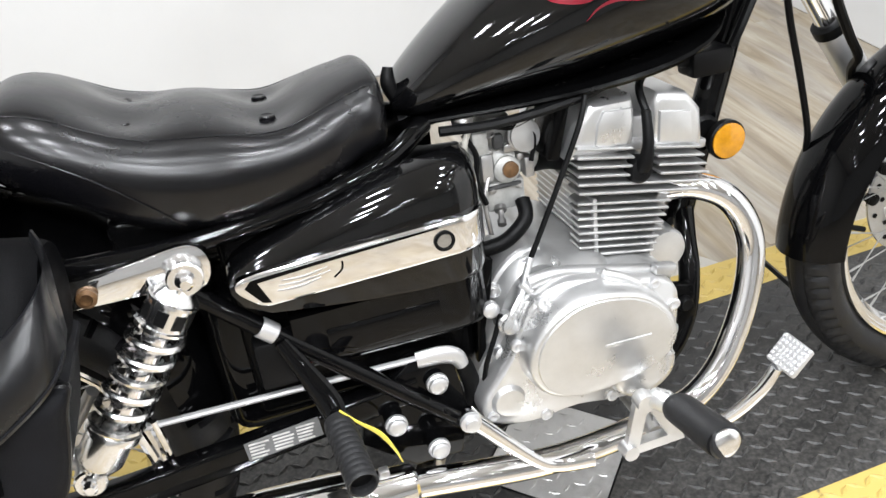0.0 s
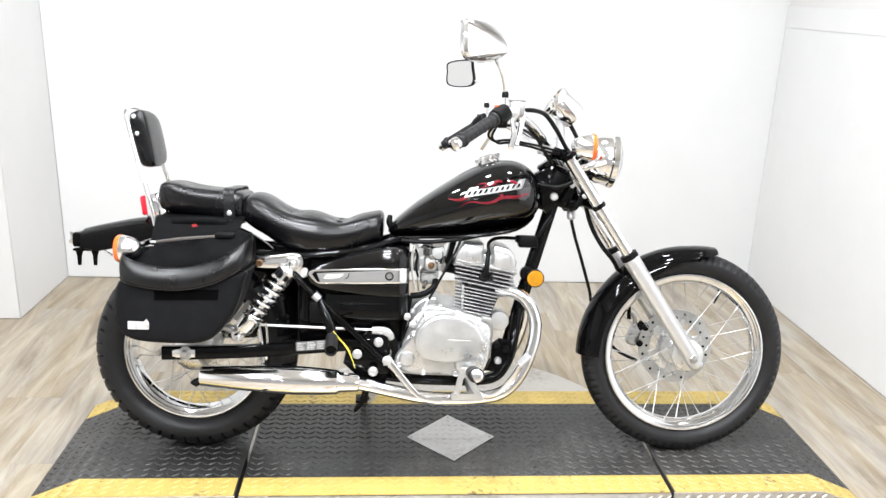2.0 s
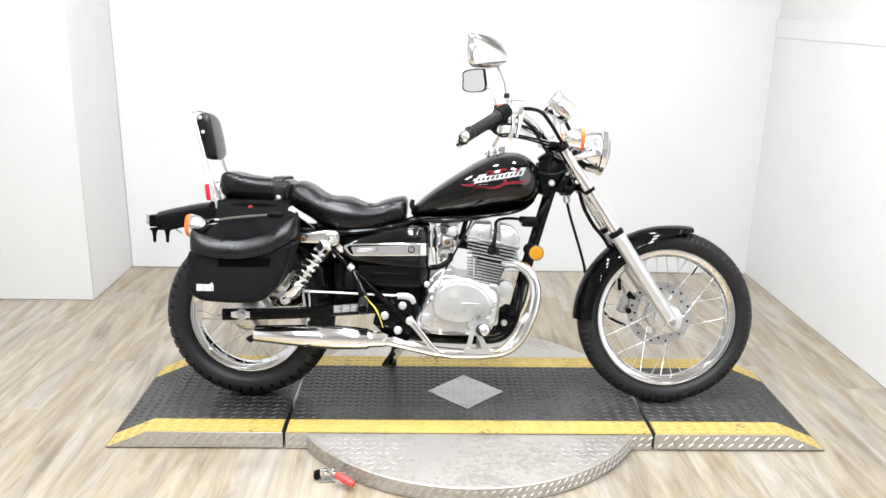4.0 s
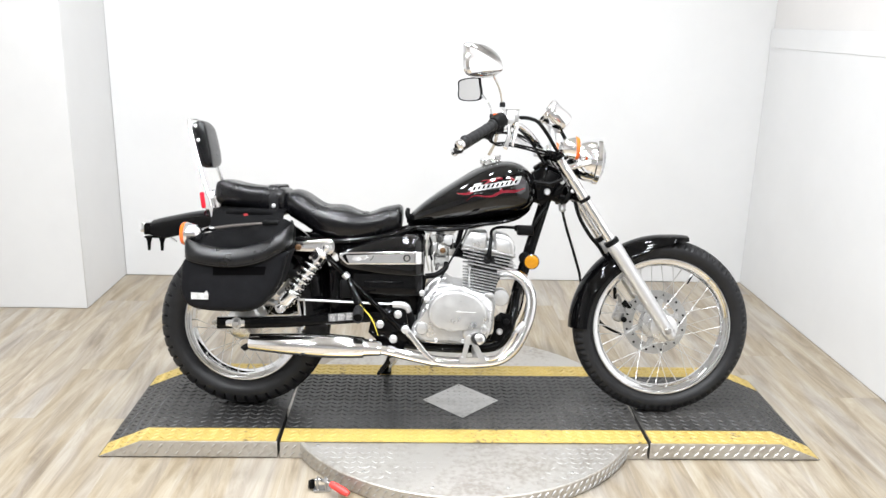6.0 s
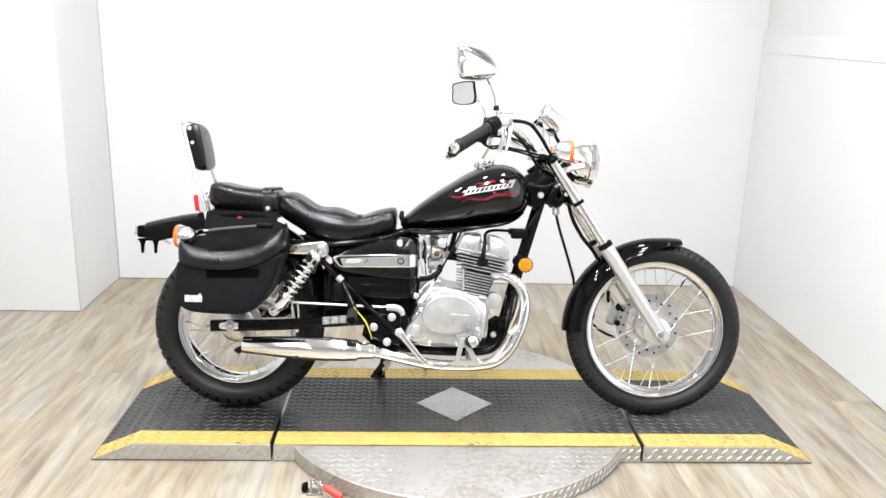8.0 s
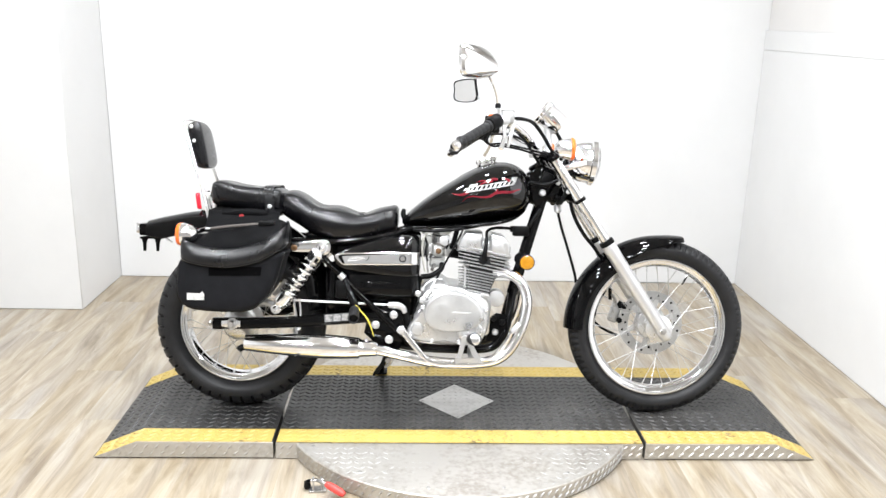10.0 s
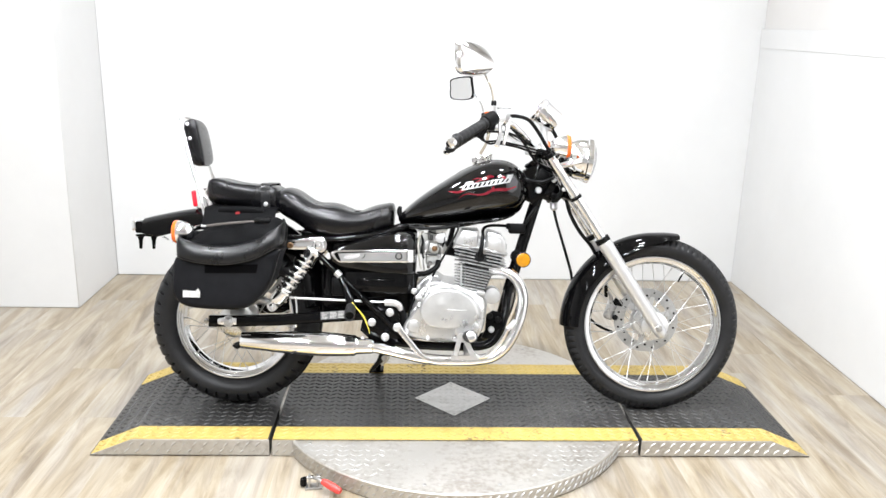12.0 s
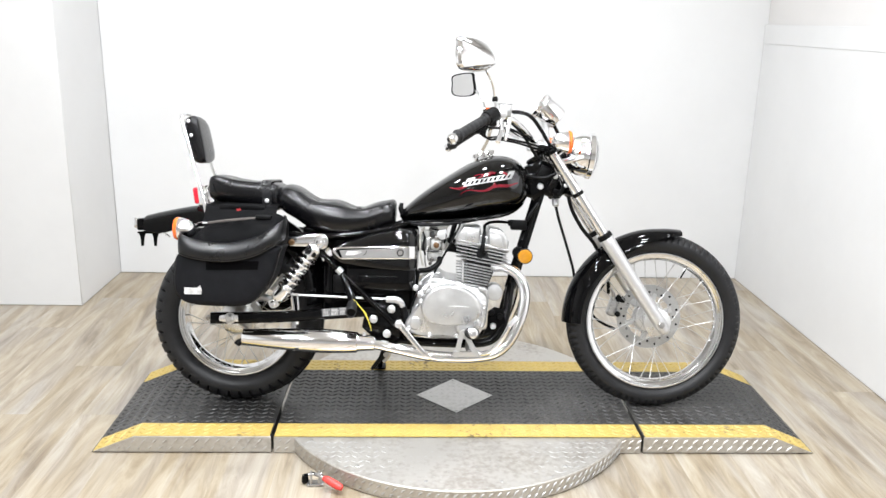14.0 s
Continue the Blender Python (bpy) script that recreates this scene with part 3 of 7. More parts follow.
def spokes(wheel, c, hub_r, hub_half, rim_r, count, twist, start=0.0):
    """Laced wire spokes: one mesh, placed round the wheel."""
    bm = bmesh.new()
    lathe(bm, [(0.00115, 0.0), (0.00115, 0.91), (0.0020, 0.915), (0.0020, 1.0)], (0, 0, 0), (0, 0, 1), 6)
    mesh = finish(bm, "spoke", PLATED)
    for i in range(count):
        side = 1 if i % 2 else -1
        sense = 1 if (i // 2) % 2 else -1
        a = start + 2 * math.pi * i / count
        b = a + sense * twist
        p = Vector((c[0] + hub_r * math.cos(b), c[1] + side * hub_half, c[2] + hub_r * math.sin(b)))
        q = Vector((c[0] + rim_r * math.cos(a), c[1] + side * 0.006, c[2] + rim_r * math.sin(a)))
        d = q - p
        ob = new("spoke", mesh)
        ob.parent = wheel
        ob.matrix_local = Matrix.Translation(p) @ d.to_track_quat("Z", "Y").to_matrix().to_4x4() @ Matrix.Diagonal((1, 1, d.length, 1))


def front_wheel():
    bm = bmesh.new()
    lathe(bm, [(0.018, -0.070), (0.030, -0.068), (0.046, -0.062), (0.047, -0.052), (0.030, -0.045), (0.026, 0.0), (0.030, 0.030), (0.050, 0.034), (0.052, 0.042), (0.020, 0.06)], FW, (0, 1, 0), 40)
    w = part("front_wheel", bm, COVER_ALU, bike, "wire-spoked front wheel with a chrome rim")
    bm = bmesh.new()
    tyre_mesh(bm, FW, 0.302, 0.232, 0.088, 320, (0.26, 0.60), 4, 0.0050)
    part("tyre", bm, RUBBER, w, "black rubber tyre")
    bm = bmesh.new()
    rim_mesh(bm, FW, 0.238, 0.029)
    part("rim", bm, RIM, w, "chrome rim")
    spokes(w, FW, 0.042, 0.045, 0.210, 36, 1.05)
    bm = bmesh.new()
    ring_lathe(bm, [(0.114, 0.058), (0.114, 0.062), (0.078, 0.062), (0.078, 0.058)], FW, (0, 1, 0), 72)
    part("brake_disc", bm, PLATED, w, "drilled steel brake disc")
    bm = bmesh.new()
    ring_lathe(bm, [(0.058, 0.052), (0.058, 0.060), (0.032, 0.060), (0.032, 0.052)], FW, (0, 1, 0), 40)
    part("disc_carrier", bm, COVER_ALU, w)
    for i in range(6):
        a = 2 * math.pi * (i + 0.3) / 6
        bm = bmesh.new()
        box(bm, (FW[0] + 0.069 * math.cos(a), 0.0585, FW[2] + 0.069 * math.sin(a)), (0.032, 0.004, 0.020), 0.001, Euler((0, -a, 0)).to_matrix(), 1)
        part("carrier_arm", bm, COVER_ALU, w)
        bm = bmesh.new()
        lathe(bm, [(0.0062, 0), (0.0062, 0.004), (0.003, 0.005)], (FW[0] + 0.050 * math.cos(a), 0.052, FW[2] + 0.050 * math.sin(a)), (0, -1, 0), 6)
        part("disc_bolt", bm, STEEL, w)
    bm = bmesh.new()
    lathe(bm, [(0.0042, 0), (0.0042, 0.001)], (0, 0, 0), (0, -1, 0), 8)
    hole = finish(bm, "disc_hole", DARK)
    for i in range(24):
        a = 2 * math.pi * i / 24
        r = 0.088 + 0.014 * (i % 2)
        ob = new("disc_hole", hole)
        ob.parent, ob.location = w, (FW[0] + r * math.cos(a), 0.0575, FW[2] + r * math.sin(a))
    bm = bmesh.new()
    lathe(bm, [(0.0025, -0.02), (0.0035, 0.0), (0.0025, 0.025)], (FW[0] + 0.100, -0.004, FW[2] + 0.168), (-0.51, -0.2, -0.86), 8)
    part("valve_stem", bm, DARK, w)


def rear_wheel():
    bm = bmesh.new()
    lathe(bm, [(0.020, -0.075), (0.030, -0.072), (0.050, -0.066), (0.056, -0.060), (0.056, -0.030), (0.045, -0.025), (0.040, 0.02), (0.062, 0.03), (0.062, 0.05), (0.02, 0.07)], RW, (0, 1, 0), 40)
    w = part("rear_wheel", bm, COVER_ALU, bike, "wire-spoked rear wheel with a chrome rim")
    bm = bmesh.new()
    tyre_mesh(bm, RW, 0.290, 0.196, 0.128, 360, (0.05, 0.60), 8, 0.012)
    part("tyre", bm, RUBBER, w, "black rubber tyre")
    bm = bmesh.new()
    rim_mesh(bm, RW, 0.203, 0.042)
    part("rim", bm, RIM, w, "chrome rim")
    spokes(w, RW, 0.06, 0.05, 0.175, 36, 0.75)
    bm = bmesh.new()
    tube(bm, [(-0.715, -0.085, 0.30), (-0.66, -0.088, 0.245), (-0.60, -0.09, 0.205)], 0.007, 8)
    part("brake_arm", bm, STEEL, w)


front_wheel()
rear_wheel()


def arc_shell(bm, c, a0, a1, radius, half, drop, thick=0.003, n=40, m=14):
    """A mudguard: an arched sheet round a wheel."""
    rows = []
    for i in range(n + 1):
        t = i / n
        a = radians(a0 + (a1 - a0) * t)
        r, hw, dr = radius(t), half(t), drop(t)
        row = []
        for j in range(m + 1):
            s = -1 + 2 * j / m
            k = math.sin(s * math.pi / 2 * 0.98)
            y = hw * (0.86 * k + 0.14 * s)
            rr = r - dr * (1 - math.cos(s * math.pi / 2 * 0.98))
            row.append(bm.verts.new((c[0] + rr * math.cos(a), y, c[2] + rr * math.sin(a))))
        rows.append(row)
    for a, b in zip(rows, rows[1:]):
        for j in range(m):
            bm.faces.new((a[j], a[j + 1], b[j + 1], b[j]))
    fix(bm)
    bmesh.ops.solidify(bm, geom=bm.faces[:], thickness=thick)
    return fix(bm)


bm = bmesh.new()
arc_shell(bm, FW, 76, 182, lambda t: 0.318 - 0.004 * math.sin(math.pi * t) + 0.006 * max(0, 0.12 - t) / 0.12, lambda t: 0.062 - 0.010 * max(0, 0.08 - t) / 0.08, lambda t: 0.058 - 0.040 * max(0, 0.34 - t) / 0.34)
part("front_mudguard", bm, BLACK, bike, "gloss black front mudguard")


def rear_mudguard():
    bm = bmesh.new()
    spine = smooth_path([(-1.030, 0, 0.632), (-0.97, 0, 0.647), (-0.86, 0, 0.668), (-0.74, 0, 0.672), (-0.60, 0, 0.645), (-0.49, 0, 0.575), (-0.425, 0, 0.47), (-0.405, 0, 0.35)], 5)
    rows = []
    for i, q in enumerate(spine):
        t = i / (len(spine) - 1)
        d = (spine[min(i + 1, len(spine) - 1)] - spine[max(i - 1, 0)]).normalized()
        nrm = Vector((-d.z, 0, d.x))
        hw, dr = 0.082 + 0.01 * math.sin(math.pi * t), 0.075 if t > 0.12 else 0.05 + 0.2 * t
        rows.append([bm.verts.new(q + Vector((0, hw * (0.8 * math.sin(s * 1.5) + 0.2 * s), 0)) - nrm * dr * (1 - math.cos(s * 1.5))) for s in [-1 + 2 * j / 14 for j in range(15)]])
    for a, b in zip(rows, rows[1:]):
        for j in range(14):
            bm.faces.new((a[j], a[j + 1], b[j + 1], b[j]))
    fix(bm)
    bmesh.ops.solidify(bm, geom=bm.faces[:], thickness=0.003)
    return part("rear_mudguard", fix(bm), BLACK, bike, "gloss black rear mudguard")


rear_mudguard()

# fork
FDIR = Vector((0.735 - 0.339, 0, 0.276 - 0.859)).normalized()


def fork_leg(y):
    top, low = Vector((0.328, y, 0.876)), Vector((0.738, y, 0.272))
    d = (low - top).normalized()
    seal = top + d * ((0.592 - 0.876) / d.z)
    bm = bmesh.new()
    lathe(bm, [(0.0165, 0), (0.0165, (seal - top).length + 0.02)], top, d, 20)
    part("fork_tube", bm, CHROME, bike, "chrome upper fork tube")
    bm = bmesh.new()
    ln = (low - seal).length
    lathe(bm, [(0.0235, 0.004), (0.0245, 0.010), (0.0240, 0.03), (0.0225, ln * 0.5), (0.0220, ln - 0.05), (0.0200, ln - 0.012), (0.0165, ln - 0.003), (0.012, ln)], seal, d, 24)
    leg = part("fork_slider", bm, ALU, bike, "polished aluminium fork slider")
    bm = bmesh.new()
    lathe(bm, [(0.019, -0.014), (0.025, -0.012), (0.0255, 0.003), (0.020, 0.006)], seal, d, 20)
    part("dust_seal", bm, DARK, leg)
    bm = bmesh.new()
    ax = Vector((0.716, y, 0.303))
    s = -1 if y < 0 else 1
    lathe(bm, [(0.0185, -0.020), (0.0195, 0.014), (0.0185, 0.0155), (0.004, 0.016)], ax, (0, s, 0), 24)
    axle = part("axle_end", bm, ALU, leg)
    bm = bmesh.new()
    lathe(bm, [(0.0125, 0.0150), (0.0125, 0.022), (0.0105, 0.024), (0.0055, 0.024), (0.0055, 0.027), (0.002, 0.0275)], ax, (0, s, 0), 6)
    part("axle_nut", bm, STEEL, axle)


fork_leg(-0.089)
fork_leg(0.089)


def plate_across(name, z, half, material):
    """A fork bridge across both legs."""
    bm = bmesh.new()
    x = 0.328 + (0.876 - z) * 0.679
    pts = [(x, -0.089, z), (x - 0.03, -0.045, z + 0.01), (x - 0.045, 0, z + 0.012), (x - 0.03, 0.045, z + 0.01), (x, 0.089, z)]
    tube(bm, pts, 0.016, 12, flat=0.9)
    for y in (-0.089, 0.089):
        lathe(bm, [(0.0185, -half), (0.0200, -half + 0.002), (0.0200, half - 0.002), (0.0185, half)], (x, y, z), FDIR, 20)
    return part(name, bm, material, bike)


plate_across("upper_fork_bridge", 0.872, 0.008, SATIN)
plate_across("lower_fork_bridge", 0.735, 0.006, BLACK)

# frame
bm = bmesh.new()
lathe(bm, [(0.030, -0.085), (0.034, -0.08), (0.030, -0.06), (0.028, 0.0), (0.030, 0.05), (0.034, 0.065), (0.028, 0.07)], (0.322, 0, 0.80), (-0.56, 0, 0.83), 24)
tube(bm, [(0.32, 0, 0.79), (0.20, 0, 0.735), (0.0, 0, 0.665), (-0.16, 0, 0.625)], 0.024, 14)
box(bm, (0.285, 0, 0.765), (0.09, 0.03, 0.10), 0.006, Euler((0, radians(20), 0)).to_matrix())
chassis = part("chassis", bm, BLACK, bike, "gloss black tubular steel chassis")
bm = bmesh.new()
tube(bm, [(0.318, 0, 0.775), (0.285, 0, 0.66), (0.246, 0, 0.52), (0.215, 0, 0.405)], 0.0200, 16)
part("down_tube", bm, BLACK, chassis)
for s in (-1, 1):
    bm = bmesh.new()
    tube(bm, [(0.222, 0, 0.43), (0.210, s * 0.028, 0.385), (0.202, s * 0.052, 0.34), (0.185, s * 0.068, 0.28),
              (0.145, s * 0.075, 0.232), (0.06, s * 0.078, 0.222), (-0.08, s * 0.085, 0.226), (-0.19, s * 0.092, 0.240)], 0.0145, 14)
    part("cradle_tube", bm, BLACK, chassis)
    bm = bmesh.new()
    tube(bm, [(-0.14, s * 0.045, 0.628), (-0.20, s * 0.084, 0.607), (-0.30, s * 0.104, 0.588), (-0.42, s * 0.114, 0.580), (-0.55, s * 0.114, 0.583)], 0.0110, 12)
    part("seat_rail", bm, BLACK, chassis)
    bm = bmesh.new()
    tube(bm, [(-0.452, s * 0.120, 0.556), (-0.358, s * 0.127, 0.466), (-0.26, s * 0.131, 0.373), (-0.165, s * 0.135, 0.283), (-0.13, s * 0.12, 0.245), (-0.09, s * 0.09, 0.226)], 0.0105, 12)
    part("rear_stay", bm, BLACK, chassis)
    bm = bmesh.new()
    plate(bm, [(-0.165, 0.375), (-0.215, 0.375), (-0.275, 0.33), (-0.285, 0.28), (-0.225, 0.225), (-0.165, 0.225), (-0.15, 0.29)], s * 0.120 - 0.006, s * 0.120 + 0.006, 0.002)
    part("pivot_plate", bm, BLACK, chassis)
for x, y, z in ((-0.245, -0.143, 0.312), (-0.187, -0.131, 0.344), (-0.200, -0.149, 0.265)):
    bm = bmesh.new()
    lathe(bm, [(0.0135, 0.002), (0.0135, 0.006), (0.0112, 0.008), (0.0108, 0.0115), (0.0085, 0.0132), (0.004, 0.0135)], (x, y, z), (0, -1, 0), 20)
    bolt = part("bolt", bm, ALU, chassis, "silver domed bolt")
    bm = bmesh.new()
    lathe(bm, [(0.0120, -0.028), (0.0120, 0.0022)], (x, y, z), (0, -1, 0), 16)
    part("spacer", bm, BLACK, bolt)

# fuel tank
TANK = [(-0.168, 0.640, 0.656, 0.030), (-0.150, 0.632, 0.678, 0.055), (-0.10, 0.632, 0.722, 0.078), (-0.03, 0.636, 0.772, 0.100), (0.05, 0.643, 0.822, 0.120),
        (0.11, 0.652, 0.849, 0.129), (0.16, 0.660, 0.858, 0.130), (0.205, 0.670, 0.852, 0.122), (0.24, 0.686, 0.830, 0.102), (0.262, 0.715, 0.795, 0.065), (0.270, 0.74, 0.77, 0.02)]
TE = 2.15


def tank_side(x, z, lift=0.0012):
    """The tank's right flank at x and z."""
    zb, zt, hw = lerp_rows(TANK, x)
    c, h = (zb + zt) / 2, (zt - zb) / 2
    k = min(abs(z - c) / h, 0.999)
    return -hw * (1 - k ** TE) ** (1 / TE) - lift


bm = bmesh.new()
body(bm, TANK, TE, 48, 48)
tank = part("fuel_tank", bm, PAINT, bike, "gloss black teardrop fuel tank with red flame graphics")
bm = bmesh.new()
body(bm, [(-0.15, 0.624, 0.636, 0.05), (0.0, 0.630, 0.645, 0.088), (0.12, 0.640, 0.66, 0.105), (0.20, 0.658, 0.675, 0.090), (0.240, 0.684, 0.694, 0.060), (0.256, 0.704, 0.709, 0.025)], 3.0, 24, 20)
part("tank_seam", bm, SATIN, tank)
bm = bmesh.new()
lathe(bm, [(0.036, 0.0), (0.036, 0.006), (0.031, 0.008), (0.031, 0.016), (0.027, 0.021), (0.012, 0.023)], (0.115, 0, 0.848), (-0.28, 0, 0.96), 28)
cap = part("filler_cap", bm, CHROME, tank, "chrome filler cap")
for i in range(8):
    a = 2 * math.pi * i / 8
    bm = bmesh.new()
    box(bm, (0.112 + 0.031 * math.cos(a), 0.031 * math.sin(a), 0.862 + 0.008 * math.cos(a)), (0.009, 0.009, 0.014), 0.002)
    part("cap_lug", bm, CHROME, cap)
bm = bmesh.new()
tube(bm, [(-0.163, -0.012, 0.690), (-0.166, -0.015, 0.672), (-0.158, -0.018, 0.648)], [0.006, 0.009, 0.007], 12)
part("tank_bung", bm, DARK, tank)


def decal(outline, material, name, lift=0.0012, parent=tank, label=""):
    """A flat graphic laid on the tank's flank."""
    bm = bmesh.new()
    vs = [bm.verts.new((x, 0, z)) for x, z in outline]
    bm.faces.new(vs)
    bmesh.ops.triangulate(bm, faces=bm.faces[:])
    for _ in range(2):
        bmesh.ops.subdivide_edges(bm, edges=[e for e in bm.edges if e.calc_length() > 0.008], cuts=1, use_grid_fill=True)
    bmesh.ops.triangulate(bm, faces=bm.faces[:])
    for v in bm.verts:
        v.co.y = tank_side(v.co.x, v.co.z, lift)
    bm.normal_update()
    if sum((fc.normal.y for fc in bm.faces)) > 0:
        bmesh.ops.reverse_faces(bm, faces=bm.faces[:])
    return part(name, bm, material, parent, label)


def flame(pts, wide):
    """A licking flame: a tapering, bending band."""
    path = smooth_path([(x, 0, z) for x, z in pts], 6)
    up, down = [], []
    for i, q in enumerate(path):
        t = i / (len(path) - 1)
        d = (path[min(i + 1, len(path) - 1)] - path[max(i - 1, 0)]).normalized()
        nrm = Vector((-d.z, 0, d.x)) * wide * (t ** 0.7) * (1 if t < 0.85 else (1 - t) / 0.15 * 0.7 + 0.3)
        up.append((q.x + nrm.x, q.z + nrm.z))
        down.append((q.x - nrm.x, q.z - nrm.z))
    return up + down[::-1]


decal([(0.188, 0.754), (0.207, 0.748), (0.223, 0.760), (0.226, 0.786), (0.214, 0.802), (0.192, 0.808), (0.184, 0.796), (0.194, 0.776)], DECAL_GREY, "smoke_graphic", 0.0008, label="grey airbrushed smoke graphic")
for pts, wd in (([(-0.004, 0.748), (0.014, 0.745), (0.036, 0.747), (0.060, 0.764)], 0.0058),
                ([(0.030, 0.722), (0.044, 0.735), (0.064, 0.741), (0.090, 0.739), (0.114, 0.741), (0.136, 0.752), (0.160, 0.757), (0.188, 0.758), (0.220, 0.768)], 0.0056),
                ([(0.118, 0.738), (0.134, 0.749), (0.146, 0.766)], 0.0050),
                ([(0.074, 0.786), (0.092, 0.792), (0.112, 0.792), (0.130, 0.799), (0.146, 0.798)], 0.0052),
                ([(0.074, 0.762), (0.090, 0.780), (0.112, 0.790), (0.130, 0.792)], 0.0046),
                ([(0.156, 0.799), (0.170, 0.801), (0.186, 0.793)], 0.0050)):
    decal(flame(pts, wd), DECAL_RED, "flame", 0.0010)


def slant(x, z, w, h, lean=0.55, rise=0.19):
    return [(x, z), (x + w, z + rise * w), (x + w + lean * h, z + h + rise * w), (x + lean * h, z + h)]


# the emblem: a plain slanted silver band, taller at its ends, with even dark slots
for x, w, h in ((0.040, 0.158, 0.0195), (0.040, 0.026, 0.0280), (0.176, 0.020, 0.0280)):
    decal(slant(x, 0.751 + 0.19 * (x - 0.040), w, h), DECAL_SILVER, "emblem_band", 0.0018 + 0.0002 * (w < 0.1))
for i in range(10):
    x = 0.049 + 0.0150 * i
    decal(slant(x, 0.7560 + 0.19 * (x - 0.040), 0.0066, 0.0105), SATIN, "emblem_slot", 0.0026)

# rider seat
SEAT = [(-0.580, 0.690, 0.712, 0.060), (-0.570, 0.668, 0.734, 0.090), (-0.545, 0.648, 0.746, 0.107), (-0.510, 0.628, 0.741, 0.117), (-0.460, 0.596, 0.722, 0.122), (-0.410, 0.578, 0.705, 0.126), (-0.350, 0.575, 0.694, 0.124), (-0.300, 0.583, 0.690, 0.116), (-0.250, 0.597, 0.694, 0.105), (-0.215, 0.611, 0.699, 0.092), (-0.196, 0.616, 0.702, 0.087), (-0.186, 0.622, 0.698, 0.075), (-0.182, 0.640, 0.690, 0.055)]
BUTTONS = [(-0.448, -0.045), (-0.448, 0.045), (-0.306, -0.042), (-0.306, 0.042)]


def cushion_sect(x, zb, zt, hw, e, low, n=64):
    """A cushion's section: a domed top over a flank that runs almost straight down."""
    c, up, down = zb + (zt - zb) * low, (zt - zb) * (1 - low), (zt - zb) * low
    out = []
    for i in range(n):
        ca, sa = math.cos(2 * math.pi * i / n), math.sin(2 * math.pi * i / n)
        k = e if sa >= 0 else 4.0
        tuck = 1 - 0.08 * abs(sa) ** 0.5 if sa < 0 and low > 0.4 else 1.0
        out.append(Vector((x, tuck * hw * math.copysign(abs(ca) ** (2 / k), ca), c + (up if sa > 0 else down) * math.copysign(abs(sa) ** (2 / k), sa))))
    return out


def cushion(name, rows, e, dimples, deep, label, low=0.3, welt=46, thick=0.0014):
    bm = bmesh.new()
    xs = [rows[0][0] + (rows[-1][0] - rows[0][0]) * (0.5 - 0.5 * math.cos(math.pi * i / 72)) for i in range(73)]
    bridge(bm, [cushion_sect(x, *lerp_rows(rows, x), e, low) for x in xs])
    fix(bm)
    for v in bm.verts:
        zb, zt, hw = lerp_rows(rows, v.co.x)
        top = (v.co.z - zb) / max(zt - zb, 1e-4)
        if top > 0.55:
            for x, y in dimples:
                d2 = (v.co.x - x) ** 2 / 0.0018 + (v.co.y - y) ** 2 / 0.0022
                v.co.z -= deep * math.exp(-d2)
    ob = part(name, bm, VINYL, bike, label, 60)
    # the sewn welt round the top panel
    c, sn = math.cos(radians(welt)), math.sin(radians(welt))
    for s in (-1, 1):
        bm = bmesh.new()
        pts = []
        for i in range(25):
            x = rows[1][0] + (rows[-2][0] - rows[1][0]) * i / 24
            zb, zt, hw = lerp_rows(rows, x)
            y, z = s * hw * c ** (2 / e), zb + (zt - zb) * (low + (1 - low) * sn ** (2 / e))
            if (z - zb) / (zt - zb) > 0.55:
                z -= sum(deep * math.exp(-((x - a) ** 2 / 0.0018 + (y - b) ** 2 / 0.0022)) for a, b in dimples)
            pts.append((x, y, z))
        tube(bm, pts, thick, 6, 2)
        part("welt", bm, VINYL, ob)
    return ob


seat = cushion("rider_seat", SEAT, 2.5, BUTTONS, 0.019, "black vinyl rider seat with tufted buttons", 0.46, 44, 0.0008)
for x, y in BUTTONS:
    bm = bmesh.new()
    lathe(bm, [(0.0085, -0.006), (0.0085, 0.0006), (0.0072, 0.0018), (0.0056, 0.0008), (0.002, 0.0006)], (x, y, lerp_rows(SEAT, x)[1] - (0.0235 if x < -0.4 else 0.0190)), (0.08, 0, 1), 16)
    part("button", bm, VINYL, seat)
for s in (-1, 1):
    bm = bmesh.new()
    pts = []
    for i in range(9):
        t = i / 8
        x = -0.556 + 0.146 * t
        zb, zt, hw = lerp_rows(SEAT, x)
        z = 0.712 - 0.062 * t - 0.048 * t * t
        k = (z - zb - 0.46 * (zt - zb)) / (0.54 * (zt - zb))
        f = min(max(-k * 0.54 / 0.46, 0.0), 0.99)
        half = (1 - min(max(k, 0.0), 0.99) ** 2.5) ** 0.4 * (1 - 0.08 * f) * (1 - f ** 4) ** 0.25
        pts.append((x, s * (hw * half + 0.0008), z))
    tube(bm, pts, [0.0004] + [0.0012] * 7 + [0.0004], 6, 2)
    part("piping", bm, VINYL, seat)

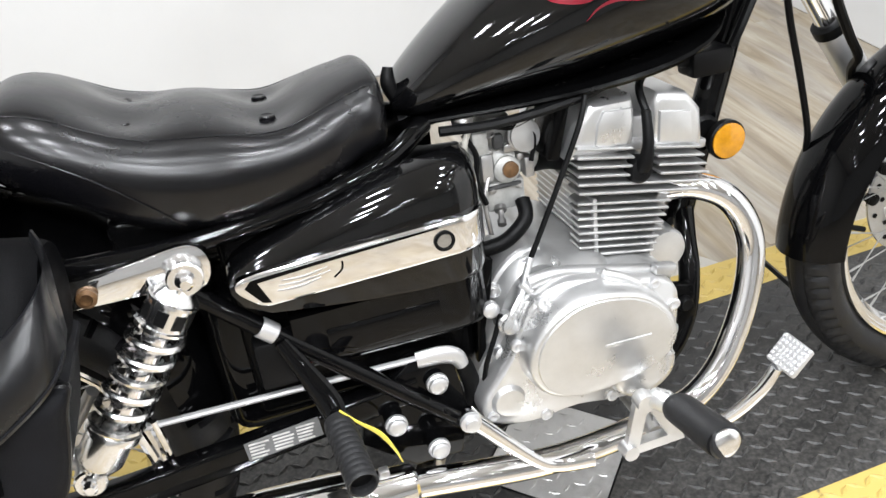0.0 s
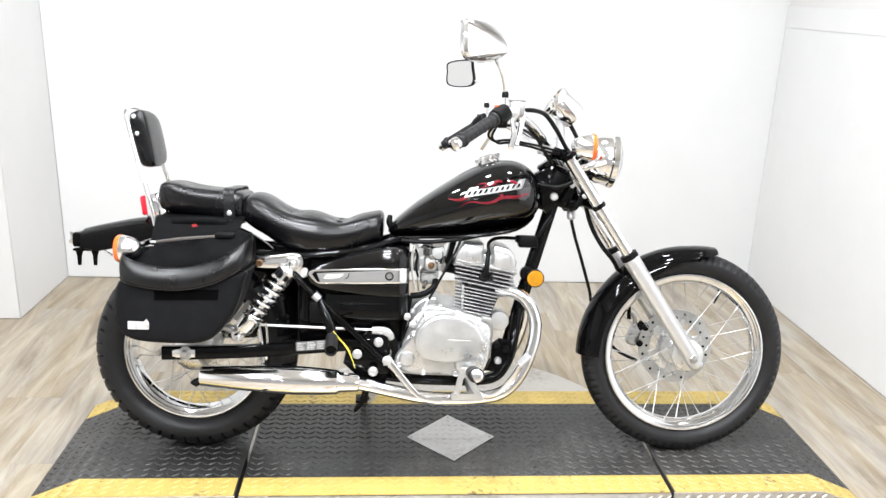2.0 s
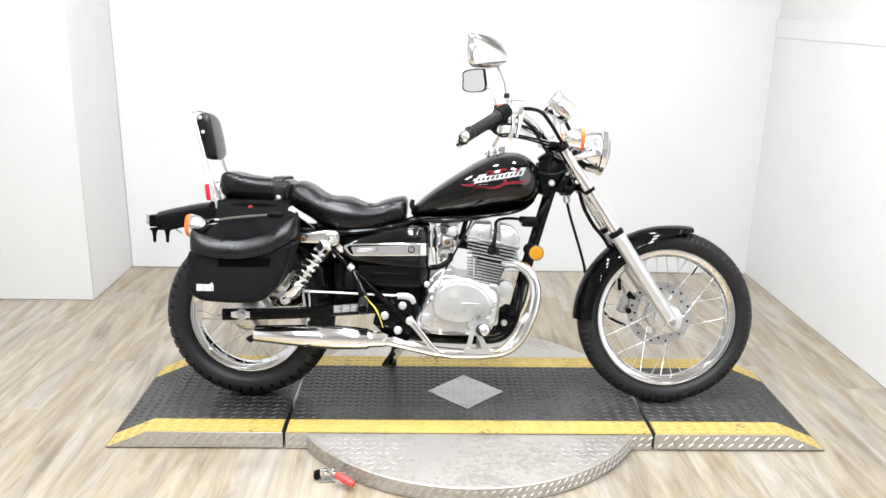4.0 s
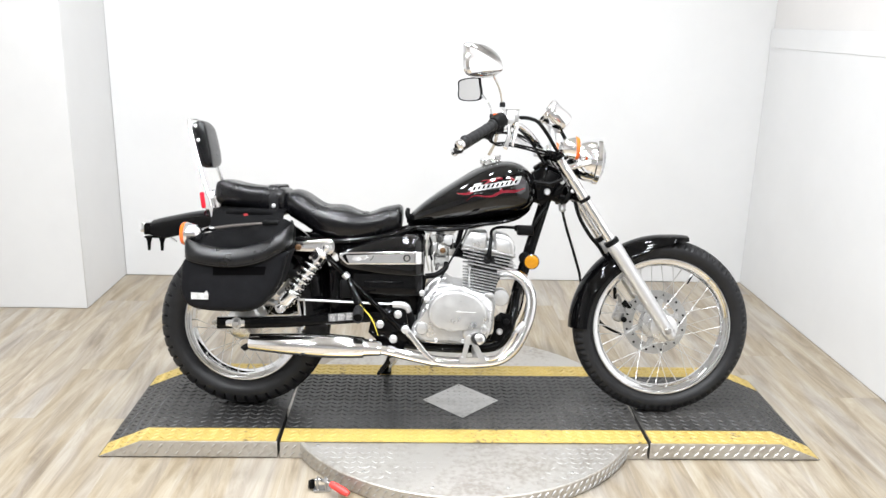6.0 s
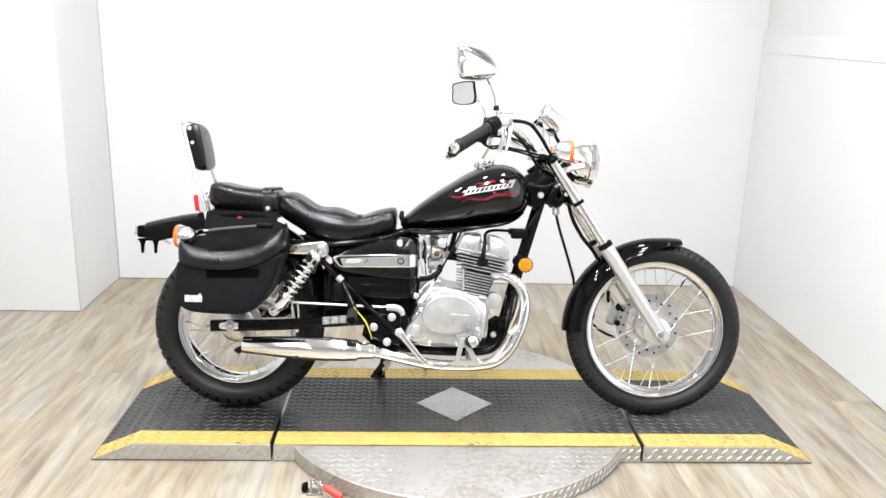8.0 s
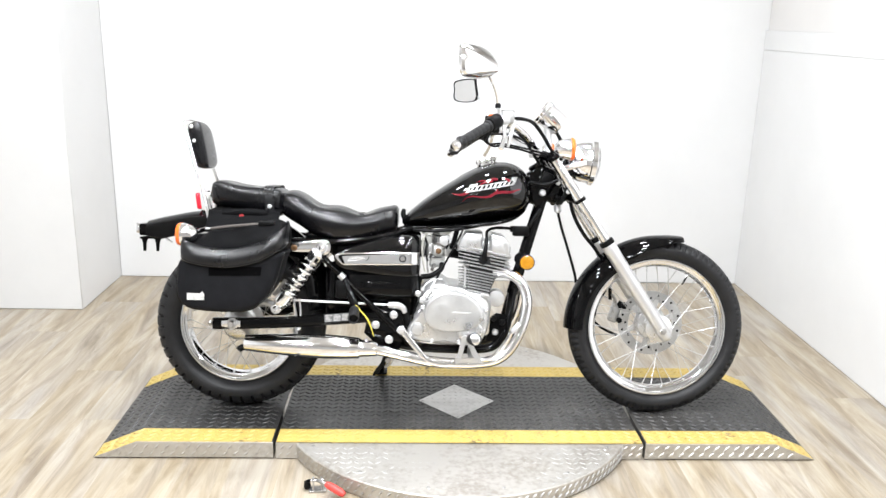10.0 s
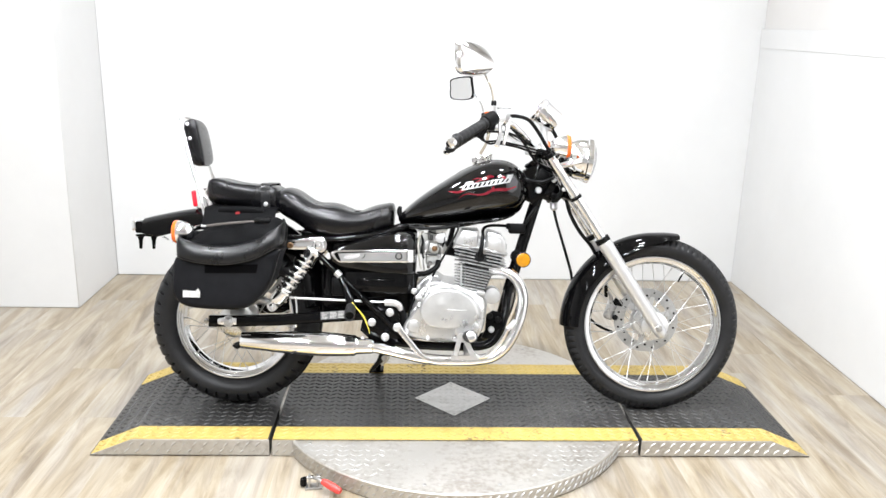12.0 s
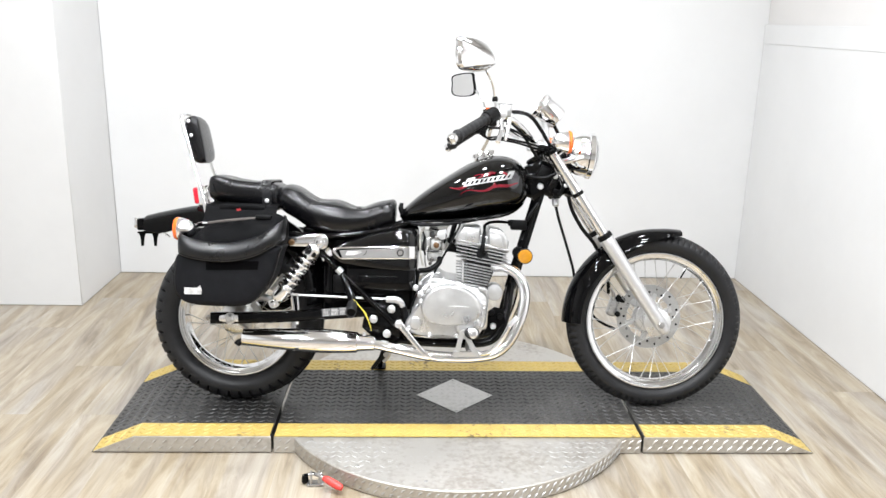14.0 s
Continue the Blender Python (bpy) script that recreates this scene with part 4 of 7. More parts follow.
PILLION = [(-0.806, 0.700, 0.752, 0.063), (-0.798, 0.692, 0.768, 0.082), (-0.775, 0.685, 0.774, 0.094), (-0.720, 0.676, 0.764, 0.101), (-0.660, 0.668, 0.757, 0.103), (-0.600, 0.660, 0.754, 0.102), (-0.572, 0.660, 0.746, 0.094), (-0.562, 0.680, 0.728, 0.067)]
pillion = cushion("pillion_seat", PILLION, 4.6, [(-0.70, 0.0)], 0.008, "black vinyl pillion seat", 0.5, 46)
bm = bmesh.new()
path = smooth_path([(-0.602, -0.112, 0.652), (-0.602, -0.110, 0.69), (-0.605, -0.1065, 0.735), (-0.606, -0.092, 0.757), (-0.606, 0.0, 0.7585), (-0.606, 0.092, 0.757), (-0.605, 0.1065, 0.735), (-0.602, 0.110, 0.66)], 5)
ringset = []
for i, q in enumerate(path):
    d = (path[min(i + 1, len(path) - 1)] - path[max(i - 1, 0)]).normalized()
    nrm = Vector((0, -d.z, d.y))
    ringset.append([q + Vector((0.0145, 0, 0)) - nrm * 0.002, q + Vector((0.0145, 0, 0)) + nrm * 0.002, q + Vector((-0.0145, 0, 0)) + nrm * 0.002, q + Vector((-0.0145, 0, 0)) - nrm * 0.002])
bridge(bm, ringset)
strap = part("seat_strap", fix(bm), VINYL, pillion, "black vinyl strap with a snap")
bm = bmesh.new()
lathe(bm, [(0.0075, 0), (0.0075, 0.002), (0.005, 0.004)], (-0.602, -0.1125, 0.692), (0, -1, 0), 14)
part("snap", bm, ALU, strap, "silver snap fastener")

# ---- engine ----
TILT_Y = Euler((0, radians(11), 0)).to_matrix()
UP, AHEAD = Vector((0.191, 0, 0.982)), Vector((0.982, 0, -0.191))


def ellipse(cx, cz, rx, rz, n=40, turn=0.0):
    out = []
    for i in range(n):
        a = 2 * math.pi * i / n
        x, z = rx * math.cos(a), rz * math.sin(a)
        out.append((cx + x * math.cos(turn) + z * math.sin(turn), cz - x * math.sin(turn) + z * math.cos(turn)))
    return out


def closed(pts, k=4):
    return [(q.x, q.z) for q in smooth_path([(x, 0, z) for x, z in pts], k, True)]


CASE = closed([(-0.142, 0.300), (-0.125, 0.268), (-0.06, 0.250), (0.03, 0.246), (0.09, 0.252), (0.122, 0.290), (0.132, 0.345), (0.128, 0.402), (0.06, 0.420), (0.0, 0.408), (-0.07, 0.398), (-0.108, 0.362)])
bm = bmesh.new()
pillow(bm, CASE, [(-0.118, 0.97), (-0.114, 1.0), (0.114, 1.0), (0.118, 0.97)])
engine = part("engine_case", bm, CAST, bike, "silver cast aluminium crankcase")
bm = bmesh.new()
COVER = closed([(-0.140, 0.302), (-0.128, 0.272), (-0.08, 0.258), (-0.02, 0.262), (0.04, 0.252), (0.088, 0.252), (0.114, 0.285), (0.124, 0.345), (0.118, 0.400), (0.05, 0.425), (-0.02, 0.440), (-0.07, 0.420), (-0.10, 0.36)])
pillow(bm, COVER, [(-0.116, 1.0), (-0.142, 1.0), (-0.148, 0.985), (-0.151, 0.95)])
part("side_case", bm, COVER_ALU, engine, "silver cast side case")
bm = bmesh.new()
pillow(bm, closed([(-0.088, 0.356), (-0.073, 0.402), (-0.024, 0.432), (0.042, 0.426), (0.088, 0.397), (0.107, 0.354), (0.092, 0.322), (0.045, 0.304), (-0.020, 0.299), (-0.069, 0.316)], 6),
       [(-0.138, 1.03), (-0.166, 1.0), (-0.176, 0.985), (-0.1805, 0.955), (-0.1820, 0.93), (-0.1820, 0.90), (-0.1840, 0.885), (-0.1852, 0.6), (-0.1856, 0.3), (-0.1856, 0.08)])
clutch = part("clutch_cover", bm, COVER_ALU, engine, "polished oval clutch cover")
bm = bmesh.new()
box(bm, (0.036, -0.1856, 0.364), (0.060, 0.0022, 0.0044), 0.001, Euler((0, radians(2), 0)).to_matrix())
part("cover_rib", bm, COVER_ALU, clutch)
bm = bmesh.new()
pillow(bm, ellipse(0.068, 0.297, 0.044, 0.033, 36, -0.35), [(-0.138, 1.03), (-0.160, 1.0), (-0.168, 0.95), (-0.1715, 0.85), (-0.173, 0.6), (-0.1735, 0.1)])
part("oil_filter_cover", bm, COVER_ALU, engine, "small oval polished cover")
for cx, cz, r, y in ((-0.107, 0.302, 0.022, -0.157),):
    bm = bmesh.new()
    lathe(bm, [(r, 0), (r, -y - 0.006 - 0.135), (r - 0.004, -y - 0.135), (r * 0.55, -y + 0.001 - 0.135), (0.003, -y + 0.001 - 0.135)], (cx, -0.135, cz), (0, -1, 0), 28)
    part("case_boss", bm, COVER_ALU, engine)
for x, z in ((-0.128, 0.285), (-0.06, 0.264), (0.03, 0.262), (0.110, 0.300), (0.117, 0.372), (0.09, 0.408), (-0.055, 0.424), (-0.09, 0.375)):
    bm = bmesh.new()
    lathe(bm, [(0.0075, 0), (0.0075, 0.006), (0.005, 0.007), (0.002, 0.0055)], (x, -0.147, z), (0, -1, 0), 10)
    part("case_screw", bm, ALU, engine)
bm = bmesh.new()
tube(bm, [(0.125, -0.122, 0.402), (0.06, -0.124, 0.420), (-0.02, -0.124, 0.440), (-0.06, -0.124, 0.438)], 0.009, 10)
part("case_flange", bm, CAST, engine)
for c, sz, ang in (((0.112, -0.134, 0.415), (0.030, 0.016, 0.014), 12), ((0.030, -0.132, 0.432), (0.016, 0.010, 0.010), 8)):
    bm = bmesh.new()
    box(bm, c, sz, 0.004, Euler((0, radians(ang), 0)).to_matrix())
    part("case_lug", bm, CAST, engine)
bm = bmesh.new()
tube(bm, [(0.026, -0.146, 0.437), (0.046, -0.150, 0.428), (0.066, -0.154, 0.416)], [0.006, 0.0075, 0.006], 10)
part("case_rib", bm, COVER_ALU, engine)
# the rear of the crankcase rises behind the barrels, with a flange and bosses
bm = bmesh.new()
pillow(bm, closed([(-0.118, 0.34), (-0.108, 0.395), (-0.092, 0.432), (-0.066, 0.456), (-0.036, 0.462), (-0.008, 0.446), (0.030, 0.440), (0.060, 0.42), (0.05, 0.35), (-0.04, 0.33)], 4),
       [(-0.112, 0.80), (-0.104, 0.90), (-0.094, 0.97), (-0.080, 1.0), (0.080, 1.0), (0.094, 0.96)])
rear_case = part("upper_case", bm, CAST, engine, "grey cast rear of the crankcase")
bm = bmesh.new()
tube(bm, [(-0.112, -0.094, 0.372), (-0.102, -0.092, 0.410), (-0.084, -0.090, 0.440), (-0.058, -0.088, 0.458), (-0.030, -0.086, 0.460)], 0.0055, 8)
part("case_flange", bm, CAST, rear_case)
for x, y, z, r in ((-0.094, -0.094, 0.424, 0.0095), (-0.052, -0.092, 0.452, 0.008), (-0.018, -0.100, 0.440, 0.009)):
    bm = bmesh.new()
    lathe(bm, [(r, -0.006), (r, 0.006), (r * 0.7, 0.0065), (r * 0.65, 0.011), (0.002, 0.012)], (x, y, z), (0, -1, 0), 14)
    part("case_bolt", bm, COVER_ALU, rear_case)
# Black plate added to draw the dark gap and frame tube behind the case.
bm = bmesh.new()
plate(bm, [(-0.128, 0.300), (-0.116, 0.300), (-0.112, 0.380), (-0.100, 0.430), (-0.094, 0.470), (-0.108, 0.474), (-0.122, 0.40)], -0.108, -0.092, 0.003)
part("dark_gap_plate", bm, SATIN, bike, "black plate added as the dark gap behind the crankcase")
# clutch release lever on its spindle
bm = bmesh.new()
lathe(bm, [(0.0125, 0.0), (0.0125, 0.020), (0.0095, 0.023), (0.0095, 0.030), (0.004, 0.031)], (-0.092, -0.114, 0.392), (0, -0.98, 0.2), 18)
tube(bm, [(-0.092, -0.138, 0.397), (-0.086, -0.138, 0.410), (-0.072, -0.132, 0.426)], [0.0075, 0.0065, 0.0055], 10, flat=0.5)
part("release_arm", bm, COVER_ALU, engine)
bm = bmesh.new()
tube(bm, [(-0.126, -0.124, 0.322), (-0.122, -0.130, 0.350), (-0.110, -0.130, 0.380), (-0.098, -0.126, 0.408)], 0.0032, 8)
part("neutral_wire", bm, DARK, engine)

# finned barrels and head
# The core is coloured dark for the shaded gaps between the silver fins.
bm = bmesh.new()
plate(bm, [(0.062, 0.40), (0.120, 0.385), (0.150, 0.46), (0.178, 0.50), (0.190, 0.545), (0.062, 0.575)], -0.066, 0.040, 0.006)
cylinder = part("cylinder", bm, CORE, bike, "silver finned twin cylinder block")
NB = 9


def fin_plate(bm, rear, a, b, hw, cut, thick=0.0034):
    """One cooling fin, cut away behind on the inner side so that light shows past the barrels."""
    plan = [(a, -hw), (b, -hw), (b, hw), (a + cut, hw), (a + cut, -0.045), (a, -0.062)] if cut else [(a, -hw), (b, -hw), (b, hw), (a, hw)]
    rings = []
    for k, h in ((0.0012, -0.5), (0.0, -0.15), (0.0, 0.15), (0.0012, 0.5)):
        mx, my = (a + b) / 2, 0.0
        rings.append([rear + AHEAD * (u - math.copysign(k, u - mx)) + Vector((0, v - math.copysign(k, v - my), 0)) + UP * (thick * h) for u, v in plan])
    bridge(bm, rings)
    return fix(bm)


for i in range(NB + 6):
    head = i >= NB
    s = 0.0098 * i if not head else 0.0098 * NB + 0.006 + 0.0112 * (i - NB)
    rear = Vector((0.024, 0, 0.424)) + Vector((0, 0, s))
    front_x = (0.124 + 0.030 * i / NB) if not head else (0.206 - 0.0035 * (i - NB))
    ln = (front_x - rear.x) / 0.982
    hw = (0.088 if not head else 0.094)
    spans = [(0.0, ln)] if i < NB + 2 else [(0.0, ln * 0.44), (ln * 0.62, ln)]
    for a, b in spans:
        bm = bmesh.new()
        fin_plate(bm, rear, a, b, hw, 0.020 if a == 0.0 else 0.0)
        part("cooling_fin", bm, CAST, cylinder)
bm = bmesh.new()
box(bm, (0.048, 0, 0.466), (0.006, 0.173, 0.076), 0.002)
part("fin_web", bm, CAST, cylinder)


base = Vector((0.125, 0, 0.567))
for out, facet in (([(0.018, 0.556), (0.030, 0.598), (0.048, 0.621), (0.103, 0.620), (0.106, 0.600), (0.102, 0.552)], [(0.050, 0.566), (0.054, 0.596), (0.062, 0.610), (0.098, 0.608), (0.099, 0.566)]),
                   ([(0.126, 0.548), (0.128, 0.606), (0.134, 0.618), (0.176, 0.609), (0.194, 0.586), (0.198, 0.532)], [(0.134, 0.558), (0.135, 0.596), (0.176, 0.588), (0.180, 0.547)])):
    bm = bmesh.new()
    plate(bm, out, -0.084, 0.084, 0.010, 3)
    lobe = part("head_cover", bm, COVER_ALU, cylinder, "bright silver cylinder head cover", 30)
    bm = bmesh.new()
    plate(bm, facet, -0.0885, -0.080, 0.003, 2)
    part("cover_panel", bm, COVER_ALU, lobe, "raised cover panel")
bm = bmesh.new()
box(bm, base - UP * 0.004, (0.150, 0.140, 0.050), 0.006, TILT_Y)
box(bm, base - UP * 0.012, (0.160, 0.166, 0.012), 0.003, TILT_Y)
part("head_base", bm, CAST, cylinder)
bm = bmesh.new()
tube(bm, [(0.108, -0.085, 0.531), (0.109, -0.097, 0.540), (0.113, -0.098, 0.566), (0.117, -0.086, 0.600)], [0.012, 0.0095, 0.0068, 0.0060], 12)
lathe(bm, [(0.0165, 0), (0.0175, 0.010), (0.013, 0.017), (0.008, 0.018)], (0.106, -0.08, 0.528), (0, -1, 0.2), 16)
plugcap = part("spark_plug_cap", bm, DARK, bike, "black rubber spark plug cap")
bm = bmesh.new()
tube(bm, [(0.117, -0.086, 0.600), (0.120, -0.065, 0.624), (0.150, -0.040, 0.634), (0.205, -0.022, 0.632)], 0.005, 8)
part("plug_lead", bm, DARK, plugcap)
bm = bmesh.new()
box(bm, (0.236, -0.022, 0.624), (0.056, 0.040, 0.034), 0.006)
lathe(bm, [(0.009, 0), (0.012, 0.01), (0.010, 0.022)], (0.222, -0.022, 0.630), (-1, 0, 0.05), 12)
part("ignition_coil", bm, DARK, bike, "black ignition coil under the tank")
bm = bmesh.new()
lathe(bm, [(0.026, 0), (0.029, 0.004), (0.029, 0.052), (0.0265, 0.058), (0.012, 0.060), (0.003, 0.060)], (0.156, -0.012, 0.397), (0, -1, 0), 32)
part("starter_motor", bm, COVER_ALU, bike, "round silver starter motor")
bm = bmesh.new()
plate(bm, [(0.112, 0.256), (0.165, 0.252), (0.188, 0.30), (0.182, 0.345), (0.150, 0.352), (0.128, 0.335), (0.126, 0.285)], -0.104, -0.088, 0.003)
mount = part("engine_mount", bm, SATIN, bike, "black engine mounting bracket")
mount.location = (0.008, 0.024, -0.004)
for x, z in ((0.146, 0.288), (0.140, 0.335), (0.168, 0.322)):
    bm = bmesh.new()
    lathe(bm, [(0.011, 0), (0.011, 0.006), (0.008, 0.010), (0.003, 0.010)], (x, -0.104, z), (0, -1, 0), 14)
    part("bolt", bm, ALU if z < 0.3 else DARK, mount)

# carburettor
bm = bmesh.new()
lathe(bm, [(0.024, -0.055), (0.026, -0.05), (0.026, -0.02), (0.031, -0.015), (0.031, 0.012), (0.023, 0.018), (0.023, 0.045), (0.020, 0.06)], (-0.040, -0.035, 0.552), (1, 0, -0.05), 20)
box(bm, (-0.042, -0.035, 0.512), (0.052, 0.056, 0.040), 0.007)
lathe(bm, [(0.024, 0), (0.026, 0.004), (0.026, 0.022), (0.018, 0.034)], (-0.042, -0.030, 0.574), (0, 0, 1), 20)
box(bm, (-0.070, -0.060, 0.585), (0.020, 0.020, 0.030), 0.004)
box(bm, (-0.012, -0.062, 0.592), (0.022, 0.018, 0.022), 0.004)
carb = part("carburettor", bm, ZINC, bike, "dull silver carburettor")
bm = bmesh.new()
lathe(bm, [(0.017, 0), (0.017, 0.008), (0.011, 0.012), (0.003, 0.012)], (-0.040, -0.060, 0.547), (0, -1, 0), 20)
part("carburettor_cap", bm, ZINC, carb)
bm = bmesh.new()
lathe(bm, [(0.010, 0), (0.010, 0.004), (0.005, 0.006)], (-0.038, -0.072, 0.549), (0, -1, 0), 14)
part("brass_plug", bm, BROWN, carb, "rusty brown brass plug")
bm = bmesh.new()
tube(bm, [(-0.060, -0.068, 0.555), (-0.075, -0.078, 0.520), (-0.072, -0.082, 0.475)], 0.003, 8)
part("fuel_pipe", bm, STEEL, carb)
for c, sz, m in (((-0.028, -0.066, 0.574), (0.030, 0.010, 0.010), STEEL), ((-0.066, -0.068, 0.556), (0.014, 0.012, 0.034), CAST), ((-0.046, -0.066, 0.527), (0.046, 0.006, 0.005), CORE),
                 ((-0.012, -0.064, 0.545), (0.012, 0.014, 0.026), STEEL), ((-0.050, -0.070, 0.586), (0.012, 0.010, 0.018), CORE)):
    bm = bmesh.new()
    box(bm, c, sz, 0.002)
    part("carburettor_bracket", bm, m, carb)
for pts, r in (([(-0.088, -0.062, 0.600), (-0.078, -0.072, 0.575), (-0.082, -0.076, 0.545), (-0.074, -0.080, 0.515)], 0.0035), ([(-0.020, -0.070, 0.610), (-0.006, -0.074, 0.585), (-0.012, -0.076, 0.555)], 0.003),
               ([(-0.060, -0.066, 0.606), (-0.035, -0.074, 0.600), (-0.010, -0.072, 0.604)], 0.0028)):
    bm = bmesh.new()
    tube(bm, pts, r, 8)
    part("carburettor_hose", bm, DARK, carb)
for x, z in ((-0.060, 0.572), (-0.022, 0.560), (-0.026, 0.524), (-0.060, 0.524)):
    bm = bmesh.new()
    lathe(bm, [(0.0042, 0), (0.0042, 0.004), (0.002, 0.005)], (x, -0.064, z), (0, -1, 0), 8)
    part("carburettor_screw", bm, STEEL, carb)
bm = bmesh.new()
lathe(bm, [(0.019, 0), (0.019, 0.003), (0.016, 0.004), (0.016, 0.007), (0.019, 0.008), (0.019, 0.011), (0.004, 0.012)], (-0.018, -0.066, 0.586), (0.1, -1, 0.1), 20)
part("throttle_pulley", bm, COVER_ALU, carb)
bm = bmesh.new()
plate(bm, [(-0.034, 0.600), (-0.004, 0.606), (0.012, 0.622), (0.004, 0.630), (-0.014, 0.616), (-0.036, 0.612)], -0.074, -0.071, 0.0008)
part("cable_bracket", bm, COVER_ALU, carb)
bm = bmesh.new()
tube(bm, [(-0.002, -0.075, 0.616), (0.020, -0.076, 0.628), (0.050, -0.070, 0.646), (0.090, -0.050, 0.662)], 0.0034, 8)
part("throttle_cable", bm, DARK, carb)
bm = bmesh.new()
coil = [(-0.058 + 0.0042 * math.cos(a), -0.072 + 0.0042 * math.sin(a), 0.590 + 0.0011 * a) for a in [0.7 * i for i in range(26)]]
tube(bm, coil, 0.0010, 6, 1)
part("return_spring", bm, STEEL, carb)
bm = bmesh.new()
lathe(bm, [(0.0075, 0), (0.0075, 0.006), (0.0035, 0.007), (0.0035, 0.018), (0.0055, 0.019), (0.0055, 0.026), (0.002, 0.027)], (-0.052, -0.064, 0.500), (-0.25, -0.8, -0.55), 12)
part("idle_screw", bm, STEEL, carb)
bm = bmesh.new()
tube(bm, [(-0.078, -0.060, 0.606), (-0.090, -0.070, 0.590), (-0.094, -0.074, 0.560), (-0.090, -0.080, 0.520), (-0.082, -0.088, 0.480)], 0.0038, 8)
part("drain_tube", bm, CLEARHOSE, carb, "milky clear drain hose")
bm = bmesh.new()
lathe(bm, [(0.012, 0), (0.013, 0.004), (0.013, 0.016), (0.008, 0.020)], (-0.085, -0.055, 0.612), (-0.2, -0.5, 0.85), 16)
part("vacuum_cap", bm, COVER_ALU, carb)
bm = bmesh.new()
tube(bm, [(0.0, -0.035, 0.550), (0.025, -0.03, 0.545), (0.05, -0.03, 0.54)], [0.026, 0.024, 0.026], 14)
part("intake_boot", bm, DARK, carb)
bm = bmesh.new()
tube(bm, [(-0.085, -0.03, 0.553), (-0.115, -0.03, 0.552), (-0.15, -0.02, 0.55)], [0.028, 0.031, 0.034], 16)
part("air_duct", bm, DARK, carb)
bm = bmesh.new()
tube(bm, [(-0.025, -0.070, 0.505), (-0.030, -0.088, 0.488), (-0.060, -0.094, 0.468), (-0.095, -0.090, 0.462)], 0.0095, 10)
part("breather_hose", bm, DARK, carb)
bm = bmesh.new()
tube(bm, [(0.040, -0.088, 0.640), (0.026, -0.098, 0.606), (-0.012, -0.106, 0.533), (-0.050, -0.112, 0.462)], 0.0034, 8)
carb.location = (-0.005, 0.022, 0.003)
cable = part("clutch_cable", bm, DARK, bike, "grey clutch cable running down beside the cylinder")
bm = bmesh.new()
rod(bm, (-0.050, -0.112, 0.464), (-0.080, -0.130, 0.405), 0.0042, 10)
lathe(bm, [(0.0062, -0.004), (0.0062, 0.012), (0.0045, 0.014)], (-0.064, -0.121, 0.435), (0.6, -0.36, -0.71), 12)
lathe(bm, [(0.0060, 0), (0.0060, 0.009), (0.003, 0.010)], (-0.079, -0.128, 0.408), (0, -1, 0), 12)
part("cable_end", bm, ALU, cable)
for x, z in ((-0.108, 0.415), (-0.100, 0.350)):
    bm = bmesh.new()
    lathe(bm, [(0.010, 0), (0.010, 0.008), (0.006, 0.011)], (x, -0.118, z), (0, -1, 0), 14)
    part("case_bolt", bm, ALU, engine)

# ---- exhaust ----
HEADER = [(0.150, -0.056, 0.482), (0.188, -0.076, 0.485), (0.227, -0.092, 0.465), (0.251, -0.102, 0.423), (0.255, -0.110, 0.375), (0.239, -0.119, 0.308), (0.206, -0.127, 0.242), (0.160, -0.134, 0.203),
          (0.10, -0.138, 0.190), (0.03, -0.148, 0.189), (-0.06, -0.158, 0.196), (-0.15, -0.164, 0.215), (-0.23, -0.166, 0.232), (-0.285, -0.166, 0.238)]
bm = bmesh.new()
tube(bm, HEADER, 0.0178, 18, 5)
exhaust = part("exhaust_pipe", bm, CHROME, bike, "chrome exhaust header pipe")
bm = bmesh.new()
tube(bm, [(x, -y, z) for x, y, z in HEADER], 0.0190, 14, 4)
part("exhaust_pipe", bm, CHROME, bike, "chrome exhaust header pipe")
bm = bmesh.new()
lathe(bm, [(0.020, 0.0), (0.024, 0.004), (0.028, 0.05), (0.030, 0.058), (0.0335, 0.060), (0.037, 0.10), (0.040, 0.17), (0.039, 0.23), (0.034, 0.33), (0.0275, 0.432), (0.026, 0.434), (0.0235, 0.425), (0.020, 0.38)], (-0.236, -0.166, 0.236), (-1, 0.018, 0.024), 32)
muffler = part("muffler", bm, CHROME, bike, "tapering chrome muffler")
bm = bmesh.new()
lathe(bm, [(0.023, 0), (0.025, 0.001), (0.025, 0.018), (0.023, 0.019)], (-0.262, -0.166, 0.236), (-1, 0, 0.02), 24)
box(bm, (-0.272, -0.166, 0.264), (0.012, 0.012, 0.014), 0.002)
part("pipe_clamp", bm, STEEL, muffler)
bm = bmesh.new()
lathe(bm, [(0.0325, 0), (0.0345, 0.001), (0.0345, 0.008), (0.0325, 0.009)], (-0.296, -0.165, 0.2375), (-1, 0.018, 0.024), 24)
part("muffler_band", bm, CHROME, muffler)
bm = bmesh.new()
tube(bm, [(-0.668, -0.158, 0.236), (-0.685, -0.162, 0.228), (-0.690, -0.165, 0.222)], [0.010, 0.011, 0.010], 12)
part("muffler_tip", bm, DARK, muffler)
bm = bmesh.new()
tube(bm, [(-0.166, -0.158, 0.306), (-0.146, -0.162, 0.284), (-0.085, -0.172, 0.214), (-0.055, -0.172, 0.196), (-0.01, -0.174, 0.190)], [0.015, 0.011, 0.009, 0.010, 0.011], 12, flat=0.55)
hanger = part("exhaust_hanger", bm, CHROME, bike, "chrome exhaust hanger bar")
bm = bmesh.new()
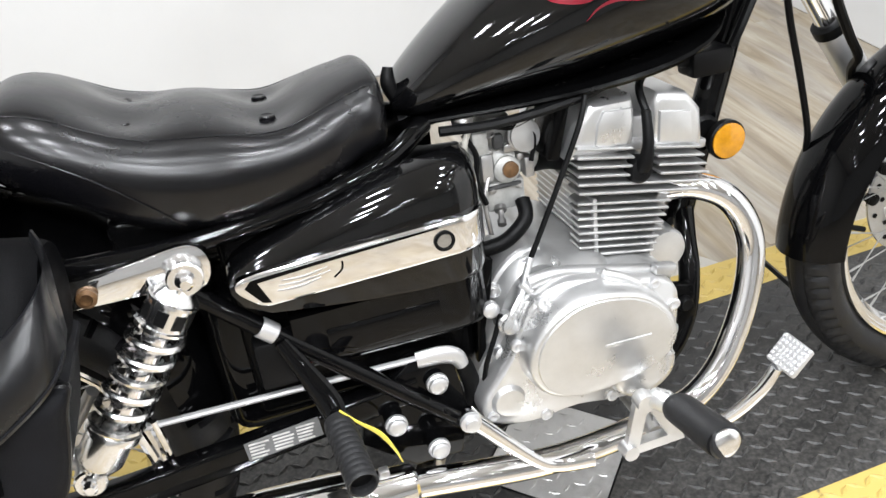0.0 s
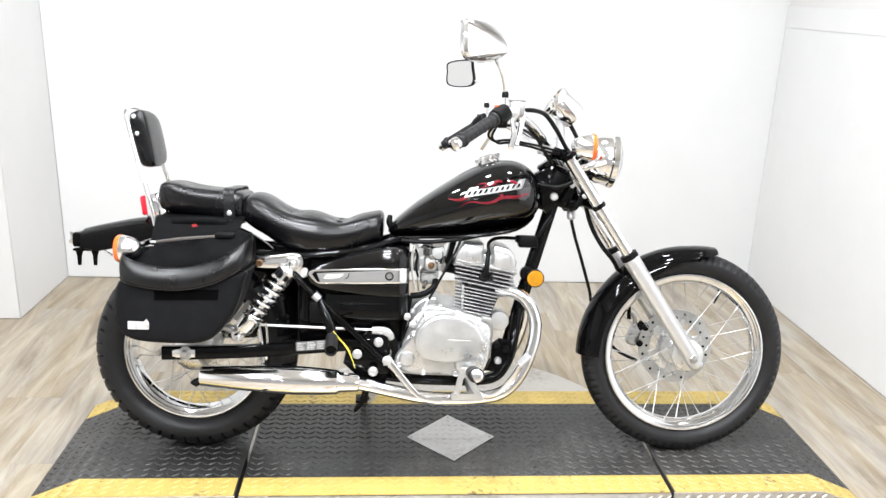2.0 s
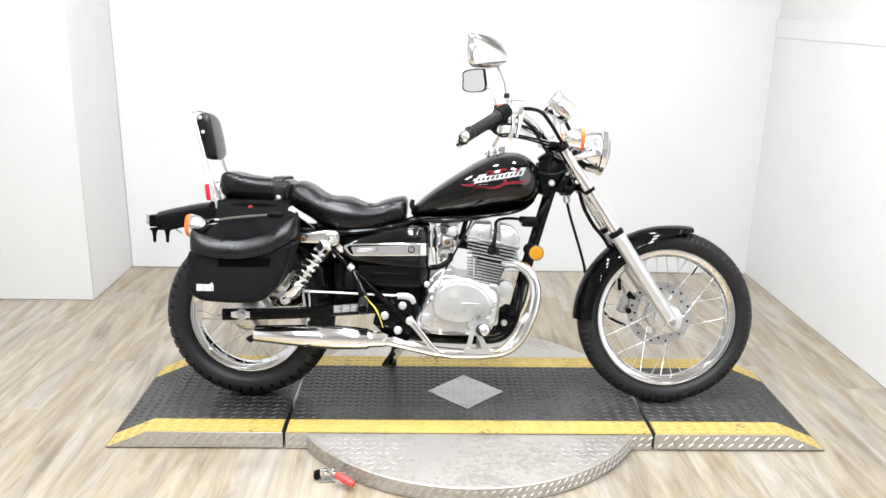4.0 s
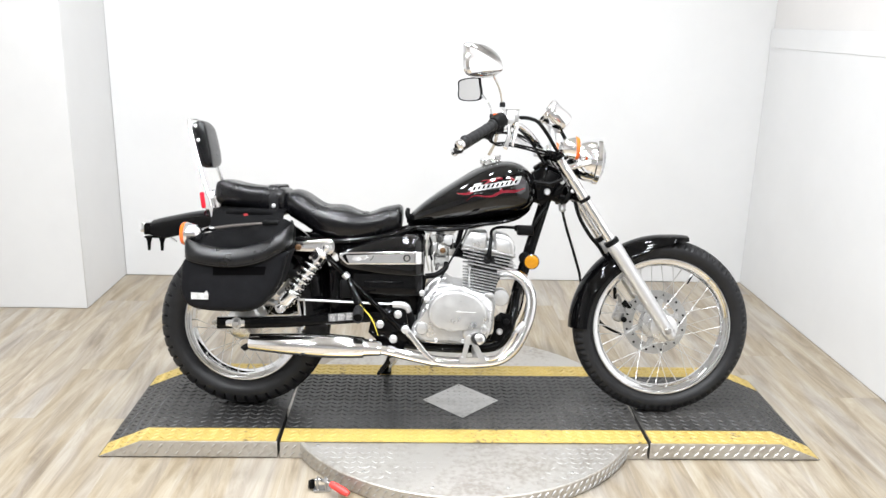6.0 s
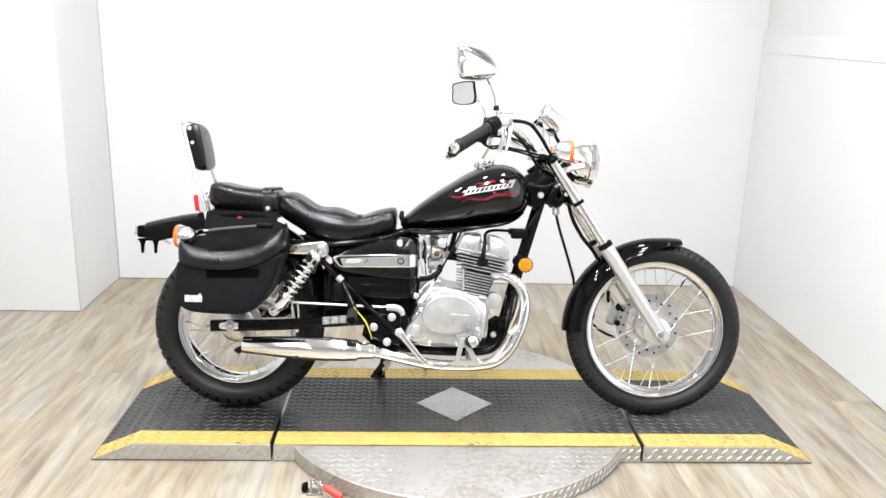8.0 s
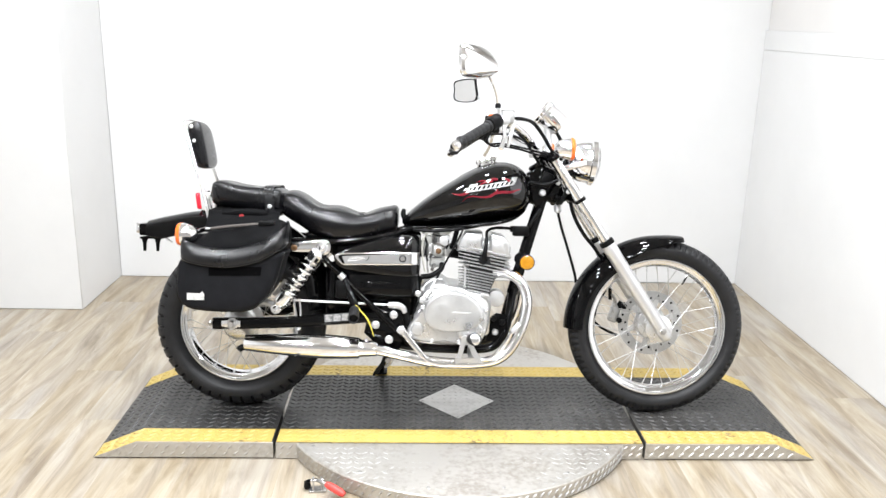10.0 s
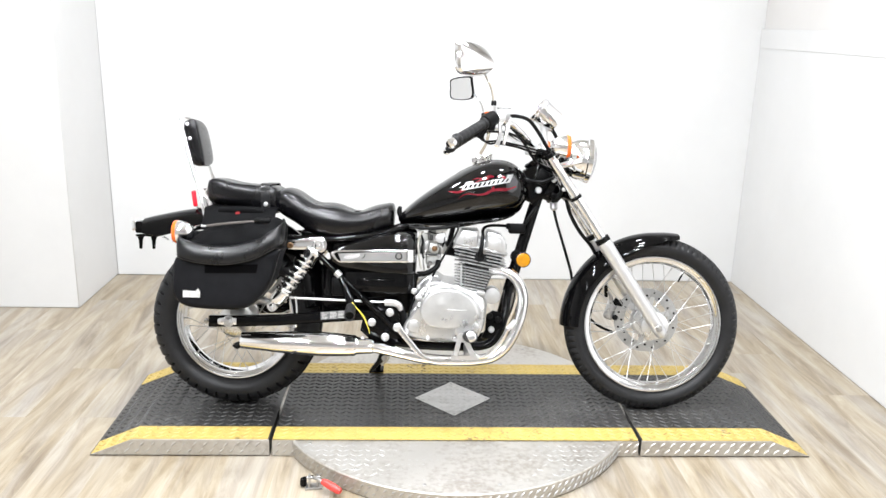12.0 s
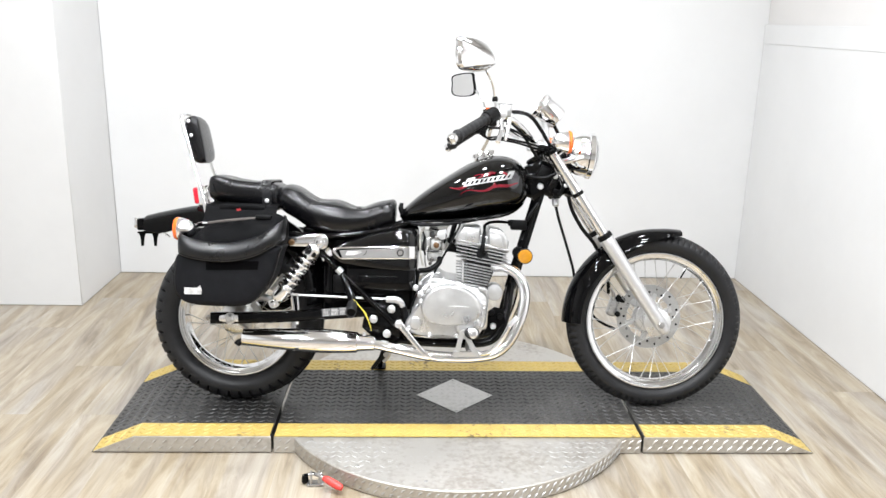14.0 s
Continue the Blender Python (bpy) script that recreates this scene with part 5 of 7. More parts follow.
lathe(bm, [(0.0130, 0), (0.0130, 0.005), (0.0085, 0.007), (0.0085, 0.012), (0.004, 0.013)], (-0.161, -0.164, 0.300), (0, -1, 0), 16)
part("bolt", bm, ALU, hanger)

# ---- pegs, pedal, stand ----
bm = bmesh.new()
outer = [(0.020, 0.202), (0.104, 0.204), (0.100, 0.217), (0.066, 0.277), (0.058, 0.290), (0.044, 0.290), (0.036, 0.277)]
inner = [(0.039, 0.219), (0.078, 0.220), (0.077, 0.223), (0.057, 0.261), (0.055, 0.265), (0.051, 0.265), (0.048, 0.260)]
ends = [[Vector((x, y, z)) for x, z in ring] for ring, y in ((outer, -0.191), (outer, -0.200), (inner, -0.203), (inner, -0.189))]
bridge(bm, ends + [ends[0]], cap=False)
fix(bm)
bmesh.ops.remove_doubles(bm, verts=bm.verts[:], dist=1e-5)
lathe(bm, [(0.012, 0), (0.012, 0.018)], (0.048, -0.188, 0.280), (0, -1, 0), 16)
lathe(bm, [(0.010, 0), (0.010, 0.020)], (0.026, -0.188, 0.212), (0, -1, 0), 16)
lathe(bm, [(0.012, 0), (0.014, 0.004), (0.014, 0.022), (0.011, 0.026)], (0.060, -0.196, 0.280), (0.5, -0.85, 0.1), 14)
rod(bm, (0.07, -0.185, 0.214), (0.07, -0.085, 0.226), 0.010)
part("footpeg_bracket", bm, COVER_ALU, bike, "triangular aluminium footpeg bracket")
bm = bmesh.new()
tube(bm, [(0.076, -0.212, 0.284), (0.076, -0.222, 0.286), (0.077, -0.25, 0.291), (0.078, -0.300, 0.300), (0.078, -0.306, 0.301)], [0.016, 0.0205, 0.0215, 0.0225, 0.0205], 16, flat=0.88)
peg = part("footpeg", bm, RUBBER2, bike, "black rubber footpeg with a silver end")
bm = bmesh.new()
lathe(bm, [(0.0172, 0), (0.0170, 0.003), (0.0142, 0.0052), (0.0090, 0.0066), (0.003, 0.007)], (0.078, -0.3075, 0.3014), (0.01, -1, 0.17), 24)
part("end_cap", bm, BRIGHT, peg)
peg.location = (-0.005, -0.016, 0.004)
bm = bmesh.new()
tube(bm, [(0.075, -0.168, 0.222), (0.115, -0.192, 0.212), (0.148, -0.222, 0.236), (0.178, -0.243, 0.283), (0.192, -0.250, 0.316)], [0.010, 0.0085, 0.008, 0.008, 0.007], 10)
pedal = part("brake_pedal", bm, CHROME, bike, "chrome rear brake pedal")
bm = bmesh.new()
turn = Euler((0, radians(-48), 0)).to_matrix()
c = Vector((0.205, -0.255, 0.332))
box(bm, c, (0.039, 0.046, 0.008), 0.003, turn)
for i in range(6):
    for j in range(7):
        box(bm, c + turn @ Vector((-0.0155 + 0.0062 * i, -0.0192 + 0.0064 * j, 0.0044)), (0.0044, 0.0046, 0.0014), 0.0005, turn, 1)
part("pedal_pad", bm, ALU, pedal, "serrated chrome pedal pad")
PEG_A, PEG_B = Vector((-0.312, -0.176, 0.366)), Vector((-0.306, -0.272, 0.352))
peg_way = (PEG_B - PEG_A).normalized()
bm = bmesh.new()
lathe(bm, [(0.010, 0.0), (0.0155, 0.004)] + [(r, 0.012 + 0.0078 * i + h) for i in range(10) for r, h in ((0.0161, 0.0), (0.0165, 0.001), (0.0165, 0.0062), (0.0161, 0.0072))] + [(0.0166, 0.092), (0.0166, 0.096), (0.0156, 0.0975), (0.0140, 0.0965), (0.0132, 0.084)], PEG_A, peg_way, 24)
ppeg = part("pillion_peg", bm, RUBBER2, bike, "black rubber pillion footpeg with a hollow end")
bm = bmesh.new()
lathe(bm, [(0.0131, 0.080), (0.0131, 0.086), (0.004, 0.0865)], PEG_A, peg_way, 16)
part("peg_bore", bm, DARK, ppeg)
bm = bmesh.new()
tube(bm, [(-0.350, -0.138, 0.456), (-0.335, -0.148, 0.425), (-0.316, -0.164, 0.385), (-0.312, -0.174, 0.366)], [0.008, 0.011, 0.014, 0.012], 12, flat=0.45)
part("peg_hinge", bm, BLACK, ppeg)
bm = bmesh.new()
lathe(bm, [(0.0110, -0.010), (0.0118, -0.009), (0.0118, 0.009), (0.0110, 0.010)], (-0.360, -0.127, 0.468), (0.724, 0, -0.69), 16)
part("peg_clip", bm, ALU, ppeg, "silver clip")
bm = bmesh.new()
tube(bm, [(-0.308, -0.186, 0.384), (-0.292, -0.190, 0.366), (-0.270, -0.185, 0.338), (-0.256, -0.178, 0.304), (-0.249, -0.172, 0.278)], [0.0012, 0.0016, 0.0028, 0.0016, 0.0008], 8, flat=0.4)
part("lock_strap", bm, WIREYELLOW, bike, "yellow plastic tie")
bm = bmesh.new()
rod(bm, (-0.520, -0.118, 0.384), (-0.195, -0.120, 0.375), 0.004, 8)
brod = part("brake_rod", bm, ALU, bike, "chrome rear brake rod")
bm = bmesh.new()
tube(bm, [(-0.205, -0.122, 0.374), (-0.175, -0.124, 0.374), (-0.158, -0.124, 0.366), (-0.150, -0.122, 0.350)], [0.011, 0.012, 0.011, 0.008], 12, flat=0.6)
part("rod_clevis", bm, ALU, brod)
bm = bmesh.new()
tube(bm, [(-0.150, -0.118, 0.355), (-0.140, -0.116, 0.31), (-0.150, -0.116, 0.275)], 0.011, 10, flat=0.5)
part("pivot_arm", bm, DARK, bike, "dark brake pivot arm")
for pts, r in (([(-0.52, -0.118, 0.384), (-0.512, -0.118, 0.34), (-0.508, -0.118, 0.30)], 0.006), ([(-0.50, -0.12, 0.39), (-0.495, -0.12, 0.34), (-0.50, -0.12, 0.285)], 0.004)):
    bm = bmesh.new()
    tube(bm, pts, r, 8)
    part("brake_link", bm, CHROME, brod)

# swingarm and shock absorbers
for s in (-1, 1):
    bm = bmesh.new()
    rows = [sect(x, zc - h, zc + h, 0.013, 6.0, 20, s * y) for x, zc, h, y in ((-0.782, 0.303, 0.019, 0.128), (-0.70, 0.305, 0.019, 0.128), (-0.55, 0.311, 0.0185, 0.126), (-0.40, 0.322, 0.017, 0.124), (-0.21, 0.338, 0.017, 0.118))]
    bridge(bm, rows)
    arm = part("swingarm", fix(bm), BLACK, bike, "gloss black swingarm")
    bm = bmesh.new()
    lathe(bm, [(0.017, 0), (0.017, 0.004), (0.013, 0.005), (0.013, 0.014), (0.009, 0.018), (0.003, 0.018)], (-0.717, s * 0.141, 0.305), (0, s, 0), 6)
    lathe(bm, [(0.019, 0), (0.019, 0.003)], (-0.717, s * 0.140, 0.305), (0, s, 0), 20)
    part("axle_nut", bm, ALU, arm, "silver axle nut")
    bm = bmesh.new()
    plate(bm, [(-0.752, 0.296), (-0.738, 0.293), (-0.690, 0.294), (-0.690, 0.316), (-0.738, 0.317), (-0.752, 0.312)], min(s * 0.1405, s * 0.1435), max(s * 0.1405, s * 0.1435), 0.001)
    part("adjuster_plate", bm, BRIGHT, arm, "plated chain adjuster plate")
    bm = bmesh.new()
    rod(bm, (-0.800, s * 0.128, 0.303), (-0.77, s * 0.128, 0.303), 0.005)
    lathe(bm, [(0.010, 0), (0.010, 0.006)], (-0.795, s * 0.128, 0.303), (1, 0, 0), 6)
    part("chain_adjuster", bm, STEEL, arm)
    if s < 0:
        bm = bmesh.new()
        plate(bm, [(-0.414, 0.3155), (-0.328, 0.3240), (-0.330, 0.3495), (-0.416, 0.3410)], -0.1405, -0.139, 0)
        lab = part("warning_label", bm, GREYLABEL, arm, "grey printed label")
        bm = bmesh.new()
        ink = random.Random(3)
        for i in range(5):
            for j in range(3):
                a = -0.411 + 0.0272 * j
                z = 0.3200 + 0.0046 * i + 0.1 * (a + 0.414)
                wd = 0.016 + 0.008 * ink.random()
                box(bm, (a + wd / 2, -0.1412, z), (wd, 0.0006, 0.0022))
        part("print_bar", bm, WHITELABEL, lab)

SH_TOP, SH_LOW = Vector((-0.423, -0.142, 0.562)), Vector((-0.572, -0.142, 0.359))


def shock(s):
    top, low = Vector((SH_TOP.x, s * 0.142, SH_TOP.z)), Vector((SH_LOW.x, s * 0.142, SH_LOW.z))
    d = (low - top).normalized()
    ln = (low - top).length
    bm = bmesh.new()
    lathe(bm, [(0.0165, -0.014), (0.0185, -0.012), (0.0185, 0.012), (0.0165, 0.014)], top, (0, 1, 0), 24)
    lathe(bm, [(0.014, 0.012), (0.019, 0.018), (0.0222, 0.022), (0.0238, 0.025), (0.0262, 0.026), (0.0266, 0.029), (0.0245, 0.030), (0.0245, 0.055), (0.0268, 0.056), (0.0268, 0.059), (0.022, 0.060)], top, d, 32)
    body_top = part("shock_absorber", bm, BRIGHT, bike, "chrome coil-over shock absorber")
    bm = bmesh.new()
    pts = []
    turns, n = 6.3, 126
    u = d.orthogonal().normalized()
    w = d.cross(u)
    for i in range(n + 1):
        t = i / n
        a = 2 * math.pi * turns * t
        pts.append(top + d * (0.057 + (ln - 0.120) * t) + 0.0255 * (math.cos(a) * u + math.sin(a) * w))
    tube(bm, pts, 0.0043, 8, 1)
    part("spring", bm, BRIGHT, body_top, "chrome coil spring")
    bm = bmesh.new()
    lathe(bm, [(0.0140, 0.03), (0.0140, ln - 0.075), (0.0185, ln - 0.073), (0.0185, ln - 0.02)], top, d, 20)
    part("damper", bm, CHROME, body_top, "chrome damper tube inside the spring")
    bm = bmesh.new()
    lathe(bm, [(0.0275, ln - 0.068), (0.0295, ln - 0.065), (0.0295, ln - 0.060), (0.0250, ln - 0.057), (0.0250, ln - 0.026), (0.0205, ln - 0.018), (0.015, ln - 0.008)], top, d, 28)
    lathe(bm, [(0.015, -0.014), (0.017, -0.012), (0.017, 0.012), (0.015, 0.014)], low, (0, 1, 0), 20)
    part("lower_mount", bm, BRIGHT, body_top)
    for q in (top, low):
        bm = bmesh.new()
        lathe(bm, [(0.010, 0), (0.010, 0.003), (0.0075, 0.004), (0.0075, 0.010), (0.005, 0.012), (0.002, 0.012)], q + Vector((0, s * 0.013, 0)), (0, s, 0), 16)
        part("mount_nut", bm, CHROME, body_top)
    # dark windows in the upper shroud
    side, out = d.cross(Vector((0, 1, 0))).normalized(), Vector((0, s, 0))
    for a, w in ((-62, 0.012), (-18, 0.012), (26, 0.012), (70, 0.012)):
        bm = bmesh.new()
        way = out * math.cos(radians(a)) + side * math.sin(radians(a))
        turn = Matrix((d.cross(way), way, d)).transposed()
        box(bm, top + d * 0.0425 + way * 0.0232, (w, 0.004, 0.017), 0.0008, turn, 1)
        part("shroud_window", bm, DARK, body_top)


shock(-1)
shock(1)
bm = bmesh.new()
box(bm, (0.012, -0.050, 0.602), (0.016, 0.055, 0.085), 0.003, Euler((0, radians(14), 0)).to_matrix())
part("engine_hanger", bm, SATIN, bike, "black engine hanger plate behind the cylinder head")
for s in (-1, 1):
    bm = bmesh.new()
    plate(bm, closed([(-0.397, 0.564), (-0.405, 0.584), (-0.425, 0.589), (-0.47, 0.583), (-0.52, 0.578), (-0.552, 0.583), (-0.560, 0.570), (-0.545, 0.550), (-0.50, 0.546), (-0.46, 0.545), (-0.43, 0.537), (-0.405, 0.542)], 4), s * 0.130 - 0.004, s * 0.130 + 0.004, 0.0025)
    brk = part("fender_stay", bm, CHROME, bike, "chrome mudguard stay")
    bm = bmesh.new()
    lathe(bm, [(0.009, 0), (0.010, 0.002), (0.010, 0.007), (0.006, 0.009), (0.005, 0.005), (0.002, 0.005)], (-0.516, s * 0.134, 0.560), (0, s, 0), 18)
    part("stay_bolt", bm, BROWN, brk, "rusty recessed bolt")
# small bits of the drum brake seen under the bag
for pts, r, m in (([(-0.66, -0.10, 0.36), (-0.62, -0.11, 0.375), (-0.575, -0.115, 0.36)], 0.012, CAST), ([(-0.585, -0.12, 0.40), (-0.56, -0.12, 0.43), (-0.545, -0.125, 0.45)], 0.007, STEEL)):
    bm = bmesh.new()
    tube(bm, pts, r, 10)
    part("torque_link", bm, m, bike, "dull metal brake torque link")

# ---- side covers, electrics box ----
def round_front(bm, s, x0=-0.150, x1=-0.104, deep=0.040):
    """Turn the front of a cover inwards, as a rounded upright edge."""
    for v in bm.verts:
        if v.co.x > x0 and v.co.y * s > 0:
            k = min((v.co.x - x0) / (x1 - x0), 1.0)
            v.co.y -= s * deep * (1 - math.sqrt(1 - 0.96 * k * k))
    return bm


for s in (-1, 1):
    bm = bmesh.new()
    top_row = [(-0.385, 0.527, 0.540), (-0.376, 0.508, 0.552), (-0.350, 0.494, 0.564), (-0.30, 0.486, 0.580), (-0.24, 0.478, 0.596), (-0.19, 0.474, 0.606), (-0.160, 0.473, 0.610), (-0.145, 0.472, 0.611), (-0.135, 0.472, 0.611), (-0.127, 0.472, 0.611), (-0.120, 0.472, 0.610), (-0.114, 0.473, 0.608), (-0.109, 0.474, 0.606), (-0.105, 0.476, 0.603)]
    bridge(bm, [[Vector((x, s * (0.143 - dy), zb + (zt - zb) * k)) for dy, k in ((0.050, 0.0), (0.006, 0.0), (0.001, 0.02), (0.0, 0.06), (0.0, 0.45), (0.0005, 0.66), (0.003, 0.80), (0.010, 0.91), (0.022, 0.97), (0.050, 1.0))] for x, zb, zt in top_row])
    round_front(fix(bm), s)
    cover = part("side_cover", bm, PAINT, bike, "gloss black side cover with a chrome strip", 50)
    if s < 0:
        bm = bmesh.new()
        bridge(bm, [sect(x, zb, zt, 0.007, 7.0, 28, -0.1442) for x, zb, zt in ((-0.3800, 0.533, 0.540), (-0.3765, 0.527, 0.5435), (-0.370, 0.520, 0.5455), (-0.360, 0.511, 0.547), (-0.350, 0.5075, 0.548), (-0.30, 0.5085, 0.550), (-0.24, 0.510, 0.552), (-0.19, 0.511, 0.5535),
                                                                              (-0.160, 0.512, 0.554), (-0.145, 0.512, 0.554), (-0.135, 0.512, 0.554), (-0.127, 0.512, 0.554), (-0.120, 0.512, 0.554), (-0.114, 0.512, 0.554), (-0.109, 0.512, 0.554), (-0.106, 0.512, 0.554))])
        round_front(fix(bm), s)
        part("chrome_strip", bm, CHROME, cover, "chrome trim strip", 50)
        # A flat black shape paints the dark reflection along the strip's rear and top.
        bm = bmesh.new()
        plate(bm, [(-0.3715, 0.5345), (-0.357, 0.5145), (-0.348, 0.5125), (-0.358, 0.5375), (-0.30, 0.5415), (-0.20, 0.5465), (-0.165, 0.5485), (-0.165, 0.5500), (-0.20, 0.5492), (-0.30, 0.5455), (-0.364, 0.5418)], -0.1516, -0.1490, 0)
        dark_shape = part("strip_dark_reflection", bm, SATIN, cover, "black shape painted as a dark reflection on the chrome strip")
        bm = bmesh.new()
        for x0, z0, ln in ((-0.340, 0.524, 0.046), (-0.338, 0.529, 0.054), (-0.334, 0.534, 0.048)):
            tube(bm, [(x0, -0.1512, z0), (x0 + ln * 0.5, -0.1515, z0 - 0.001), (x0 + ln, -0.1512, z0 + 0.003)], [0.0007, 0.0013, 0.0006], 6, flat=0.4)
        part("strip_emblem", bm, STEEL, dark_shape, "silver wing-like emblem shape")
        bm = bmesh.new()
        tube(bm, [(-0.281, -0.1512, 0.523), (-0.272, -0.1514, 0.530), (-0.270, -0.1512, 0.539)], 0.0011, 6, flat=0.6)
        part("emblem_edge", bm, SATIN, dark_shape)
        bm = bmesh.new()
        ring_lathe(bm, [(0.0118, 0), (0.0118, 0.0022), (0.0088, 0.0030), (0.0080, 0.0004)], (-0.160, -0.1508, 0.533), (0, -1, 0), 24)
        lock = part("cover_lock", bm, DARK, cover, "dark key lock")
        bm = bmesh.new()
        lathe(bm, [(0.0078, 0), (0.0076, 0.0016), (0.003, 0.0018)], (-0.160, -0.1508, 0.533), (0, -1, 0), 20)
        part("lock_barrel", bm, STEEL, lock)
bm = bmesh.new()
for s in (-1, 1):
    rows = [(-0.335, 0.412, 0.476), (-0.325, 0.408, 0.476), (-0.28, 0.406, 0.476), (-0.20, 0.404, 0.476), (-0.150, 0.403, 0.476), (-0.140, 0.403, 0.476), (-0.130, 0.403, 0.476), (-0.122, 0.403, 0.476), (-0.115, 0.403, 0.476), (-0.109, 0.404, 0.476), (-0.105, 0.405, 0.476)]
    bridge(bm, [[Vector((x, s * (0.134 - dy), zb + (zt - zb) * k)) for dy, k in ((0.132, 0.0), (0.012, 0.0), (0.003, 0.04), (0.0, 0.14), (0.0, 0.5), (0.0, 1.0), (0.132, 1.0))] for x, zb, zt in rows])
    round_front(fix(bm), s)
airbox = part("air_box", bm, BLACK, bike, "gloss black air box below the side cover", 50)
bm = bmesh.new()
box(bm, (-0.235, -0.1335, 0.437), (0.130, 0.004, 0.034), 0.0018)
part("box_lid", bm, BLACK, airbox)
for nm, c, sz in (("battery_case", (-0.255, 0, 0.455), (0.27, 0.19, 0.24)), ("under_seat_tray", (-0.36, 0, 0.575), (0.26, 0.17, 0.07)), ("inner_guard", (-0.325, 0.0, 0.405), (0.205, 0.176, 0.20))):
    bm = bmesh.new()
    box(bm, c, sz, 0.030 if nm == "inner_guard" else 0.012, None, 4)
    part(nm, bm, BLACK if nm == "inner_guard" else SATIN, bike, "black plastic " + nm.replace("_", " "))
bm = bmesh.new()
lathe(bm, [(0.030, 0), (0.034, 0.002), (0.034, 0.20), (0.03, 0.202)], (-0.205, 0.10, 0.338), (0, -1, 0), 24)
part("swingarm_pivot", bm, SATIN, bike, "black swingarm pivot")
bm = bmesh.new()
box(bm, (-0.355, -0.118, 0.425), (0.05, 0.03, 0.06), 0.006)
part("tool_box", bm, DARK, bike, "black plastic box")
# side stand, on the left
bm = bmesh.new()
inv = BIKE.inverted()
foot = inv @ Vector((-0.275, 0.235, 0.0655))
tube(bm, [(-0.185, 0.085, 0.235), (-0.205, 0.12, 0.19), tuple(Vector((-0.225, 0.15, 0.15)) * 0.5 + foot * 0.5), tuple(foot)], [0.012, 0.011, 0.010, 0.009], 10)
stand = part("side_stand", bm, SATIN, bike, "black side stand")
bm = bmesh.new()
box(bm, foot + Vector((0, 0.0, 0.002)), (0.045, 0.05, 0.007), 0.002, BIKE.to_3x3().inverted())
part("stand_foot", bm, SATIN, stand)
bm = bmesh.new()
tube(bm, [(-0.208, -0.10, 0.208), (-0.222, -0.092, 0.172), (-0.246, -0.085, 0.138), (-0.254, -0.084, 0.128)], [0.011, 0.008, 0.007, 0.004], 8)
stop = part("stand_stop", bm, DARK, bike, "dark steel stop under the exhaust")
bm = bmesh.new()
tube(bm, [(-0.190, -0.10, 0.206), (-0.198, -0.096, 0.176), (-0.214, -0.092, 0.158)], [0.009, 0.007, 0.005], 8)
lathe(bm, [(0.008, -0.006), (0.008, 0.006)], (-0.206, -0.100, 0.184), (0, 1, 0), 12)
part("stop_link", bm, STEEL, stop)

# ---- handlebars and front end ----
GRIP_END, GRIP_IN = Vector((-0.004, 0.385, 0.894)), Vector((0.122, 0.262, 0.976))
for s in (1,):
    bm = bmesh.new()
    half = [(0.278, 0.045, 0.905), (0.270, 0.070, 0.908), (0.246, 0.125, 0.924), (0.212, 0.178, 0.950), (0.172, 0.220, 0.971), tuple(GRIP_IN), tuple(GRIP_IN.lerp(GRIP_END, 0.7))]
    whole = [(x, -y, z) for x, y, z in half[::-1]] + [(0.279, 0, 0.904)] + half
    tube(bm, whole, 0.0112, 14, 6)
    bars = part("handlebar", bm, CHROME, bike, "chrome handlebar")
for s in (-1, 1):
    bm = bmesh.new()
    box(bm, (0.280, s * 0.04, 0.896), (0.034, 0.026, 0.040), 0.006)
    part("bar_clamp", bm, ALU, bars)
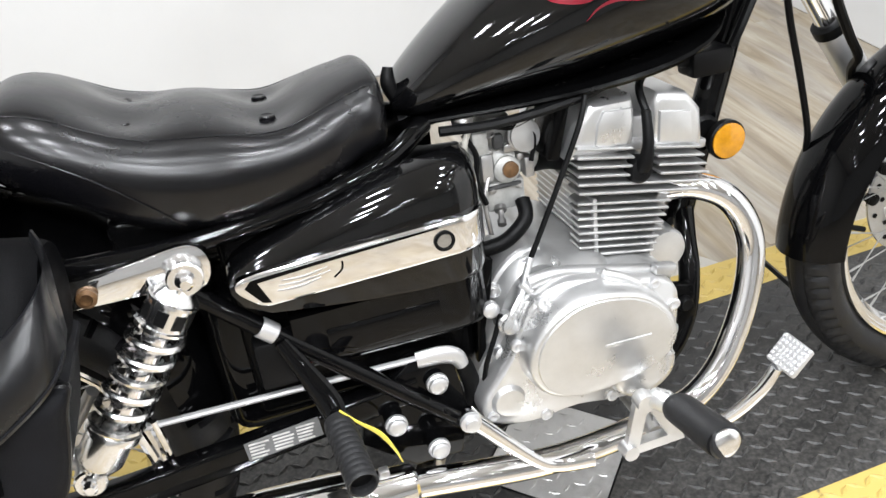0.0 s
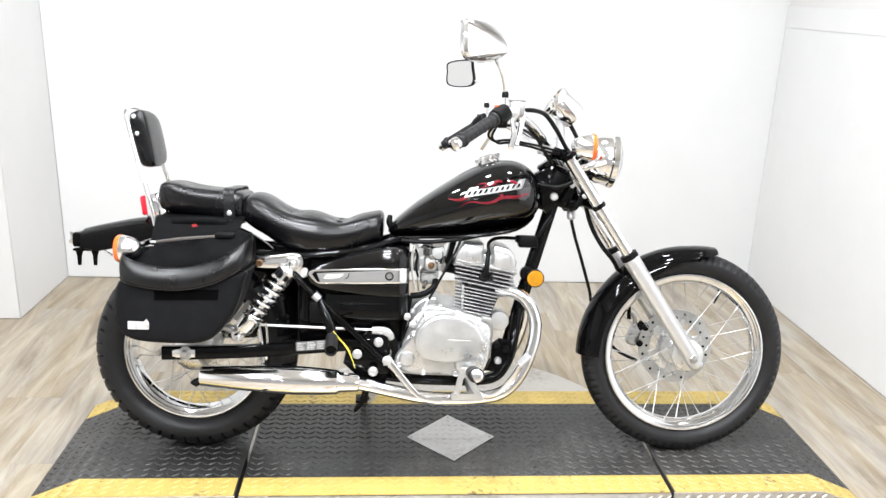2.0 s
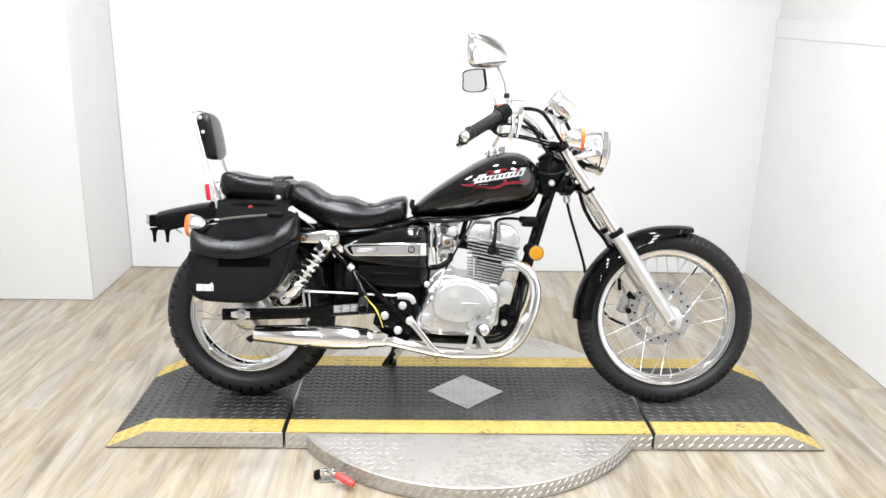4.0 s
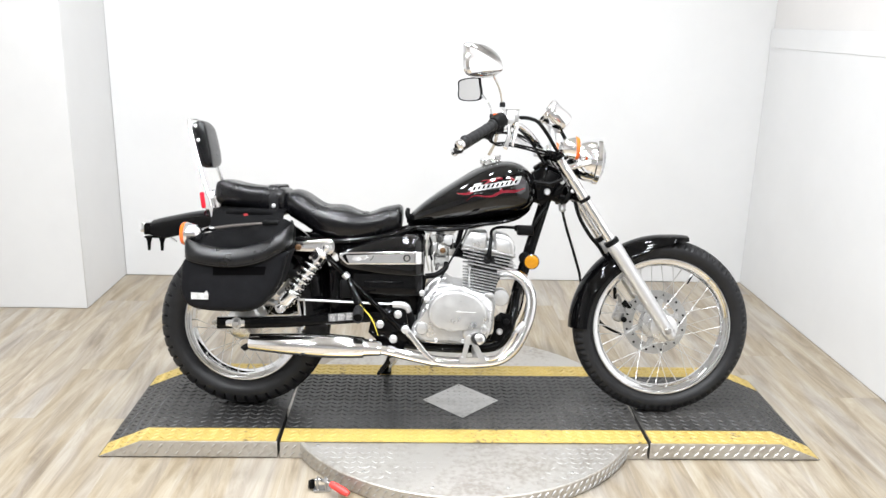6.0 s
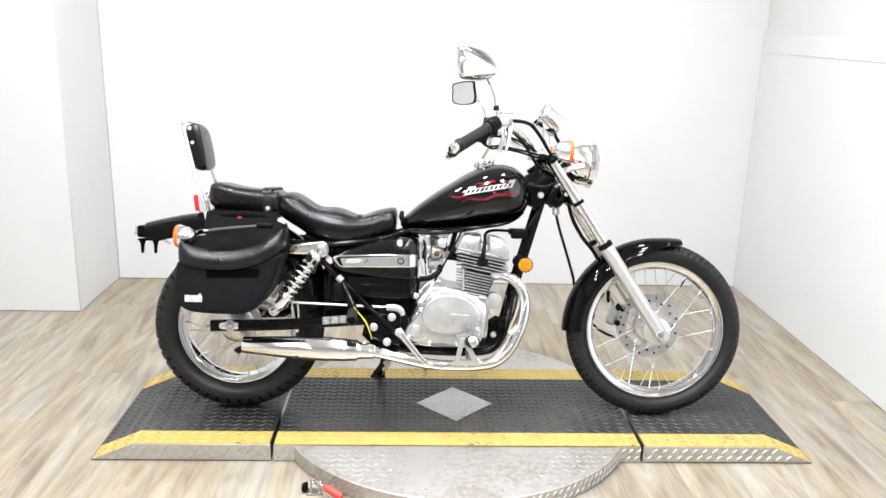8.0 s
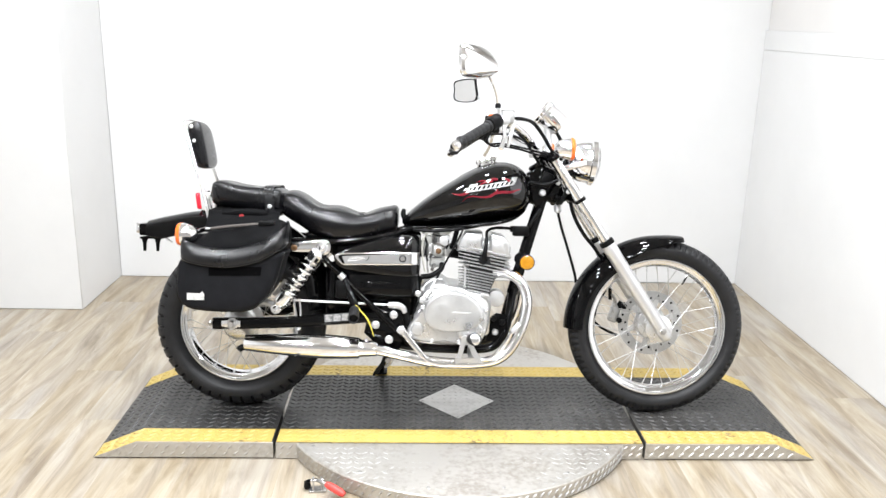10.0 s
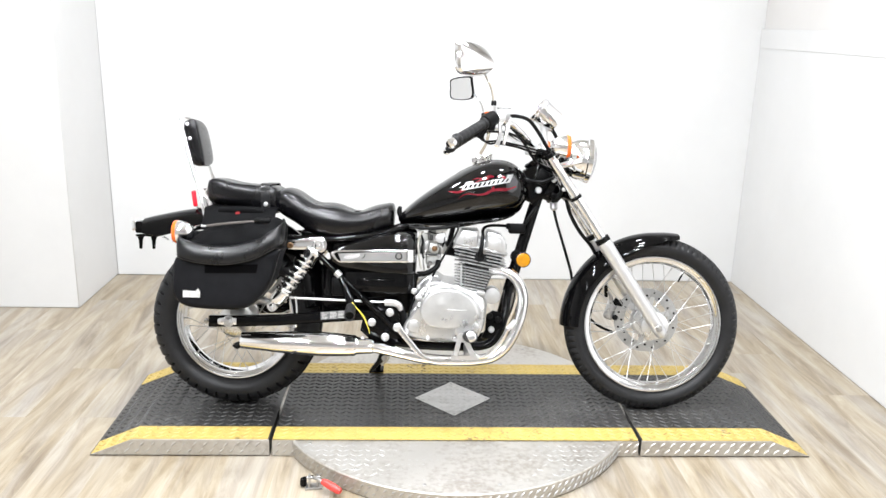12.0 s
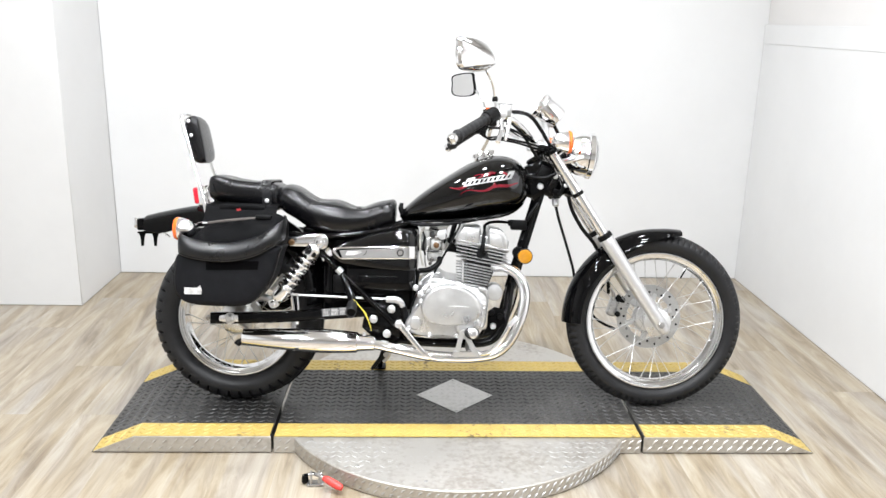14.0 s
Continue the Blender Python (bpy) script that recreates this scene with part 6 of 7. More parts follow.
for s in (-1, 1):
    e, g = Vector((GRIP_END.x, s * GRIP_END.y, GRIP_END.z)), Vector((GRIP_IN.x, s * GRIP_IN.y, GRIP_IN.z))
    d = (e - g).normalized()
    ln = (e - g).length
    bm = bmesh.new()
    lathe(bm, [(0.0135, 0.030), (0.0180, 0.032), (0.0180, 0.040), (0.0145, 0.044)] + [(r, 0.046 + (ln - 0.088) * (i + f) / 6) for i in range(6) for r, f in ((0.0148, 0.0), (0.0155, 0.3), (0.0155, 0.7), (0.0148, 1.0))] + [(0.0150, ln - 0.038), (0.0185, ln - 0.034), (0.0190, ln - 0.026), (0.0155, ln - 0.022), (0.0152, ln - 0.012), (0.013, ln - 0.010)], g, d, 24)
    grip = part("grip", bm, RUBBER2, bars, "black rubber grip")
    bm = bmesh.new()
    lathe(bm, [(0.0150, ln - 0.011), (0.0165, ln - 0.006), (0.0165, ln + 0.004), (0.011, ln + 0.010), (0.004, ln + 0.011)], g, d, 20)
    part("bar_end", bm, CHROME, grip)
    bm = bmesh.new()
    lathe(bm, [(0.016, -0.016), (0.0225, -0.012), (0.0245, 0.000), (0.0245, 0.018), (0.022, 0.030), (0.016, 0.034)], g, d, 20)
    box(bm, g + d * 0.010 + Vector((0.006, 0, -0.018)), (0.026, 0.028, 0.028), 0.006)
    part("switch_housing", bm, DARK, bars, "black switch housing")
    bm = bmesh.new()
    box(bm, g + d * 0.012 + Vector((-0.008, 0, 0.0235)), (0.012, 0.010, 0.006), 0.002)
    part("switch", bm, ORANGE if s < 0 else DARK, bars)
    # lever with its perch
    bm = bmesh.new()
    perch = g - d * 0.024 + Vector((0.012, 0, -0.004))
    box(bm, perch, (0.036, 0.030, 0.024), 0.006)
    part("lever_perch", bm, ALU, bars, "silver lever perch")
    bm = bmesh.new()
    tube(bm, [tuple(perch + Vector((0.010, 0, -0.004))), (0.150, s * 0.262, 0.958), (0.146, s * 0.32, 0.925), (0.130, s * 0.392, 0.888)], [0.009, 0.0075, 0.0065, 0.0075], 10, flat=0.6)
    part("hand_lever", bm, BRIGHT, bars, "chrome lever")
    if s < 0:
        bm = bmesh.new()
        box(bm, (0.162, -0.236, 0.992), (0.038, 0.040, 0.038), 0.005)
        box(bm, (0.162, -0.236, 1.013), (0.042, 0.044, 0.007), 0.002)
        part("brake_reservoir", bm, CAST, bars, "silver brake fluid reservoir")
        bm = bmesh.new()
        tube(bm, [tuple(perch + Vector((0.03, 0.01, 0.0))), tuple(perch + Vector((0.020, -0.01, -0.045))), tuple(perch + Vector((0.012, -0.02, -0.085)))], [0.009, 0.008, 0.005], 10)
        part("brake_hose_end", bm, CHROME, bars)
    # mirror
    head = Vector((0.049, s * 0.355, 1.142 if s < 0 else 1.131))
    bm = bmesh.new()
    tube(bm, [(0.132, s * 0.250, 0.984), (0.129, s * 0.251, 1.025), (0.120, s * 0.270, 1.066), (0.102, s * 0.298, 1.098), (0.088, s * 0.325, 1.112)], 0.0048, 10)
    part("mirror_stem", bm, CHROME, bars, "chrome mirror stem")
    bm = bmesh.new()
    lathe(bm, [(0.009, 0), (0.009, 0.012), (0.006, 0.016)], (0.129, s * 0.251, 1.018), (0, 0, 1), 12)
    part("stem_nut", bm, DARK, bars)
    # shell: a rounded trapezoid dish, its glass towards the rider
    face = Vector((-0.72, -s * 0.66, -0.10)).normalized()
    across = Vector((0, 0, 1)).cross(face).normalized()
    upv = face.cross(across).normalized()
    outl = [(-0.062, -0.036), (0.060, -0.040), (0.066, 0.020), (0.052, 0.043), (-0.056, 0.040), (-0.068, 0.010)]
    ring2 = [(q.x, q.z) for q in smooth_path([(a, 0, b) for a, b in outl], 5, True)]
    ring2 = [(a * 0.98, b * 1.10) if s < 0 else (a * 0.88, b * 0.98) for a, b in ring2]
    bm = bmesh.new()
    rows = [[head + across * (a * k - 0.046 * (1 - k)) + upv * (b * k - 0.026 * (1 - k)) + face * h for a, b in ring2] for k, h in ((0.93, 0.002), (1.0, 0.0), (1.0, -0.007), (0.95, -0.015), (0.80, -0.024), (0.58, -0.034), (0.36, -0.043), (0.20, -0.048), (0.08, -0.050))]
    bridge(bm, rows)
    shell = part("mirror_shell", fix(bm), CHROME, bars, "chrome mirror shell", 24)
    bm = bmesh.new()
    rows = [[head + across * a * k + upv * b * k + face * h for a, b in ring2] for k, h in ((0.91, 0.0005), (0.90, 0.003))]
    bridge(bm, rows)
    part("mirror_glass", fix(bm), MIRROR, shell, "mirror glass")
    bm = bmesh.new()
    rows = [[head + across * a * k + upv * b * k + face * h for a, b in ring2] for k, h in ((1.01, -0.004), (1.01, 0.003), (0.93, 0.0035), (0.93, -0.001))]
    bridge(bm, rows + [rows[0]], cap=False)
    part("mirror_rim", fix(bm), CHROME if s < 0 else DARK, shell)

# speedometer
gd = Vector((-0.80, 0, 0.60)).normalized()
gc = Vector((0.318, 0.0, 1.018))
bm = bmesh.new()
lathe(bm, [(0.020, -0.062), (0.034, -0.058), (0.039, -0.048), (0.041, 0.006), (0.0445, 0.008), (0.0455, 0.014), (0.0445, 0.016), (0.0455, 0.018), (0.0455, 0.026), (0.041, 0.028), (0.039, 0.018), (0.003, 0.017)], gc, gd, 36)
gauge = part("speedometer", bm, CHROME, bike, "round chrome speedometer pod")
bm = bmesh.new()
lathe(bm, [(0.038, 0.0155), (0.038, 0.0205), (0.003, 0.0205)], gc, gd, 32)
part("dial", bm, DARK, gauge, "dark dial")
bm = bmesh.new()
tube(bm, [(0.318, 0, 0.985), (0.322, 0, 0.94), (0.325, 0, 0.89)], [0.014, 0.012, 0.016], 12)
box(bm, (0.345, 0, 0.985), (0.04, 0.05, 0.03), 0.006)
part("gauge_bracket", bm, ALU, gauge)

# headlight
hc = Vector((0.452, 0, 0.865))
bm = bmesh.new()
lathe(bm, [(0.012, -0.078), (0.035, -0.070), (0.058, -0.050), (0.070, -0.020), (0.073, 0.010), (0.078, 0.013), (0.079, 0.028), (0.074, 0.032), (0.070, 0.026)], hc, (0.99, 0, -0.10), 40)
lampob = part("headlight", bm, CHROME, bike, "round chrome headlight")
bm = bmesh.new()
lathe(bm, [(0.071, 0.024), (0.068, 0.034), (0.048, 0.044), (0.02, 0.049), (0.003, 0.050)], hc, (0.99, 0, -0.10), 36)
part("headlight_lens", bm, GLASS, lampob, "clear glass lens")
for s in (-1, 1):
    bm = bmesh.new()
    tube(bm, [(0.355, s * 0.080, 0.835), (0.40, s * 0.084, 0.848), (0.440, s * 0.074, 0.860)], 0.010, 10, flat=0.5)
    part("headlight_ear", bm, CHROME, lampob)


def indicator(x, y, z, ahead, stalk):
    bm = bmesh.new()
    d = Vector((ahead, 0, 0.0))
    lathe(bm, [(0.006, -0.052), (0.018, -0.046), (0.029, -0.030), (0.035, -0.008), (0.036, 0.0)], (x, y, z), d, 28)
    lp = part("turn_signal", bm, CHROME, bike, "chrome turn signal with an orange lens")
    bm = bmesh.new()
    lathe(bm, [(0.0365, -0.001), (0.0365, 0.004), (0.033, 0.011), (0.018, 0.016), (0.003, 0.017)], (x, y, z), d, 28)
    part("signal_lens", bm, ORANGE, lp, "orange plastic lens")
    bm = bmesh.new()
    tube(bm, [(x - ahead * 0.02, y, z)] + stalk, 0.008, 10)
    part("signal_stalk", bm, CHROME, lp)


for s in (-1, 1):
    indicator(0.363, s * 0.225, 0.899, 1, [(0.362, s * 0.17, 0.885), (0.352, s * 0.115, 0.868)])
    indicator(-0.852, s * 0.235, 0.604, -1, [(-0.81, s * 0.19, 0.612), (-0.79, s * 0.13, 0.62)])

# reflector on the down tube
for s in (-1,):
    bm = bmesh.new()
    lathe(bm, [(0.026, 0), (0.0265, 0.003), (0.0265, 0.010), (0.024, 0.012)], (0.259, s * 0.034, 0.519), (0, s, 0), 28)
    rf = part("reflector", bm, DARK, bike, "round amber side reflector in a black ring")
    bm = bmesh.new()
    lathe(bm, [(0.0235, 0.010), (0.0235, 0.014), (0.020, 0.0155), (0.003, 0.016)], (0.259, s * 0.034, 0.519), (0, s, 0), 28)
    part("reflector_lens", bm, AMBER, rf, "amber plastic lens")
    bm = bmesh.new()
    lathe(bm, [(0.020, 0.0), (0.022, 0.004), (0.022, 0.018), (0.017, 0.022)], (0.240, s * 0.002, 0.528), (0, s, 0), 20)
    part("horn", bm, DARK, bike, "black horn behind the reflector")

# steering lock cover and bolt at the neck
bm = bmesh.new()
lathe(bm, [(0.0115, 0), (0.0115, 0.006), (0.009, 0.010), (0.003, 0.010)], (0.303, -0.045, 0.757), (0, -1, 0), 18)
rod(bm, (0.303, 0.04, 0.757), (0.303, -0.048, 0.757), 0.007)
part("neck_bolt", bm, ALU, bike, "silver neck bolt")
bm = bmesh.new()
plate(bm, [(0.252, 0.822), (0.300, 0.852), (0.345, 0.835), (0.372, 0.78), (0.388, 0.735), (0.372, 0.716), (0.335, 0.722), (0.312, 0.730), (0.285, 0.705), (0.268, 0.735)], -0.034, 0.034, 0.007)
part("neck_cover", bm, BLACK, bike, "black neck cover")
bm = bmesh.new()
lathe(bm, [(0.010, 0), (0.013, 0.004), (0.013, 0.022), (0.007, 0.028)], (0.362, -0.004, 0.716), (0.05, -0.1, -0.99), 16)
part("wire_connector", bm, ALU, bike, "silver cable end under the fork bridge")

for c, sz, ang, m in (((0.316, -0.040, 0.800), (0.040, 0.016, 0.050), 25, DARK), ((0.345, -0.046, 0.765), (0.022, 0.020, 0.060), 30, BLACK), ((0.272, -0.036, 0.782), (0.022, 0.014, 0.036), 10, BLACK), ((0.358, -0.050, 0.738), (0.030, 0.024, 0.022), 20, SATIN)):
    bm = bmesh.new()
    box(bm, c, sz, 0.004, Euler((0, radians(ang), 0)).to_matrix())
    part("neck_bracket", bm, m, bike, "black bracket at the steering head")
for c in ((0.385, -0.075, 0.762), (0.415, -0.078, 0.748), (0.352, -0.058, 0.790)):
    bm = bmesh.new()
    lathe(bm, [(0.0075, 0), (0.0075, 0.005), (0.004, 0.007)], c, (0, -1, 0.2), 10)
    part("pinch_bolt", bm, ALU, bike, "silver pinch bolt")

# cables and hoses
for pts, r, nm, lb in (
        ([(0.112, -0.262, 0.950), (0.098, -0.258, 0.918), (0.118, -0.235, 0.902), (0.147, -0.210, 0.904), (0.213, -0.150, 0.896), (0.275, -0.100, 0.882), (0.343, -0.060, 0.872), (0.385, -0.045, 0.83)], 0.0034, "throttle_cable", "black throttle cable"),
        ([(0.110, -0.268, 0.955), (0.088, -0.262, 0.925), (0.105, -0.240, 0.908), (0.145, -0.212, 0.911), (0.207, -0.155, 0.904), (0.274, -0.100, 0.892), (0.357, -0.050, 0.870), (0.392, -0.040, 0.825)], 0.0034, "throttle_cable", "black throttle cable"),
        ([(0.176, -0.222, 0.988), (0.212, -0.190, 0.991), (0.254, -0.140, 0.982), (0.294, -0.100, 0.941), (0.330, -0.060, 0.894), (0.368, -0.055, 0.855)], 0.0062, "brake_hose", "black brake hose"),
        ([(0.150, -0.235, 0.962), (0.180, -0.208, 0.960), (0.222, -0.150, 0.930), (0.250, -0.100, 0.902), (0.290, -0.050, 0.850)], 0.0048, "wiring_loom", "black wiring loom strapped to the handlebar"),
        ([(0.335, 0.0, 0.985), (0.359, 0.0, 0.947), (0.375, -0.01, 0.909), (0.380, -0.02, 0.855)], 0.0062, "speedometer_cable", "black speedometer cable"),
        ([(0.150, 0.235, 0.965), (0.21, 0.165, 0.958), (0.262, 0.085, 0.925), (0.315, 0.02, 0.85)], 0.0048, "clutch_hose", "black cable from the left grip"),
        ([(0.364, -0.004, 0.69), (0.378, 0.0, 0.64), (0.402, 0.005, 0.57), (0.432, 0.015, 0.48), (0.45, 0.03, 0.42), (0.52, 0.055, 0.30), (0.60, 0.06, 0.255)], 0.0048, "speedometer_cable", "black cable down to the front wheel"),
        ([(0.395, -0.02, 0.80), (0.400, -0.03, 0.735), (0.418, -0.03, 0.675), (0.455, -0.02, 0.615), (0.492, 0.0, 0.575), (0.52, 0.04, 0.54), (0.565, 0.075, 0.46), (0.575, 0.08, 0.38)], 0.0065, "brake_hose", "black front brake hose"),
        ([(0.375, -0.02, 0.83), (0.385, -0.05, 0.79), (0.375, -0.06, 0.745), (0.35, -0.05, 0.72)], 0.007, "wiring_loom", "black wiring loom"),
        ([(0.258, -0.05, 0.79), (0.31, -0.065, 0.785), (0.35, -0.07, 0.80)], 0.006, "wiring_loom", "black wiring loom"),
        ([(-0.13, -0.075, 0.625), (-0.06, -0.08, 0.622), (0.03, -0.085, 0.632), (0.10, -0.07, 0.645)], 0.006, "wiring_loom", "black loom under the tank"),
        ([(0.30, -0.03, 0.70), (0.275, -0.04, 0.665), (0.262, -0.04, 0.64)], 0.006, "wiring_loom", "black wiring loom")):
    bm = bmesh.new()
    tube(bm, pts, r, 8, 6)
    part(nm, bm, DARK, bike, lb)
bm = bmesh.new()
tube(bm, [(0.425, -0.055, 0.735), (0.440, -0.055, 0.71), (0.448, -0.052, 0.695)], [0.010, 0.014, 0.009], 12)
part("rubber_plug", bm, DARK, bike, "black rubber cable boot")

# front brake caliper on the left leg
CAL = Euler((0, radians(18), 0)).to_matrix()
bm = bmesh.new()
box(bm, (0.594, 0.084, 0.335), (0.036, 0.036, 0.074), 0.010, CAL, 3)
cal = part("brake_caliper", bm, CAST, bike, "silver front brake caliper")
bm = bmesh.new()
plate(bm, [(0.606, 0.292), (0.632, 0.300), (0.640, 0.330), (0.648, 0.352), (0.640, 0.376), (0.618, 0.372), (0.606, 0.380), (0.596, 0.366), (0.610, 0.340)], 0.062, 0.070, 0.002)
part("caliper_bracket", bm, DARK, cal, "black caliper bracket")
for dz in (-0.026, 0.026):
    bm = bmesh.new()
    lathe(bm, [(0.0085, 0), (0.0085, 0.006), (0.010, 0.007), (0.010, 0.010), (0.0085, 0.011), (0.010, 0.014), (0.007, 0.016)], Vector((0.612, 0.064, 0.335)) + CAL @ Vector((0, 0, dz)), (0, -1, 0), 16)
    part("caliper_boot", bm, DARK, cal)
for dx, dz in ((-0.012, -0.024), (-0.012, 0.0), (-0.012, 0.024)):
    bm = bmesh.new()
    lathe(bm, [(0.006, 0), (0.006, 0.004), (0.003, 0.005)], Vector((0.594, 0.067, 0.335)) + CAL @ Vector((dx, 0, dz)), (0, -1, 0), 6)
    part("caliper_bolt", bm, STEEL, cal)
bm = bmesh.new()
tube(bm, [(0.590, 0.066, 0.372), (0.586, 0.062, 0.388), (0.578, 0.066, 0.402)], [0.007, 0.006, 0.0055], 10)
part("hose_banjo", bm, STEEL, cal)

# ---- rear end ----
# backrest
BR = [(-0.880, 0.945), (-0.868, 0.963), (-0.850, 0.967), (-0.836, 0.950), (-0.822, 0.890), (-0.812, 0.830), (-0.818, 0.813), (-0.838, 0.811), (-0.852, 0.822), (-0.867, 0.87)]
bm = bmesh.new()
pillow(bm, closed(BR, 4), [(-0.084, 0.62), (-0.083, 0.80), (-0.080, 0.91), (-0.073, 0.975), (-0.060, 0.995), (0.0, 0.99), (0.035, 0.93), (0.058, 0.83), (0.072, 0.70), (0.078, 0.50)])
rest = part("backrest_pad", bm, VINYL, bike, "black vinyl passenger backrest pad")
for x, z in ((-0.874, 0.948), (-0.865, 0.902)):
    bm = bmesh.new()
    lathe(bm, [(0.007, 0), (0.006, 0.003), (0.002, 0.005)], (x + 0.008, -0.081, z), (0, -1, 0), 12)
    part("screw", bm, ALU, rest)
for s in (-1, 1):
    bm = bmesh.new()
    path = [(-0.790, s * 0.126, 0.615), (-0.806, s * 0.124, 0.69), (-0.846, s * 0.108, 0.82), (-0.880, s * 0.092, 0.935), (-0.887, s * 0.082, 0.960), (-0.890, s * 0.05, 0.972), (-0.885, 0.0, 0.974)]
    tube(bm, path, 0.0066, 12, 6, flat=0.8)
    part("sissy_bar", bm, CHROME, bike, "chrome backrest bar")
# tail light
bm = bmesh.new()
box(bm, (-0.828, 0, 0.700), (0.050, 0.085, 0.075), 0.014, Euler((0, radians(-8), 0)).to_matrix(), 3)
tl = part("tail_light", bm, CHROME, bike, "chrome tail light with a red lens")
bm = bmesh.new()
box(bm, (-0.858, 0, 0.702), (0.014, 0.080, 0.056), 0.009, Euler((0, radians(-8), 0)).to_matrix(), 3)
part("tail_lens", bm, RED, tl, "red plastic lens")
for s in (-1, 1):
    bm = bmesh.new()
    rod(bm, (-0.80, s * 0.045, 0.72), (-0.792, s * 0.05, 0.655), 0.010)
    part("lamp_bracket", bm, CHROME, tl)
# number plate holder
bm = bmesh.new()
box(bm, (-1.028, 0, 0.602), (0.050, 0.10, 0.040), 0.006)
box(bm, (-1.010, 0, 0.575), (0.075, 0.12, 0.006), 0.002)
for x in (-1.040, -0.996):
    plate(bm, [(x - 0.013, 0.577), (x + 0.013, 0.577), (x + 0.006, 0.556), (x + 0.004, 0.528), (x - 0.004, 0.528), (x - 0.006, 0.556)], -0.034, -0.026, 0.001)
ph = part("plate_bracket", bm, SATIN, bike, "black number plate bracket without a plate")
bm = bmesh.new()
box(bm, (-1.062, 0, 0.606), (0.020, 0.060, 0.034), 0.005)
part("plate_lamp", bm, CHROME, ph, "small clear plate lamp")
bm = bmesh.new()
tube(bm, [(-0.985, -0.06, 0.60), (-0.955, -0.08, 0.58), (-0.93, -0.085, 0.565)], 0.003, 6)
part("plate_wire", bm, CHROME, ph)

# ---- saddlebag: it hangs from the motorcycle ----
bag = thing("saddlebag", "black nylon and vinyl saddlebag hanging beside the rear wheel", "saddlebag", BIKE)
BAG = closed([(-0.832, 0.535), (-0.852, 0.47), (-0.851, 0.422), (-0.830, 0.388), (-0.785, 0.373), (-0.70, 0.369), (-0.640, 0.372), (-0.598, 0.393), (-0.553, 0.455), (-0.530, 0.53), (-0.526, 0.560), (-0.60, 0.552), (-0.72, 0.535)], 5)
bm = bmesh.new()
pillow(bm, BAG, [(-0.165, 0.95), (-0.175, 1.0), (-0.276, 1.0), (-0.288, 0.992), (-0.297, 0.970), (-0.303, 0.92), (-0.306, 0.80), (-0.307, 0.5), (-0.307, 0.1)])
part("bag_body", bm, CLOTH, bag, "black nylon bag body")
bm = bmesh.new()
pillow(bm, BAG, [(-0.278, 1.000), (-0.281, 1.008), (-0.286, 1.006), (-0.288, 0.985)])
part("piping", bm, VINYL, bag, "black vinyl piping")


def lid_rows():
    """The lid's lower and upper edges along the bag: x, low, high, front."""
    rows = [(0.0, -0.795, 0.566, 0.604, 0.190), (0.06, -0.828, 0.550, 0.603, 0.245), (0.13, -0.838, 0.536, 0.597, 0.292), (0.22, -0.812, 0.525, 0.584, 0.316), (0.36, -0.748, 0.514, 0.570, 0.322),
            (0.50, -0.676, 0.513, 0.569, 0.324), (0.66, -0.602, 0.529, 0.588, 0.322), (0.80, -0.552, 0.554, 0.616, 0.316), (0.90, -0.522, 0.574, 0.638, 0.296), (0.96, -0.518, 0.585, 0.648, 0.245), (1.0, -0.535, 0.590, 0.650, 0.190)]
    return [(u, *lerp_rows(rows, u)) for u in [i / 44 for i in range(45)]]


bm = bmesh.new()
bridge(bm, [[Vector((x, -(y - dy), lo + (hi - lo) * k)) for dy, k in ((0.012, 0.0), (0.003, -0.02), (0.0, 0.06), (-0.004, 0.30), (-0.002, 0.60), (0.008, 0.86), (0.018, 0.98), (0.026, 1.0), (0.034, 0.95), (0.036, 0.80), (0.020, 0.30))]
            for u, x, lo, hi, y in lid_rows()])
lid = part("bag_lid", fix(bm), LIDVINYL, bag, "black padded vinyl lid band", 50)
bm = bmesh.new()
tube(bm, [(x, -(y + 0.0005), lo + 0.004) for u, x, lo, hi, y in lid_rows()[3:-3]], 0.0013, 6, 1)
part("lid_seam", bm, CLOTH, lid)
bm = bmesh.new()
body(bm, [(-0.822, 0.530, 0.580, 0.06), (-0.80, 0.500, 0.596, 0.090), (-0.76, 0.500, 0.614, 0.100), (-0.68, 0.500, 0.630, 0.102), (-0.60, 0.500, 0.650, 0.103), (-0.545, 0.52, 0.652, 0.092), (-0.525, 0.56, 0.645, 0.06)], 2.0, 40, 28, -0.195)
for v in bm.verts:
    v.co.z += 0.004 * math.sin(v.co.x * 61.0 + v.co.y * 40.0) * (v.co.z > 0.58)
part("bag_top", bm, NYLON, bag, "black nylon top panel")
bm = bmesh.new()
tube(bm, [(-0.762, -0.238, 0.624), (-0.70, -0.240, 0.633), (-0.64, -0.241, 0.639), (-0.595, -0.241, 0.642)], 0.0042, 8, flat=0.7)
part("zip", bm, ZIP, bag, "grey zip")
bm = bmesh.new()
box(bm, (-0.770, -0.240, 0.624), (0.016, 0.008, 0.006), 0.002)
part("zip_pull", bm, ALU, bag)
bm = bmesh.new()
plate(bm, [(-0.748, 0.484), (-0.590, 0.488), (-0.586, 0.514), (-0.748, 0.510)], -0.3092, -0.303, 0)
part("hook_tape", bm, TAPE, bag, "black hook-and-loop tape")
bm = bmesh.new()
plate(bm, [(-0.815, 0.408), (-0.763, 0.408), (-0.762, 0.424), (-0.768, 0.436), (-0.776, 0.428), (-0.815, 0.429)], -0.3088, -0.3035, 0)
part("patch", bm, WHITELABEL, bag, "pale stitched label patch")
bm = bmesh.new()
